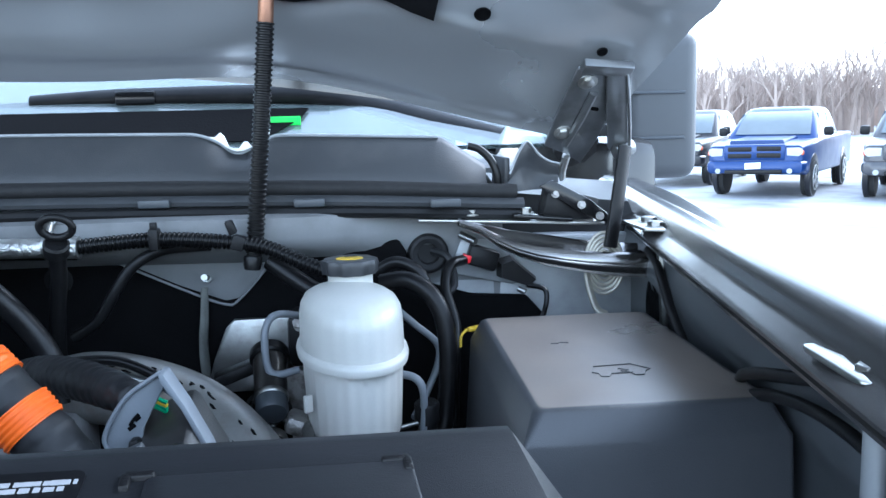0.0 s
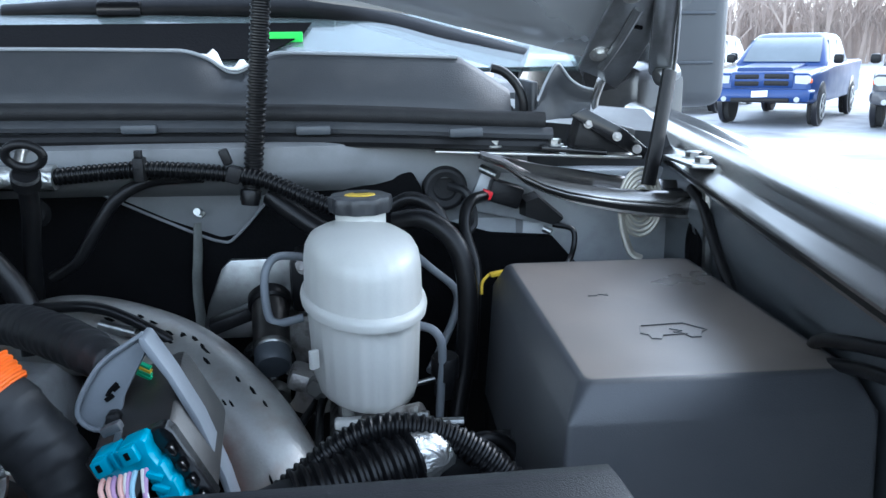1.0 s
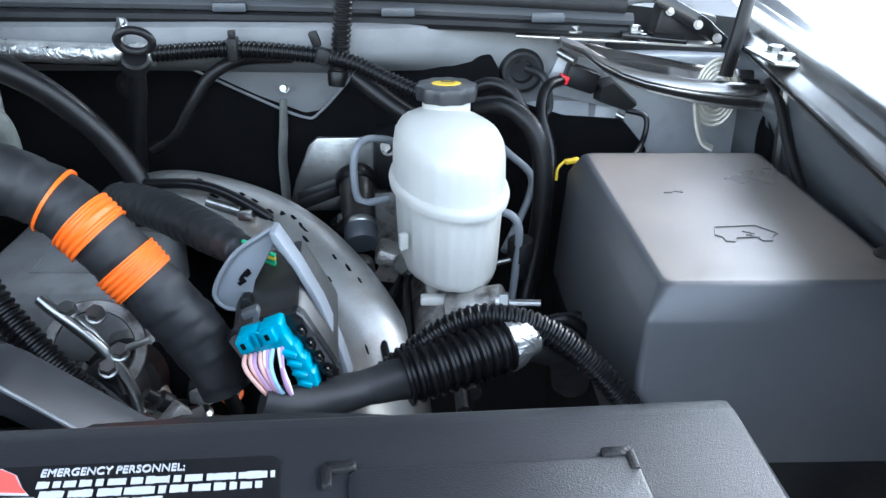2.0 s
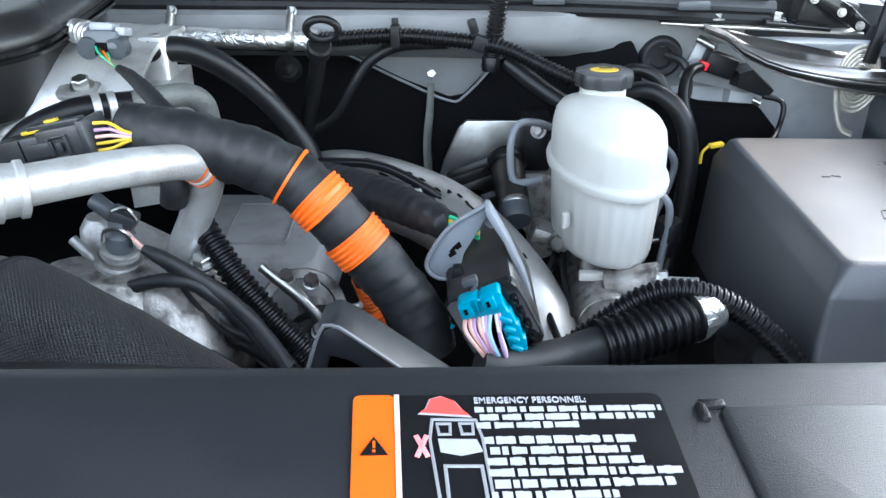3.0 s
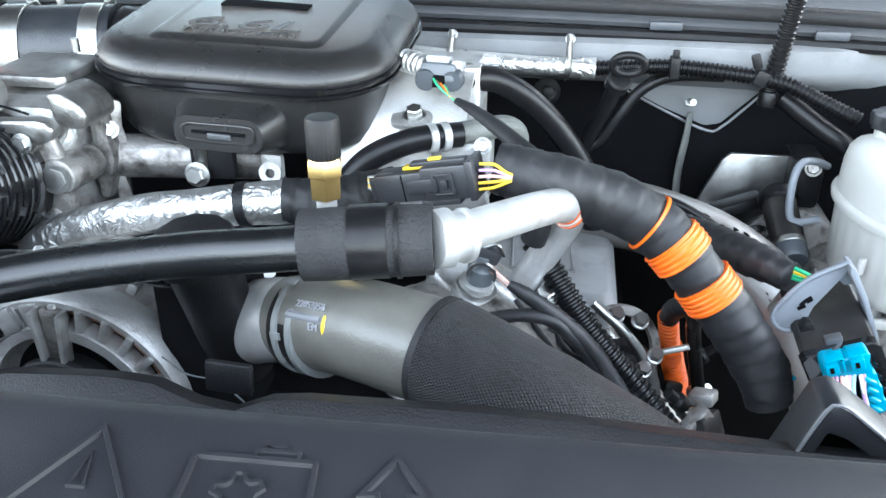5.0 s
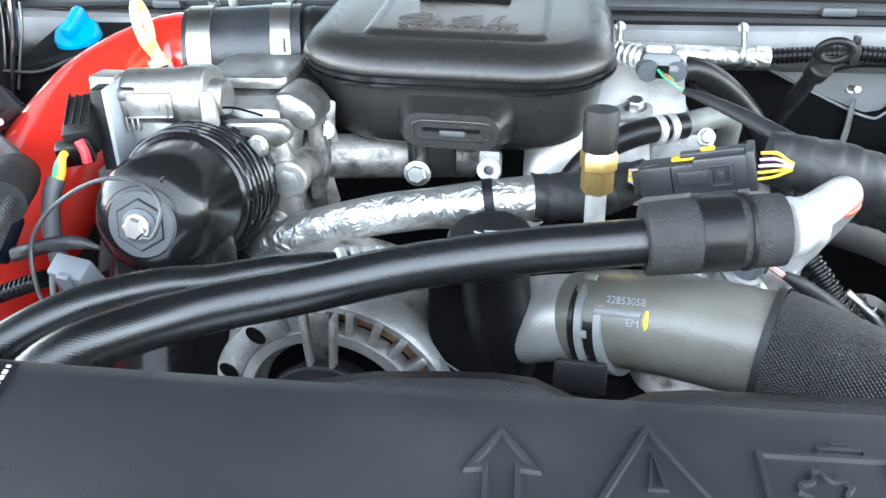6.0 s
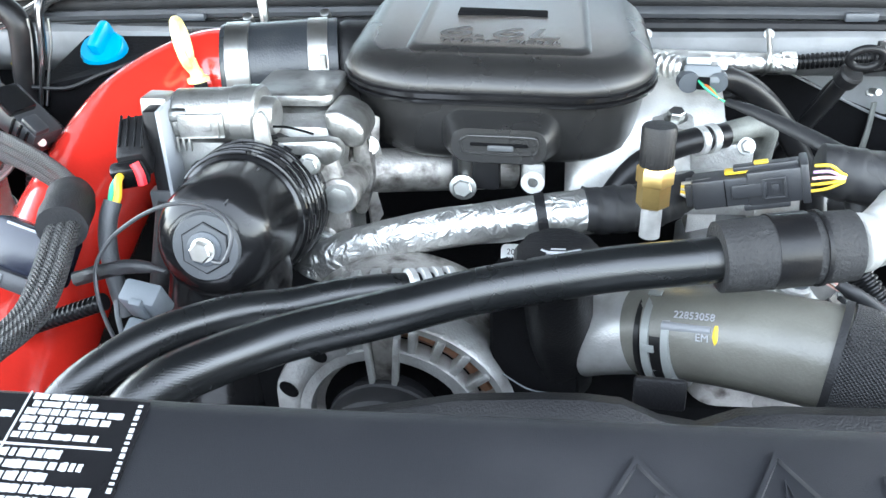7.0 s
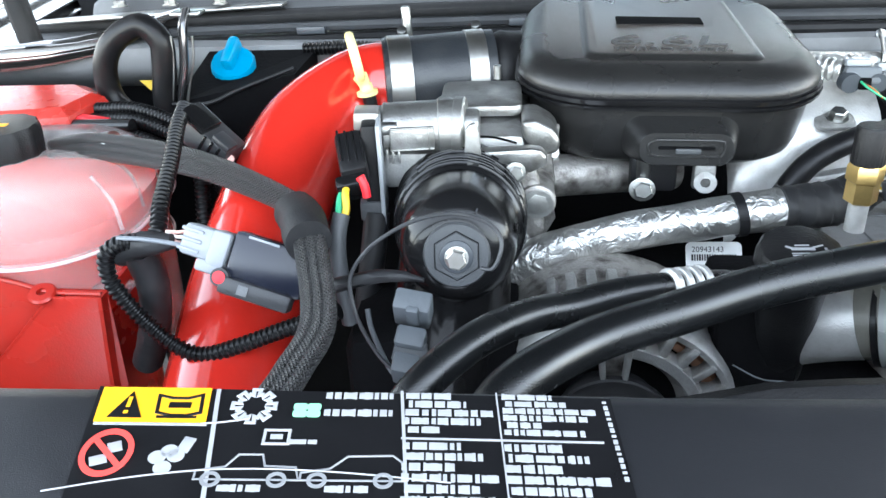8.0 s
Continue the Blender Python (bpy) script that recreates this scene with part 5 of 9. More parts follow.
solo("brake_pipe", tube([(0.43, 0.72, 1.10), (0.41, 0.715, 1.098), (0.403, 0.716, 1.107), (0.402, 0.72, 1.135), (0.409, 0.73, 1.147), (0.425, 0.745, 1.144), (0.44, 0.76, 1.135)], 0.0034, 10, 0.004), "bracket_grey", "grey coated steel brake pipe loop", "pipe", "brake pipes")
solo("brake_pipe", tube([(0.535, 0.69, 1.02), (0.536, 0.685, 1.05), (0.537, 0.682, 1.085), (0.531, 0.684, 1.098), (0.518, 0.69, 1.101)], 0.0034, 10, 0.004), "bracket_grey", "grey coated steel brake pipe loop", "pipe", "brake pipes")
solo("brake_pipe", tube([(0.520, 0.76, 1.14), (0.535, 0.765, 1.125), (0.556, 0.765, 1.105), (0.555, 0.76, 1.085), (0.540, 0.74, 1.06), (0.53, 0.72, 1.05)], 0.0034, 10, 0.004), "bracket_grey", "grey coated steel brake pipe loop", "pipe", "brake pipes")
acc = thing("booster_accumulator", "black cylindrical booster accumulator with a pale end ring", "accumulator", (0.403, 0.74, 1.0))
A0, A1 = Vector((0.400, 0.755, 1.108)), Vector((0.408, 0.692, 1.070))
Ad = (A1 - A0).normalized()
part("collar", lathe([(0, 0.0), (0, 0.0165), (0.002, 0.0178), (0.010, 0.0178), (0.012, 0.0160)], A0, Ad, 32), "rubber", acc)
part("body", lathe([(0.010, 0.0150), (0.050, 0.0145), (0.056, 0.0138)], A0, Ad, 32), "module_plastic", acc)
part("end_ring", lathe([(0.053, 0.0140), (0.0545, 0.0150), (0.058, 0.0150), (0.0595, 0.0138)], A0, Ad, 32), "zinc", acc)
part("end_cap", lathe([(0.056, 0.0142), (0.070, 0.0142), (0.0735, 0.0125), (0.074, 0.0)], A0, Ad, 32), "mid_grey_plastic", acc)
part("bracket_fin", box((0.370, 0.775, 1.085), (0.050, 0.020, 0.012), 0.003, turn(0, -18, 10)), "black_plastic", acc)
rv = thing("brake_line_valve", "black brake line valve block with steel pipe", "valve", (0.535, 0.70, 1.0))
part("valve_body", lathe([(0, 0.0095), (0.002, 0.011), (0.018, 0.011), (0.019, 0.0085), (0.034, 0.0085), (0.036, 0.007)], (0.540, 0.690, 1.075), Vector((0, 0.1, -1)), 24), "black_plastic", rv)
part("valve_stem", cyl((0.500, 0.675, 1.055), (0.536, 0.688, 1.058), 0.0022), "zinc", rv)
part("union_nut", hex_bolt((0.502, 0.670, 1.056), (0.1, -1, 0.1), 0.006, 0.006), "zinc", rv)
solo("booster_plate", prism([(0.0, 0.0), (0.008, 0.03), (0.022, 0.064), (0.030, 0.072), (0.085, 0.072), (0.085, 0.0)], (0.333, 0.80, 1.058), X, Z, 0.005, 0.0015), "zinc", "bright bare steel booster mounting plate", "bracket")
bo = thing("hydraulic_booster", "dark cast hydraulic brake booster", "brake booster", (0.42, 0.83, 1.0))
part("booster_body", cyl((0.43, 0.79, 1.03), (0.43, 0.85, 1.03), 0.05, bev=0.008), "dirty_aluminium", bo)
part("accumulator", lathe([(0, 0.0), (0.002, 0.014), (0.006, 0.018), (0.045, 0.019), (0.05, 0.023), (0.06, 0.023), (0.065, 0.018)], (0.404, 0.72, 1.035), Vector((-0.2, 1, 0.15)), 28), "gloss_black", bo)
part("accumulator_nose", lathe([(0, 0.0), (0.001, 0.011), (0.005, 0.0125), (0.012, 0.013)], (0.406, 0.710, 1.0335), Vector((-0.2, 1, 0.15)), 24), "zinc", bo)
part("valve_block", box((0.43, 0.80, 1.11), (0.03, 0.05, 0.05), 0.006), "black_plastic", bo)
part("valve_nut", hex_bolt((0.43, 0.765, 1.13), (-0.3, -1, 0.4), 0.0055, 0.012), "dirty_aluminium", bo)


# ---------- engine: air lid, intake castings ----------
lid = thing("air_resonator", "black plastic intake resonator with domed lid", "intake resonator", (-0.028, 0.62, 1.19))
LC = (-0.028, 0.650)


def lid_ring(w, d, z, r, dy=0.0, tilt=0.1):
    return [(a, b, z + tilt * (b - LC[1])) for a, b in round_rect(LC[0], LC[1] + dy, w, d, r, 8)]


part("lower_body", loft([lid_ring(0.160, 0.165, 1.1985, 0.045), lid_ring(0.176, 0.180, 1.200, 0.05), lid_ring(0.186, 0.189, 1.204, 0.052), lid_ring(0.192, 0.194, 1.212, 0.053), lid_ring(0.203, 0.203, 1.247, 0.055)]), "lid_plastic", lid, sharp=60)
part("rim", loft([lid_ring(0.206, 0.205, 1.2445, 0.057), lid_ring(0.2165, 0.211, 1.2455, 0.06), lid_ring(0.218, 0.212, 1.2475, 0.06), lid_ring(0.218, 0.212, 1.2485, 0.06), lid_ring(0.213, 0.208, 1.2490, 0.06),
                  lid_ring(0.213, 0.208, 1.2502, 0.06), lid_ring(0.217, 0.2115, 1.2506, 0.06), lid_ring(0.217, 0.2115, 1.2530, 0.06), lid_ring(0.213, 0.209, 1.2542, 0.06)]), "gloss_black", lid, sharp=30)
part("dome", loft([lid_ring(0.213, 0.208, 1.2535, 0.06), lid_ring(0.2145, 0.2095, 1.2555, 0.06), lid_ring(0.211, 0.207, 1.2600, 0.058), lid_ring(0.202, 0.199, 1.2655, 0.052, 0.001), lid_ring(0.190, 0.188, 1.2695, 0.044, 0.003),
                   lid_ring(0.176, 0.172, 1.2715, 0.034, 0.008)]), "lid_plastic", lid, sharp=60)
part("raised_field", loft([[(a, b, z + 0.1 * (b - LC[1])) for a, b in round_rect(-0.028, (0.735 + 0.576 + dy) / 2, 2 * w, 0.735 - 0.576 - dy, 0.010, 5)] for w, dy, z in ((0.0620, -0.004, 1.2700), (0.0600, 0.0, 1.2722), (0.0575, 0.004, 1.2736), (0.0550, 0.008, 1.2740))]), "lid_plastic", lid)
part("hand_slot", box((-0.03, 0.656, 1.2752), (0.064, 0.016, 0.003), 0.0006, turn(5.7, 0, 0)), "black_and_shade", lid)
tilt = Matrix.Rotation(radians(5.5), 4, "X")
shear = Matrix(((1, 0.3, 0, 0), (0, 1, 0, 0), (0, 0, 1, 0), (0, 0, 0, 1)))
part("size_lettering", text_mesh("6.6L", 0.030, Matrix.Translation((-0.031, 0.6000, 1.2692)) @ tilt @ shear @ Matrix.Diagonal((1.62, 1.05, 1, 1)), 0.0010, "CENTER"), "lid_letters", lid)
part("type_lettering", text_mesh("TURBO DIESEL", 0.0118, Matrix.Translation((-0.029, 0.5880, 1.2681)) @ tilt @ shear @ Matrix.Diagonal((1.05, 0.80, 1, 1)), 0.0010, "CENTER"), "lid_letters", lid)
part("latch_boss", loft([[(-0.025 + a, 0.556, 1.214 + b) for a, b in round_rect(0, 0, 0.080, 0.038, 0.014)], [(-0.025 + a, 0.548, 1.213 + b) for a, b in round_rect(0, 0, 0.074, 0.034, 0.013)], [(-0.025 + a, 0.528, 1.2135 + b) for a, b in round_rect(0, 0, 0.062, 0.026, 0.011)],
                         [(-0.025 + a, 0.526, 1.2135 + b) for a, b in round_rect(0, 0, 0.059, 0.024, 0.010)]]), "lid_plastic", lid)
part("latch_ring", tube([(-0.025 + 0.0235 * s, 0.5255, 1.2145 + 0.006 * k) for s, k in ((-0.8, 1), (0.8, 1), (1.0, 0.5), (1.0, -0.5), (0.8, -1), (-0.8, -1), (-1, -0.5), (-1, 0.5), (-0.8, 1))], 0.0010, 8, 0.002), "lid_plastic", lid)
part("latch_slot", box((-0.025, 0.5262, 1.2145), (0.036, 0.003, 0.0024), 0.001), "black_and_shade", lid)
part("latch_tongue", box((-0.024, 0.5252, 1.2125), (0.016, 0.003, 0.0042), 0.001), "grey_plastic", lid)
part("mount_tab", box((-0.041, 0.552, 1.186), (0.032, 0.010, 0.030), 0.004), "black_plastic", lid)
part("mount_tab", box((-0.004, 0.565, 1.178), (0.016, 0.008, 0.022), 0.004), "cast_aluminium", lid)
for p in ((-0.049, 0.541, 1.176),):
    part("mount_bolt", join(hex_bolt(p, (0, -1, 0.2), 0.0066, 0.008), cyl((p[0] + 0.001, p[1] + 0.008, p[2] + 0.004), (p[0] + 0.001, p[1] + 0.006, p[2] + 0.022), 0.005)), "zinc", lid)
part("mount_eye", lathe([(0, 0.008), (0.002, 0.008), (0.002, 0.0035), (0, 0.0035)], (-0.004, 0.559, 1.175), (0, -1, 0.3), 20, hollow=True), "cast_aluminium", lid)

# rubber coupler with band clamps, into the red intake pipe
cp = thing("intake_coupler", "black rubber intake coupler with steel band clamps", "coupler", (-0.2, 0.655, 1.19))
ax0, ax1 = Vector((-0.258, 0.6465, 1.226)), Vector((-0.115, 0.680, 1.226))
d = (ax1 - ax0).normalized()
ax0 = ax0 + d * 0.008
part("sleeve", lathe([(0, 0.033), (0.001, 0.0375), (0.004, 0.0385), (0.028, 0.0380), (0.060, 0.0385), (0.0935, 0.0385), (0.0945, 0.033)], ax0, d, 40), "coupler_rubber", cp)
for s, w in ((0.005, 0.019), (0.070, 0.016)):
    cl = part("band_clamp", lathe([(0, 0.0384), (0.0004, 0.0396), (w - 0.0004, 0.0396), (w, 0.0384)], ax0 + d * s, d, 48), "bare_steel", cp)
    part("clamp_screw", cyl(ax0 + d * (s + w / 2) + Vector((0, 0.036, 0.022)), ax0 + d * (s + w / 2) + Vector((0, 0.022, 0.040)), 0.0042, bev=0.001), "zinc", cl)
part("spigot", lathe([(0.0, 0.034), (0.004, 0.036), (0.008, 0.037), (0.012, 0.036), (0.05, 0.035)], ax0 + d * 0.0945, d, 36), "black_plastic", cp)
solo("cowl_stud", join(cyl((-0.238, 0.72, 1.244), (-0.240, 0.722, 1.275), 0.0042, bev=0.001), lathe([(0, 0.008), (0.003, 0.008), (0.005, 0.004)], (-0.238, 0.72, 1.243), Z, 20)), "zinc", "zinc threaded stud standing on the bulkhead", "stud")

rp = thing("red_intake_pipe", "glossy red painted intake pipe", "intake pipe", (-0.33, 0.45, 1.05))
part("pipe", tube([(-0.235, 0.652, 1.224), (-0.270, 0.644, 1.221), (-0.305, 0.596, 1.200), (-0.322, 0.53, 1.165), (-0.332, 0.47, 1.125), (-0.335, 0.41, 1.085), (-0.335, 0.33, 1.04)], [0.0370, 0.0372, 0.0410, 0.0435, 0.0445, 0.045, 0.046], 40, 0.01), "red_paint", rp)

# throttle valve and bypass castings
tv = thing("intake_throttle", "cast aluminium intake throttle with black connector plate", "throttle body", (-0.18, 0.52, 1.15))
part("motor_case", lathe([(0, 0.0), (0.0008, 0.015), (0.003, 0.0178), (0.040, 0.0184), (0.0405, 0.0194), (0.049, 0.0198), (0.052, 0.0185), (0.056, 0.0172)], (-0.230, 0.4965, 1.2395), Vector((1, 0.10, -0.01)), 36), "throttle_aluminium", tv)
part("motor_cap", lathe([(0.0, 0.0178), (0.0015, 0.0202), (0.0075, 0.0204), (0.009, 0.0188), (0.0095, 0.0128), (0.0165, 0.0124), (0.0185, 0.0108), (0.019, 0.0)], (-0.180, 0.5015, 1.2390), Vector((1, -0.05, -0.03)), 36), "throttle_aluminium", tv)
part("motor_ear", prism([(-0.181, 1.249), (-0.177, 1.250), (-0.1745, 1.243), (-0.1735, 1.226), (-0.185, 1.226), (-0.184, 1.245)], (0, 0.492, 0), X, Z, 0.006, 0.002), "cast_aluminium", tv, laid=True)
part("shoulder", prism([(-0.147, 1.240), (-0.136, 1.241), (-0.124, 1.234), (-0.119, 1.226), (-0.120, 1.216), (-0.132, 1.214), (-0.145, 1.226)], (0, 0.560, 0), X, Z, 0.042, 0.004, 3), "throttle_aluminium", tv, laid=True)
part("rim_flange", prism([(-0.180, 1.2265), (-0.140, 1.2285), (-0.133, 1.2275), (-0.129, 1.2225), (-0.130, 1.2160), (-0.141, 1.2105), (-0.152, 1.2165), (-0.180, 1.2215)], (0, 0.506, 0), X, Z, 0.012, 0.0022), "throttle_aluminium", tv, laid=True)
part("arc_groove", tube([(-0.178, 0.502, 1.2350), (-0.167, 0.501, 1.2352), (-0.157, 0.502, 1.2325), (-0.150, 0.504, 1.2295)], 0.0009, 8, 0.003), "black_and_shade", tv, laid=True)
for k in range(3):
    part("case_fin", box((-0.2235 + 0.004 * k, 0.4800, 1.2265), (0.0018, 0.004, 0.010), 0.0006, turn(0, 0, 6)), "throttle_aluminium", tv)
part("motor_pad", join(box((-0.206, 0.4800, 1.239), (0.030, 0.003, 0.016), 0.0012, turn(0, 0, 6)), box((-0.206, 0.4783, 1.2465), (0.030, 0.0016, 0.0012), 0.0004, turn(0, 0, 6)), box((-0.206, 0.4783, 1.2315), (0.030, 0.0016, 0.0012), 0.0004, turn(0, 0, 6)), box((-0.1945, 0.4789, 1.239), (0.0012, 0.0016, 0.016), 0.0004, turn(0, 0, 6)), box((-0.201, 0.4782, 1.239), (0.004, 0.0012, 0.006), 0.0003, turn(0, 0, 6))), "throttle_aluminium", tv)
part("motor_block", box((-0.205, 0.508, 1.215), (0.056, 0.034, 0.036), 0.006, turn(0, 0, 6)), "cast_aluminium", tv)
part("mount_screw", cyl((-0.228, 0.482, 1.245), (-0.216, 0.484, 1.245), 0.0048, bev=0.0015), "zinc", tv)
part("end_plate", box((-0.2285, 0.484, 1.218), (0.003, 0.042, 0.072), 0.001, turn(0, 0, 6)), "light_grey_plastic", tv)
part("connector_plate", box((-0.235, 0.484, 1.222), (0.010, 0.036, 0.062), 0.002, turn(0, 0, 6)), "black_plastic", tv)
part("plate_clip", box((-0.2375, 0.490, 1.2500), (0.017, 0.022, 0.013), 0.002, turn(-4, 3, 6)), "pipe_steel", tv)
part("plate_clip", box((-0.234, 0.470, 1.1925), (0.018, 0.012, 0.014), 0.002, turn(0, 0, 6)), "grey_plastic", tv)


def dome_fn(u, v):
    """Bulged front of the housing: u across, v from the front foot up and back."""
    prof = [(0.506, 1.196), (0.504, 1.207), (0.508, 1.217), (0.520, 1.226), (0.534, 1.231), (0.545, 1.2355), (0.556, 1.237), (0.600, 1.238)]
    y, z = prof[v]
    k = 1 - (abs(u) / 0.040) ** 4
    return (-0.163 + u, y + 0.020 * (1 - k), z - 0.014 * (1 - k) - (0.004 if abs(u) > 0.026 and v > 4 else 0))


part("housing", grid_sheet(dome_fn, [-0.040 + 0.005 * i for i in range(17)], range(8), -0.003), "throttle_aluminium", tv, sharp=70)
part("housing_core", box((-0.163, 0.556, 1.160), (0.070, 0.095, 0.14), 0.010), "cast_aluminium", tv)
part("top_flange", prism(round_rect(-0.162, 0.574, 0.060, 0.066, 0.008), (0, -0.010, 1.2345), X, Y, 0.0085, 0.0025), "throttle_aluminium", tv)
part("seam_rib", tube([(-0.178, 0.5025, 1.214), (-0.160, 0.502, 1.212), (-0.140, 0.504, 1.206), (-0.128, 0.508, 1.203)], 0.0012, 8, 0.003), "black_and_shade", tv)
# grimy metal from here also darkens the throttle's side for its shaded crevices
part("front_flange", prism([(-0.183, 1.2005), (-0.176, 1.2115), (-0.148, 1.2105), (-0.132, 1.208), (-0.1235, 1.201), (-0.1225, 1.190), (-0.130, 1.18), (-0.150, 1.19), (-0.17, 1.192)], (0, 0.507, 0), X, Z, 0.013, 0.003), "dirty_aluminium", tv)
part("neck_ring", lathe([(0, 0.044), (0.002, 0.0465), (0.012, 0.0465), (0.016, 0.042)], (-0.1755, 0.484, 1.184), Vector((-0.033, 1, -0.205)), 40), "black_plastic", tv)
part("bolt_web", prism([(-0.152, 1.218), (-0.138, 1.2245), (-0.126, 1.219), (-0.120, 1.20), (-0.116, 1.16), (-0.130, 1.142), (-0.142, 1.150), (-0.146, 1.19)], (0, 0.503, 0), X, Z, 0.010, 0.003), "dirty_aluminium", tv)
for p, r in (((-0.137, 0.482, 1.213), 0.0085), ((-0.122, 0.486, 1.187), 0.0125), ((-0.134, 0.488, 1.154), 0.0085), ((-0.146, 0.488, 1.140), 0.008)):
    bs = part("boss", cyl((p[0], p[1] + 0.045, p[2] - 0.004), (p[0], p[1] + 0.003, p[2]), r, bev=0.002), "dirty_aluminium", tv)
    part("boss_bolt", hex_bolt(p, (0.1, -1, 0.15), 0.0052 if r < 0.01 else 0.0075, 0.005 if r < 0.01 else 0.0015), "zinc", bs)
part("side_rib", prism([(-0.126, 1.236), (-0.112, 1.222), (-0.108, 1.18), (-0.116, 1.15), (-0.124, 1.15), (-0.122, 1.20)], (0, 0.560, 0), X, Z, 0.022, 0.003), "dirty_aluminium", tv)
part("gasket", prism([(0.0, 0.0), (0.010, 0.012), (0.006, 0.03), (0.014, 0.05), (0.010, 0.07), (0.012, 0.088), (0.0, 0.094), (-0.004, 0.05)], (-0.116, 0.552, 1.132), Vector((0.75, 0.6, 0)), Z, 0.004, 0.001), "dirty_aluminium", tv)
part("side_bolt", hex_bolt((-0.112, 0.546, 1.202), (0.4, -0.8, 0.3), 0.005, 0.006), "zinc", tv)
part("stud", cyl((-0.150, 0.59, 1.246), (-0.150, 0.59, 1.256), 0.003), "zinc", tv)
solo("crossover_tube", join(cyl((-0.128, 0.555, 1.178), (-0.02, 0.60, 1.170), 0.0165, n=28), lathe([(0, 0.021), (0.008, 0.021)], (-0.13, 0.553, 1.178), Vector((1, 0.4, 0)), 28)), "dirty_aluminium", "cast aluminium crossover tube below the resonator", "tube")

# oil filter canister
of = thing("oil_filter_canister", "black ribbed oil filter canister with hex drain cap", "oil filter", (-0.17, 0.43, 1.15))
a0 = Vector((-0.1715, 0.386, 1.2035))
ad = Vector((-0.033, 1, -0.205)).normalized()
part("canister", lathe([(0.0, 0.0195), (0.001, 0.0225), (0.0035, 0.0275), (0.008, 0.0322), (0.015, 0.0350), (0.03, 0.0368), (0.045, 0.0382), (0.058, 0.0395)], a0, ad, 48), "filter_plastic", of)
part("ribbed_collar", lathe([(0.054, 0.0385), (0.056, 0.0410), (0.058, 0.0418), (0.096, 0.0445), (0.0985, 0.0460), (0.1035, 0.0465), (0.105, 0.038)], a0, ad, 60), "gloss_black", of, sharp=25)
fu = (X - ad * ad.x).normalized()
fw = ad.cross(fu)


def collar_arc(t, a, b, r):
    """A raised rib that runs part of the way round the collar."""
    rad = 0.0420 + 0.065 * (t - 0.058)
    k = max(4, int(abs(b - a) / 6))
    return tube([a0 + ad * t + (fu * math.cos(radians(a + (b - a) * i / k)) + fw * math.sin(radians(a + (b - a) * i / k))) * rad for i in range(k + 1)], r, 8, 0.004)


for row in range(6):
    t = 0.0600 + 0.0066 * row
    for k in range(5):
        a = 72 * k + 24 * (row % 2)
        part("grip_rib", collar_arc(t, a, a + 62, 0.0017), "gloss_black", of)
for k in range(10):
    a = 36 * k + 10
    part("grip_lug", collar_arc(0.0633 + 0.0132 * (k % 3), a, a + 7, 0.0027), "gloss_black", of)
part("hex_recess", lathe([(-0.0026, 0.0), (-0.0026, 0.0152), (-0.0020, 0.0152)], a0, ad, 6, up=Z), "black_and_shade", of)
part("hex_plate", lathe([(-0.0034, 0.0), (-0.0034, 0.0142), (-0.0026, 0.0146)], a0, ad, 6, up=Z), "grey_plastic", of)
part("mould_line", tube([a0 + ad * 0.006 + Vector((0.012, 0, 0.0255)), a0 + ad * 0.03 + Vector((0.0145, 0, 0.0302)), a0 + ad * 0.056 + Vector((0.0175, 0, 0.0352))], 0.0005, 6, 0.004), "grey_plastic", of)
part("end_disc", lathe([(-0.002, 0.0), (-0.002, 0.0188), (0.0005, 0.0202), (0.003, 0.0202)], a0, ad, 40), "grey_plastic", of)
part("hex_collar", lathe([(-0.005, 0.0), (-0.005, 0.0090), (-0.0045, 0.0098), (-0.003, 0.0100)], a0, ad, 36), "mid_grey_plastic", of)
part("drain_nut", hex_bolt(a0 + ad * -0.005, ad * -1, 0.0062, 0.007, 1.15), "bare_steel", of)
part("wire_eye", tube([(-0.1700, 0.368, 1.2060), (-0.1640, 0.366, 1.2065), (-0.1600, 0.368, 1.2130), (-0.1590, 0.372, 1.2215), (-0.1650, 0.377, 1.2285), (-0.1780, 0.381, 1.2325), (-0.1940, 0.385, 1.2310), (-0.2100, 0.388, 1.2250), (-0.2240, 0.389, 1.2170), (-0.2380, 0.388, 1.2060), (-0.2480, 0.384, 1.1900), (-0.2440, 0.374, 1.1700), (-0.2300, 0.362, 1.1500), (-0.2140, 0.354, 1.1400)], 0.0012, 8, 0.003), "connector_black", of, laid=True)
part("lower_case", lathe([(0, 0.020), (0.004, 0.030), (0.014, 0.0355), (0.05, 0.0385), (0.16, 0.041)], (-0.1735, 0.432, 1.200), Vector((-0.10, -0.16, -1)), 36), "filter_plastic", of, "smooth black lower filter body")
ws = thing("water_sensor", "grey two-piece sensor connector", "connector", (-0.197, 0.345, 1.17))
wr_ = turn(32, 8, -6)
part("socket", box((-0.1945, 0.352, 1.1885), (0.021, 0.013, 0.024), 0.002, wr_), "sensor_grey", ws)
part("latch", box((-0.194, 0.344, 1.1885), (0.007, 0.004, 0.020), 0.001, wr_), "sensor_grey", ws)
part("waist", box((-0.196, 0.344, 1.173), (0.017, 0.012, 0.014), 0.002, wr_), "sensor_grey", ws)
part("plug", box((-0.1985, 0.336, 1.159), (0.015, 0.012, 0.022), 0.002, wr_), "sensor_grey", ws)
for i in range(3):
    part("plug_rib", box((-0.196, 0.337, 1.170 - 0.003 * i), (0.0185, 0.0125, 0.0011), 0.0004, wr_), "grey_plastic", ws)

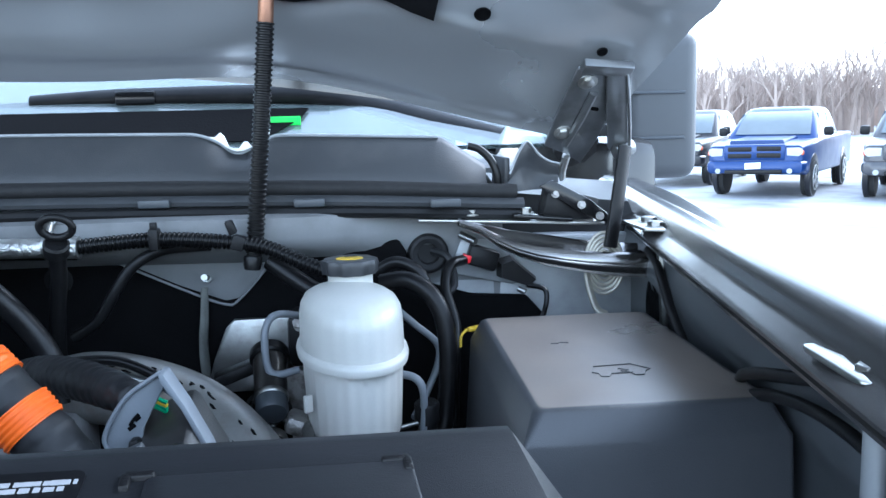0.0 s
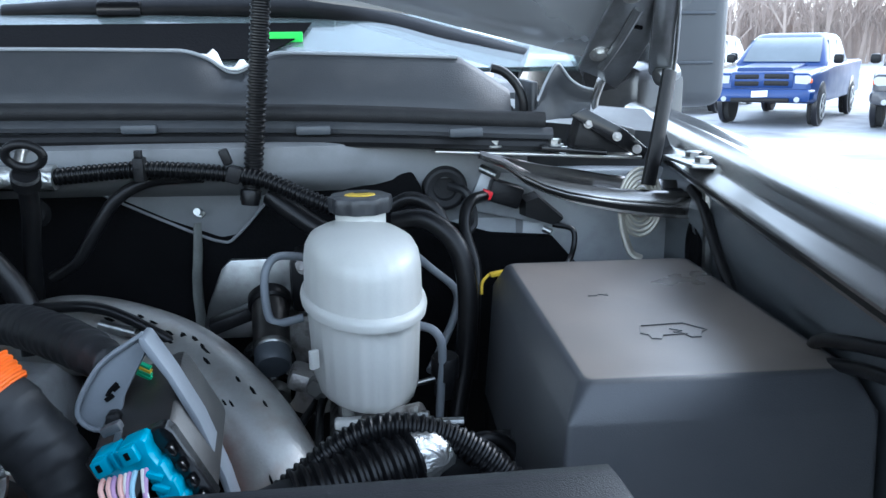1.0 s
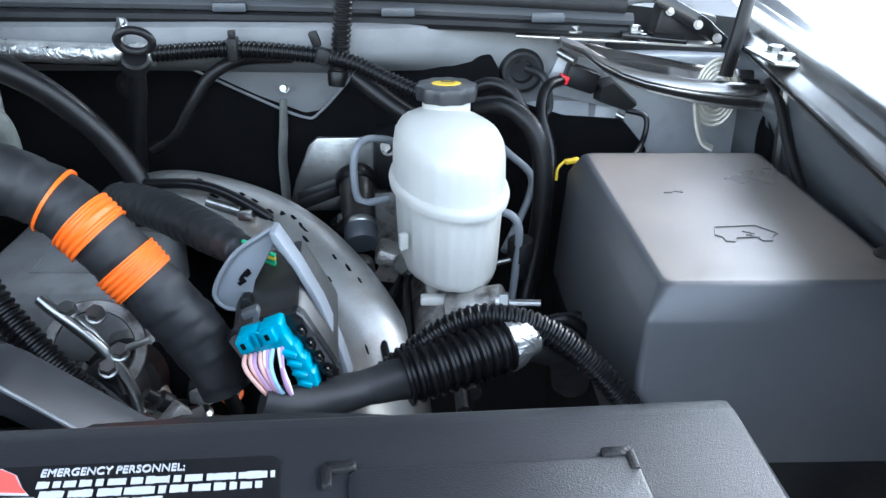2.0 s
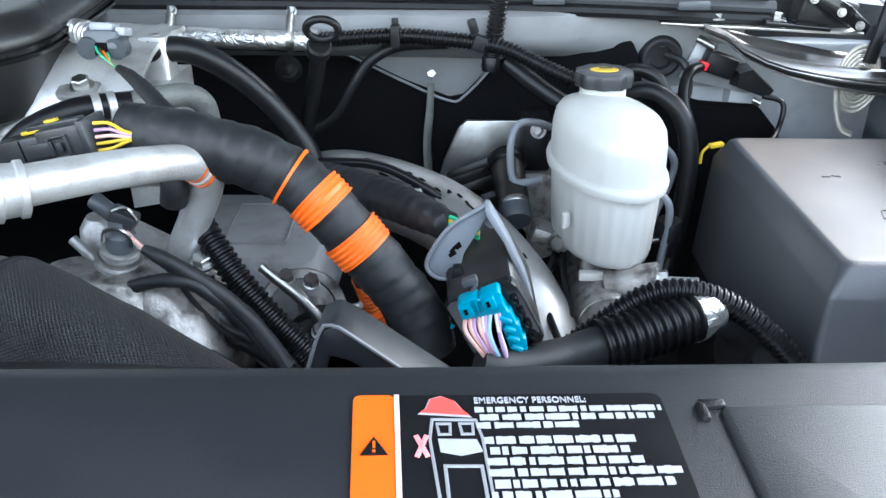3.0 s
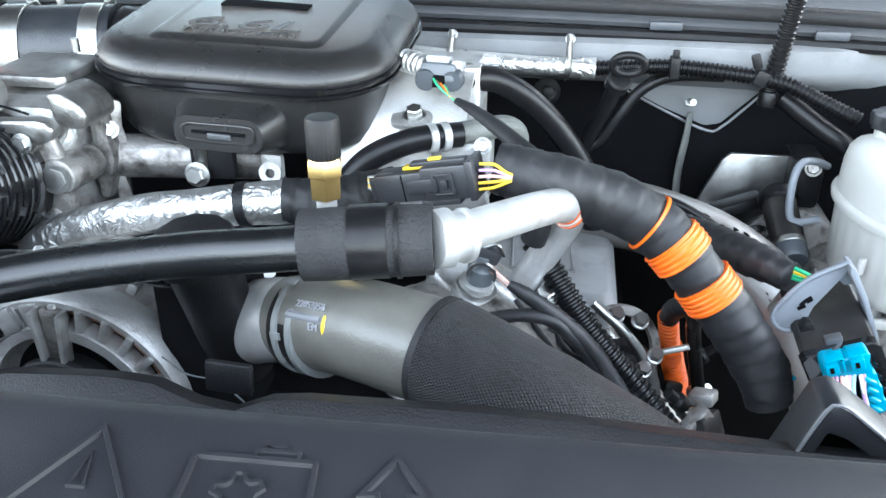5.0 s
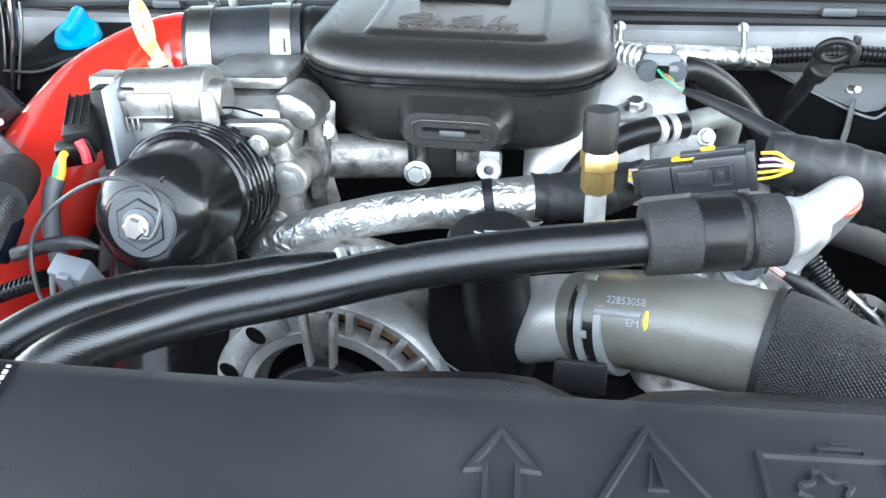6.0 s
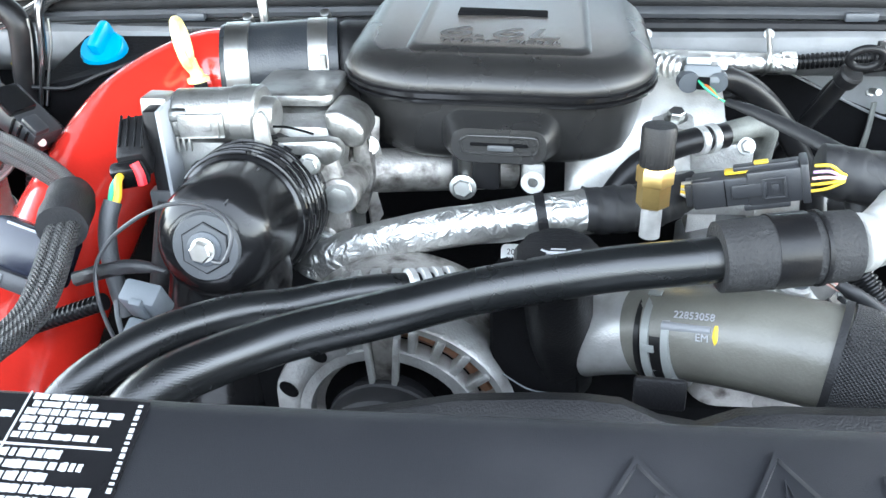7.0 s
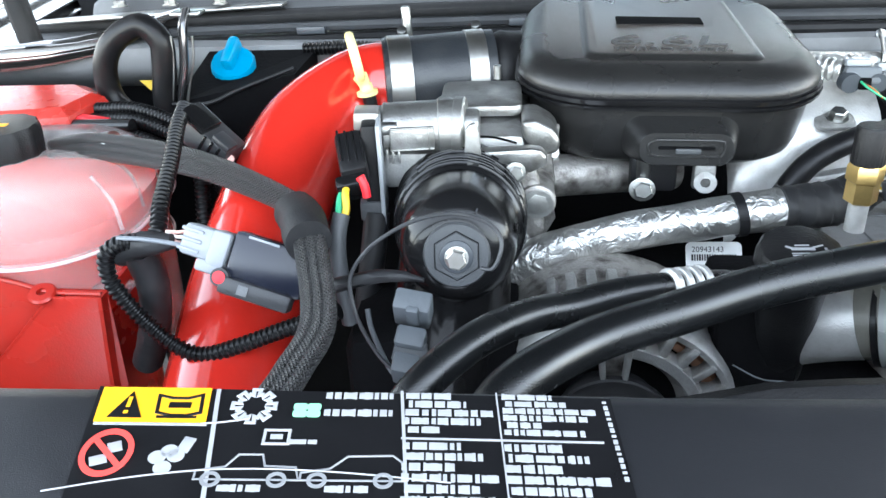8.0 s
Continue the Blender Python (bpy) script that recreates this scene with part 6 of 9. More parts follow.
# alternator
al = thing("alternator", "cast aluminium alternator with slotted end bracket", "alternator", (-0.075, 0.43, 1.02))
ac = Vector((-0.0795, 0.3960, 1.0815))
part("case", lathe([(0.020, 0.066), (0.022, 0.073), (0.03, 0.075), (0.08, 0.075)], ac, Y, 56), "dirty_aluminium", al)
part("outer_ring", lathe([(0.0, 0.0665), (0.0, 0.0700), (0.004, 0.0730), (0.022, 0.0745), (0.022, 0.0665)], ac, Y, 56, hollow=True), "cast_aluminium", al)
part("hub_ring", lathe([(0.000, 0.0450), (-0.003, 0.0465), (-0.003, 0.0530), (0.001, 0.0545), (0.010, 0.0545), (0.014, 0.0450)], ac, Y, 56, hollow=True), "cast_aluminium", al)
part("inner_cone", lathe([(0.006, 0.0455), (0.016, 0.030), (0.0165, 0.030), (0.0165, 0.0455)], ac, Y, 44, hollow=True), "dirty_aluminium", al)
part("dark_core", lathe([(0.010, 0.0), (0.010, 0.0668)], ac, Y, 40), "black_and_shade", al)
part("windings", lathe([(0.0095, 0.056), (0.007, 0.059), (0.007, 0.062), (0.0095, 0.065)], ac, Y, 48, hollow=True), "copper", al)
for i in range(26):
    t = 2 * math.pi * (i + 0.4) / 26
    solid = 1.75 < t < 3.3
    part("spoke", box(ac + Vector((0.0605 * math.cos(t), 0.004, 0.0605 * math.sin(t))), (0.016, 0.012, 0.0125 if solid else 0.0050), 0.0015, turn(0, -math.degrees(t) - (0 if solid else 9), 0)), "cast_aluminium", al)
for t in (1.42, 1.72):
    part("web_rib", box(ac + Vector((0.049 * math.cos(t), -0.005, 0.049 * math.sin(t))), (0.036, 0.010, 0.0032), 0.001, turn(0, -math.degrees((1.57 + t) / 2), 0)), "cast_aluminium", al)
arc = [radians(112 + 9 * k) for k in range(9)]
part("solid_sector", prism([(ac.x + 0.0700 * math.cos(a), ac.z + 0.0700 * math.sin(a)) for a in arc] + [(ac.x + 0.0530 * math.cos(a), ac.z + 0.0530 * math.sin(a)) for a in reversed(arc)], (0, ac.y + 0.004, 0), X, Z, 0.008, 0.0015), "cast_aluminium", al)
for a in (128, 160):
    part("sector_slot", lathe([(0, 0.0045), (0.0006, 0.0045), (0.0006, 0.0)], ac + Vector((0.0615 * math.cos(radians(a)), -0.0041, 0.0615 * math.sin(radians(a)))), Vector((0, -1, 0)), 16, squash=(1.0, 1.5)), "black_and_shade", al)
part("web_pad", box(ac + Vector((0, -0.001, 0.049)), (0.012, 0.006, 0.034), 0.001), "dirty_aluminium", al)
part("pulley", lathe([(-0.042, 0.020), (-0.040, 0.031), (-0.03, 0.028), (-0.024, 0.033), (-0.010, 0.033), (0.0, 0.028), (0.012, 0.028)], ac, Y, 40), "pulley_black", al)
part("pulley_lip", lathe([(-0.011, 0.0331), (-0.010, 0.0345), (-0.006, 0.0345), (-0.005, 0.0325)], ac, Y, 36, hollow=True), "pulley_black", al)
ear = part("mount_ear", cyl(ac + Vector((-0.060, -0.004, -0.020)), ac + Vector((-0.060, 0.03, -0.020)), 0.016, bev=0.003), "cast_aluminium", al)
part("ear_hole", lathe([(-0.0005, 0.0), (-0.0005, 0.0048), (0.001, 0.0048)], ac + Vector((-0.053, -0.004, -0.013)), Y, 20), "black_and_shade", ear)
part("ear_lip", lathe([(-0.002, 0.0048), (-0.002, 0.0072), (0.002, 0.0085)], ac + Vector((-0.053, -0.004, -0.013)), Y, 20, hollow=True), "cast_aluminium", ear)
for i in range(7):
    t = radians(62 + 9 * i)
    part("rear_fin", box(ac + Vector((0.076 * math.cos(t), 0.036, 0.076 * math.sin(t))), (0.010, 0.022, 0.006), 0.001, turn(0, -math.degrees(t), 0)), "cast_aluminium", al)

# oil filler
oc = thing("oil_filler_cap", "black oil filler cap on its neck", "oil cap", (0.03, 0.41, 1.16))
OC = Vector((0.0105, 0.3985, 1.1890))
oax = Vector((0.0, -0.22, 1)).normalized()
part("cap", lathe([(0, 0.0205), (0.002, 0.0238), (0.011, 0.0240), (0.0145, 0.0222), (0.0155, 0.019), (0.0155, 0)], OC, oax, 48, 0.02, 12), "black_plastic", oc, laid=True)
om = Matrix.Translation(OC + oax * 0.0158) @ Euler((radians(12), 0, 0)).to_matrix().to_4x4()
for a, b, w, h, r in ((0.000, -0.001, 0.013, 0.0022, 0), (0.0085, 0.0012, 0.0075, 0.0010, 25), (-0.0075, 0.0005, 0.004, 0.0012, -35), (0.0, 0.0022, 0.008, 0.0008, 0), (0.0125, -0.0012, 0.0014, 0.0022, 0), (-0.0005, -0.0050, 0.013, 0.0007, 0), (-0.0005, -0.0068, 0.013, 0.0007, 0)):
    part("oil_can_sign", box(om @ Vector((a, b, 0)), (w, h, 0.0006), 0.0001, turn(12, 0, r)), "label_white", oc, laid=True)
part("neck", cyl((0.0105, 0.400, 1.189), (0.016, 0.43, 1.10), 0.0195), "black_plastic", oc, laid=True)
TG = Vector((-0.0066, 0.508, 1.1345))
solo("part_tag", prism(round_rect(0.0, 0.0, 0.040, 0.030, 0.004), TG, X, Vector((0, 0.55, 0.83)), 0.0012), "paper", "white printed part tag behind the hose", "tag", laid=True)

hose_line = smooth_path([(0.060, 0.410, 1.148), (0.078, 0.400, 1.155), (0.109, 0.384, 1.162), (0.150, 0.366, 1.165)], 0.001)


def on_hose(s, turn_, lift=0.0003):
    """Frame on the hose skin: s along the hose, turn_ degrees round it from the side facing front-up."""
    k = min(range(len(hose_line)), key=lambda i: abs(hose_line[i].x - 0.091))
    d = (hose_line[k + 6] - hose_line[k - 6]).normalized()
    c = hose_line[k] + d * (s - 0.0145)
    n0 = (Vector((-0.1, -0.75, 0.66)) - d * Vector((-0.1, -0.75, 0.66)).dot(d)).normalized()
    n = Matrix.Rotation(radians(turn_), 3, d) @ n0
    u = n.cross(d)
    p = c + d * 0.006 + n * (0.0270 + lift)
    return Matrix(((d.x, u.x, n.x, p.x), (d.y, u.y, n.y, p.y), (d.z, u.z, n.z, p.z), (0, 0, 0, 1)))


# radiator hose with sleeve
rh = thing("radiator_hose", "olive rubber radiator hose with grey clamps and woven sleeve", "radiator hose", (0.1, 0.38, 1.15))
part("hose", tube([(0.060, 0.410, 1.148), (0.078, 0.400, 1.155), (0.109, 0.384, 1.162), (0.158, 0.3625, 1.165)], [0.0255, 0.0265, 0.0272, 0.0274], 36, 0.006), "olive_hose", rh)
part("outlet_neck", tube([(0.000, 0.452, 1.105), (0.018, 0.436, 1.124), (0.040, 0.421, 1.139), (0.067, 0.406, 1.151)], [0.026, 0.0258, 0.0252, 0.0245], 32, 0.006), "bright_aluminium", rh)
part("neck_arrow", box((0.047, 0.3955, 1.150), (0.009, 0.0015, 0.0022), 0.0004, turn(0, -20, -28)), "dirty_aluminium", rh)
hd = Vector((0.85, -0.47, 0.22)).normalized()
part("hose_end", lathe([(0, 0.0262), (0.0005, 0.0275), (0.0035, 0.0277), (0.004, 0.0262)], Vector((0.055, 0.4125, 1.1462)) + hd * 0.0125, hd, 36), "rubber", rh)
for s_ in (0.0170, 0.0285):
    part("clamp", lathe([(0, 0.0265), (0.0003, 0.0282), (0.0046, 0.0284), (0.0050, 0.0265)], Vector((0.055, 0.4125, 1.1462)) + hd * s_, hd, 36), "clamp_grey", rh)
part("clamp_gap", lathe([(0, 0.0265), (0.0003, 0.0272), (0.0065, 0.0274), (0.0068, 0.0265)], Vector((0.055, 0.4125, 1.1462)) + hd * 0.0218, hd, 36), "rubber", rh)
for a in (-34, 34, 66):
    cbm = on_hose(-0.0135, a, 0.0006)
    part("clamp_bridge", box((0, 0, 0), (0.0075, 0.0042, 0.0014), 0.0004), "clamp_grey", rh, laid=True).data.transform(cbm @ Matrix.Translation((0.0, 0, 0)))
part("stripe", tube([on_hose(s, 6, -0.0016).translation for s in (-0.006, 0.006, 0.020)], 0.0026, 10, 0.004, flat=0.9), "label_grey", rh)
part("paint_mark", tube([on_hose(0.0225, a, -0.0016).translation for a in (0, 6, 12, 18, 26)], [0.0016, 0.0020, 0.0021, 0.0019, 0.0010], 8, 0.002), "yellow", rh)
part("woven_sleeve", tube([(0.149, 0.3665, 1.165), (0.170, 0.357, 1.161), (0.205, 0.340, 1.153), (0.250, 0.322, 1.138), (0.30, 0.308, 1.116), (0.36, 0.298, 1.088)], [0.0287, 0.0297, 0.030, 0.0295, 0.0285, 0.028], 36, 0.006, lump=0.03), "sleeve", rh)
part("sleeve_hem", tube([(0.1475, 0.3672, 1.165), (0.1510, 0.3657, 1.1648)], 0.0290, 36, 0.002, lump=0.03), "matt_rubber", rh)
part("sleeve_seam", tube([(0.150, 0.343, 1.146), (0.185, 0.327, 1.140), (0.22, 0.312, 1.130), (0.26, 0.298, 1.116)], 0.0014, 8, 0.004), "matt_rubber", rh)
nm = on_hose(0.0, -4, 0.0006)
part("number_print", text_mesh("22853058", 0.0054, nm, 0.0004), "label_white", rh)
part("maker_print", text_mesh("EM", 0.0056, on_hose(0.0125, 19, 0.0006), 0.0004), "label_white", rh)

# air-conditioning hose and aluminium line
ah = thing("air_conditioning_hose", "thick black braided hose with foam collar and aluminium line", "hose", (0.0, 0.36, 1.2))
part("braided_hose", tube([(-0.190, 0.243, 1.160), (-0.168, 0.250, 1.190), (-0.150, 0.268, 1.203), (-0.115, 0.300, 1.204), (-0.070, 0.323, 1.206), (-0.025, 0.343, 1.2095), (0.03, 0.356, 1.215), (0.06, 0.360, 1.2175), (0.09, 0.363, 1.2205)], 0.0112, 28, 0.004), "hose_braid", ah, laid=True)
foam = [(0.0845, 0.3625, 1.2210), (0.115, 0.367, 1.2235), (0.1465, 0.3715, 1.2250)]
part("foam_collar", tube(foam, [0.0172, 0.0176, 0.0168], 32, 0.003, lump=0.03), "foam_rubber", ah, laid=True)
part("collar_band", tube([(0.1075, 0.3662, 1.2230), (0.1165, 0.3675, 1.2236), (0.1255, 0.3688, 1.2241)], 0.0181, 32, 0.002, lump=0.015), "rubber", ah, laid=True)
part("collar_tie", tube([(0.1290, 0.3692, 1.2242), (0.1310, 0.3695, 1.2243)], 0.0184, 32, 0.001), "black_plastic", ah, laid=True)
part("ferrule", lathe([(0, 0.0120), (0.001, 0.0142), (0.009, 0.0146), (0.010, 0.0128), (0.016, 0.0124), (0.017, 0.0136), (0.020, 0.0136), (0.021, 0.0112)], (0.1450, 0.3712, 1.2250), Vector((1, 0.75, -0.12)), 32), "bright_aluminium", ah, laid=True)
part("ferrule_hole", lathe([(0, 0.0016), (0.0004, 0.0016), (0.0004, 0.0)], (0.1555, 0.3662, 1.2290), Vector((-0.2, -0.7, 0.6)), 12), "black_and_shade", ah, laid=True)
part("aluminium_line", tube([(0.155, 0.379, 1.2245), (0.176, 0.413, 1.219), (0.194, 0.446, 1.212), (0.205, 0.470, 1.2045), (0.2105, 0.4835, 1.1945), (0.2085, 0.4900, 1.183), (0.199, 0.4945, 1.163), (0.186, 0.498, 1.138), (0.175, 0.502, 1.110)], 0.0100, 26, 0.003), "bright_aluminium", ah, laid=True)
for k in range(3):
    c_ = (0.2075 + 0.0012 * k, 0.4765 + 0.0028 * k, 1.2008 - 0.0026 * k)
    part("line_label", lathe([(0, 0.0101), (0.0001, 0.0105), (0.0017, 0.0105), (0.0018, 0.0101)], c_, Vector((0.5, 0.75, -0.6)), 26), ("label_orange", "label_pink_white", "label_orange")[k], ah, laid=True)
for k in range(4):
    part("crimp_ring", lathe([(0, 0.0090), (0.001, 0.0106), (0.0042, 0.0106), (0.0052, 0.0090)], (-0.0680 + 0.0062 * k, 0.3705 + 0.0036 * k, 1.1925 - 0.0012 * k), Vector((1, 0.55, -0.18)), 24), "bright_aluminium", ah, laid=True)
part("braided_branch", tube([(-0.215, 0.255, 1.165), (-0.200, 0.272, 1.190), (-0.174, 0.300, 1.201), (-0.147, 0.328, 1.199), (-0.122, 0.346, 1.194), (-0.095, 0.360, 1.194), (-0.066, 0.372, 1.192), (-0.03, 0.390, 1.184), (0.0, 0.410, 1.17)], [0.0092, 0.0092, 0.0092, 0.0094, 0.0096, 0.0092, 0.0084, 0.0080, 0.008], 24, 0.004), "hose_braid", ah, laid=True)

# pressure switch on the line
sw = thing("pressure_switch", "brass pressure switch with ribbed black cap", "switch", (0.066, 0.464, 1.18))
S0 = Vector((0.066, 0.462, 1.183))
part("stem", cyl(S0, S0 + Vector((0, 0, 0.024)), 0.0062), "bright_aluminium", sw)
part("hex_body", lathe([(0.020, 0.0085), (0.021, 0.0098), (0.034, 0.0098), (0.035, 0.011), (0.044, 0.011), (0.047, 0.009)], S0, Z, 6), "brass", sw)
part("cap", lathe([(0.045, 0.0085), (0.046, 0.0098), (0.068, 0.0100), (0.070, 0.009), (0.0705, 0.0)], S0, Z, 48, 0.02, 24), "black_plastic", sw)

# foil-wrapped tube and taped harness in front of the resonator
ft = thing("foil_wrapped_tube", "silver foil heat-shielded tube", "tube", (-0.05, 0.485, 1.15))
part("foil", tube([(-0.15, 0.476, 1.120), (-0.135, 0.480, 1.142), (-0.10, 0.482, 1.158), (-0.05, 0.486, 1.171), (0.0, 0.490, 1.180), (0.032, 0.494, 1.184)], [0.012, 0.0125, 0.013, 0.0135, 0.0138, 0.0145], 22, 0.004, lump=0.08), "foil", ft)
part("tie_band", tube([(0.0, 0.490, 1.180), (0.006, 0.4905, 1.181)], 0.0152, 20, 0.003), "black_plastic", ft)
part("tape_end", tube([(0.028, 0.493, 1.184), (0.05, 0.497, 1.184), (0.075, 0.503, 1.187), (0.10, 0.51, 1.196)], [0.0150, 0.0155, 0.015, 0.010], 36, 0.0015, lump=0.14, wrap=0.0010, lap=0.011), "tape", ft)

cn = thing("harness_connector", "black multi-pin connector with yellow wires", "connector", (0.13, 0.49, 1.2))
ca, cb = Vector((0.1000, 0.487, 1.2040)), Vector((0.1605, 0.4745, 1.2190))
cdv = (cb - ca).normalized()
yaw, pit = math.degrees(math.atan2(cdv.y, cdv.x)), -math.degrees(math.asin(cdv.z))
cr = turn(0, pit, yaw)


def on_plug(a, b, c):
    """A place on the connector: a along it from its tail, b towards the front, c up."""
    return ca + cdv * a + cr @ Vector((0, -b, c))


part("plug", box(on_plug(0.010, 0, -0.001), (0.034, 0.018, 0.0185), 0.0018, cr), "connector_black", cn)
part("plug_tail", box(on_plug(-0.008, 0, -0.001), (0.006, 0.014, 0.0145), 0.001, cr), "connector_black", cn)
part("socket", box(on_plug(0.042, 0, 0), (0.034, 0.020, 0.0215), 0.0018, cr), "connector_black", cn)
part("flange", box(on_plug(0.0570, 0, 0), (0.0045, 0.0215, 0.0245), 0.001, cr), "connector_black", cn)
part("top_rail", box(on_plug(0.036, 0.002, 0.0118), (0.036, 0.007, 0.0032), 0.0008, cr), "connector_black", cn)
part("bottom_rail", box(on_plug(0.035, 0.004, -0.0120), (0.026, 0.010, 0.0040), 0.0010, cr), "connector_black", cn)
part("latch_frame", join(*[box(on_plug(0.040 + a, 0.0108, b), (w, 0.0022, h), 0.0004, cr) for a, b, w, h in ((-0.006, 0, 0.0016, 0.013), (0.006, 0, 0.0016, 0.013), (0, 0.006, 0.0136, 0.0014), (0, -0.006, 0.0136, 0.0014), (0.0005, 0, 0.004, 0.0052))]), "connector_black", cn)
part("latch_arm", box(on_plug(0.026, 0.0105, 0), (0.020, 0.0020, 0.0085), 0.0008, cr), "connector_black", cn)
part("seam", box(on_plug(0.0125, 0.0092, -0.001), (0.0006, 0.0006, 0.017), 0, cr), "black_and_shade", cn)
part("yellow_lock", box(on_plug(0.020, 0.002, 0.0102), (0.014, 0.007, 0.0022), 0.0006, cr), "yellow", cn)
part("yellow_lock", box(on_plug(0.034, 0.002, 0.0140), (0.008, 0.004, 0.0020), 0.0006, cr), "yellow", cn)
for i in range(5):
    dz = (i - 2) * 0.004
    part("yellow_wire", tube([cb + Vector((-0.004, -0.004, dz)), cb + Vector((0.005, -0.004, dz * 0.9 + 0.001)), cb + Vector((0.012, -0.003, dz * 0.4)), cb + Vector((0.019, 0.001, dz * 0.1 - 0.001)), cb + Vector((0.026, 0.006, -0.003))], 0.0010, 8, 0.003), ("yellow", "yellow", "pink_wire", "violet_wire", "yellow")[i], cn)
    part("yellow_wire", tube([ca + Vector((0.002, -0.004, dz)), ca + Vector((-0.005, -0.004, dz * 0.8)), ca + Vector((-0.014, 0.0, dz * 0.4))], 0.0013, 8, 0.003), "yellow" if i % 2 else "pipe_steel", cn)

# main taped harness with orange bands
hn = thing("taped_harness", "thick black taped engine harness with orange tape bands", "wiring harness", (0.27, 0.48, 1.1))
HP = [(0.165, 0.490, 1.218), (0.197, 0.486, 1.213), (0.231, 0.490, 1.203), (0.258, 0.491, 1.189), (0.277, 0.487, 1.174), (0.298, 0.483, 1.150), (0.322, 0.478, 1.122), (0.338, 0.474, 1.098), (0.345, 0.472, 1.08)]
part("taped_trunk", tube(HP, [0.0150, 0.0172, 0.0178, 0.0174, 0.0168, 0.0166, 0.0168, 0.0165, 0.0145], 48, 0.0016, lump=0.09, wrap=0.0008, lap=0.0125), "tape", hn, sharp=80)
part("loose_tape", tube([(0.176, 0.481, 1.2295), (0.190, 0.4745, 1.2255), (0.199, 0.4695, 1.2165)], [0.0030, 0.0042, 0.0024], 8, 0.003, flat=0.3, lump=0.2), "tape", hn)


def band(path, at, length, r, ridge=0.0):
    pts = smooth_path(path, 0.001)
    k = min(range(len(pts)), key=lambda n: (pts[n] - Vector(at)).length)
    h = max(1, int(length * 500))
    return tube([pts[k - h], pts[k], pts[k + h]], r, 28, 0.0015, ridge=ridge, pitch=0.0034, lump=0.05)


part("orange_line", band(HP, (0.259, 0.490, 1.188), 0.002, 0.0192), "orange", hn)
part("orange_band", band(HP, (0.277, 0.485, 1.175), 0.0155, 0.0190, 0.0004), "orange", hn)
part("orange_band", band(HP, (0.299, 0.480, 1.150), 0.0165, 0.0188, 0.0004), "orange", hn)
part("drop_branch", tube([(0.19, 0.486, 1.20), (0.193, 0.480, 1.188), (0.19, 0.482, 1.175)], 0.008, 12, 0.004), "tape", hn)
oc2 = thing("orange_conduit", "orange corrugated conduit hanging from a taped branch", "conduit", (0.30, 0.57, 1.0))
part("tape_top", tube([(0.297, 0.520, 1.118), (0.291, 0.545, 1.098), (0.2896, 0.558, 1.082)], [0.007, 0.0075, 0.007], 16, 0.003, wrap=0.0005, lap=0.008), "tape", oc2)
part("upper_run", tube([(0.2890, 0.556, 1.086), (0.2920, 0.562, 1.070), (0.2950, 0.568, 1.055)], 0.0072, 16, ridge=0.0006, pitch=0.0042), "orange", oc2)
part("lower_run", tube([(0.2965, 0.572, 1.050), (0.3020, 0.582, 1.028), (0.3096, 0.594, 1.003), (0.312, 0.600, 0.985)], 0.0085, 18, ridge=0.0007, pitch=0.0044), "orange", oc2)
solo("black_conduit", tube([(0.300, 0.525, 1.112), (0.306, 0.540, 1.080), (0.314, 0.550, 1.045), (0.325, 0.56, 1.00)], 0.0052, 14, 0.004), "loom", "thin black conduit beside the orange one", "conduit")
rear_t = thing("rear_taped_branch", "black taped harness branch ending in green wires", "wiring harness", (0.3, 0.53, 1.1))
part("taped_trunk", tube([(0.235, 0.64, 1.13), (0.262, 0.610, 1.139), (0.303, 0.563, 1.147), (0.335, 0.525, 1.151), (0.352, 0.507, 1.150)], [0.012, 0.0130, 0.0130, 0.0115, 0.009], 36, 0.002, lump=0.05, wrap=0.0010, lap=0.011), "tape", rear_t, sharp=80)
for i, c in enumerate(("green_wire", "green_wire", "yellow", "green_wire")):
    part("wire", tube([(0.346, 0.512, 1.148 + 0.003 * i), (0.358, 0.506, 1.149 + 0.002 * i), (0.372, 0.503, 1.143 + 0.002 * i)], 0.0014, 6, 0.003), c, rear_t)

# heater hose, charge pipe
solo("heater_hose", tube([(0.120, 0.655, 1.226), (0.145, 0.668, 1.224), (0.17, 0.678, 1.209), (0.195, 0.688, 1.183), (0.218, 0.695, 1.150), (0.232, 0.695, 1.122), (0.236, 0.69, 1.09)], 0.0098, 20, 0.005), "rubber", "black rubber heater hose", "hose")
chp = thing("charge_pipe", "grey steel charge-air pipe with weathered dark streaks", "pipe", (0.36, 0.64, 1.0))
CP = [(0.20, 0.74, 1.075), (0.25, 0.72, 1.093), (0.302, 0.70, 1.091), (0.348, 0.675, 1.080), (0.386, 0.645, 1.058), (0.415, 0.615, 1.028), (0.431, 0.59, 0.99), (0.436, 0.575, 0.94)]
part("pipe", tube(CP, 0.031, 36, 0.006), "pipe_steel", chp)
cp_path = smooth_path(CP, 0.004)
chip_rnd = random.Random(12)
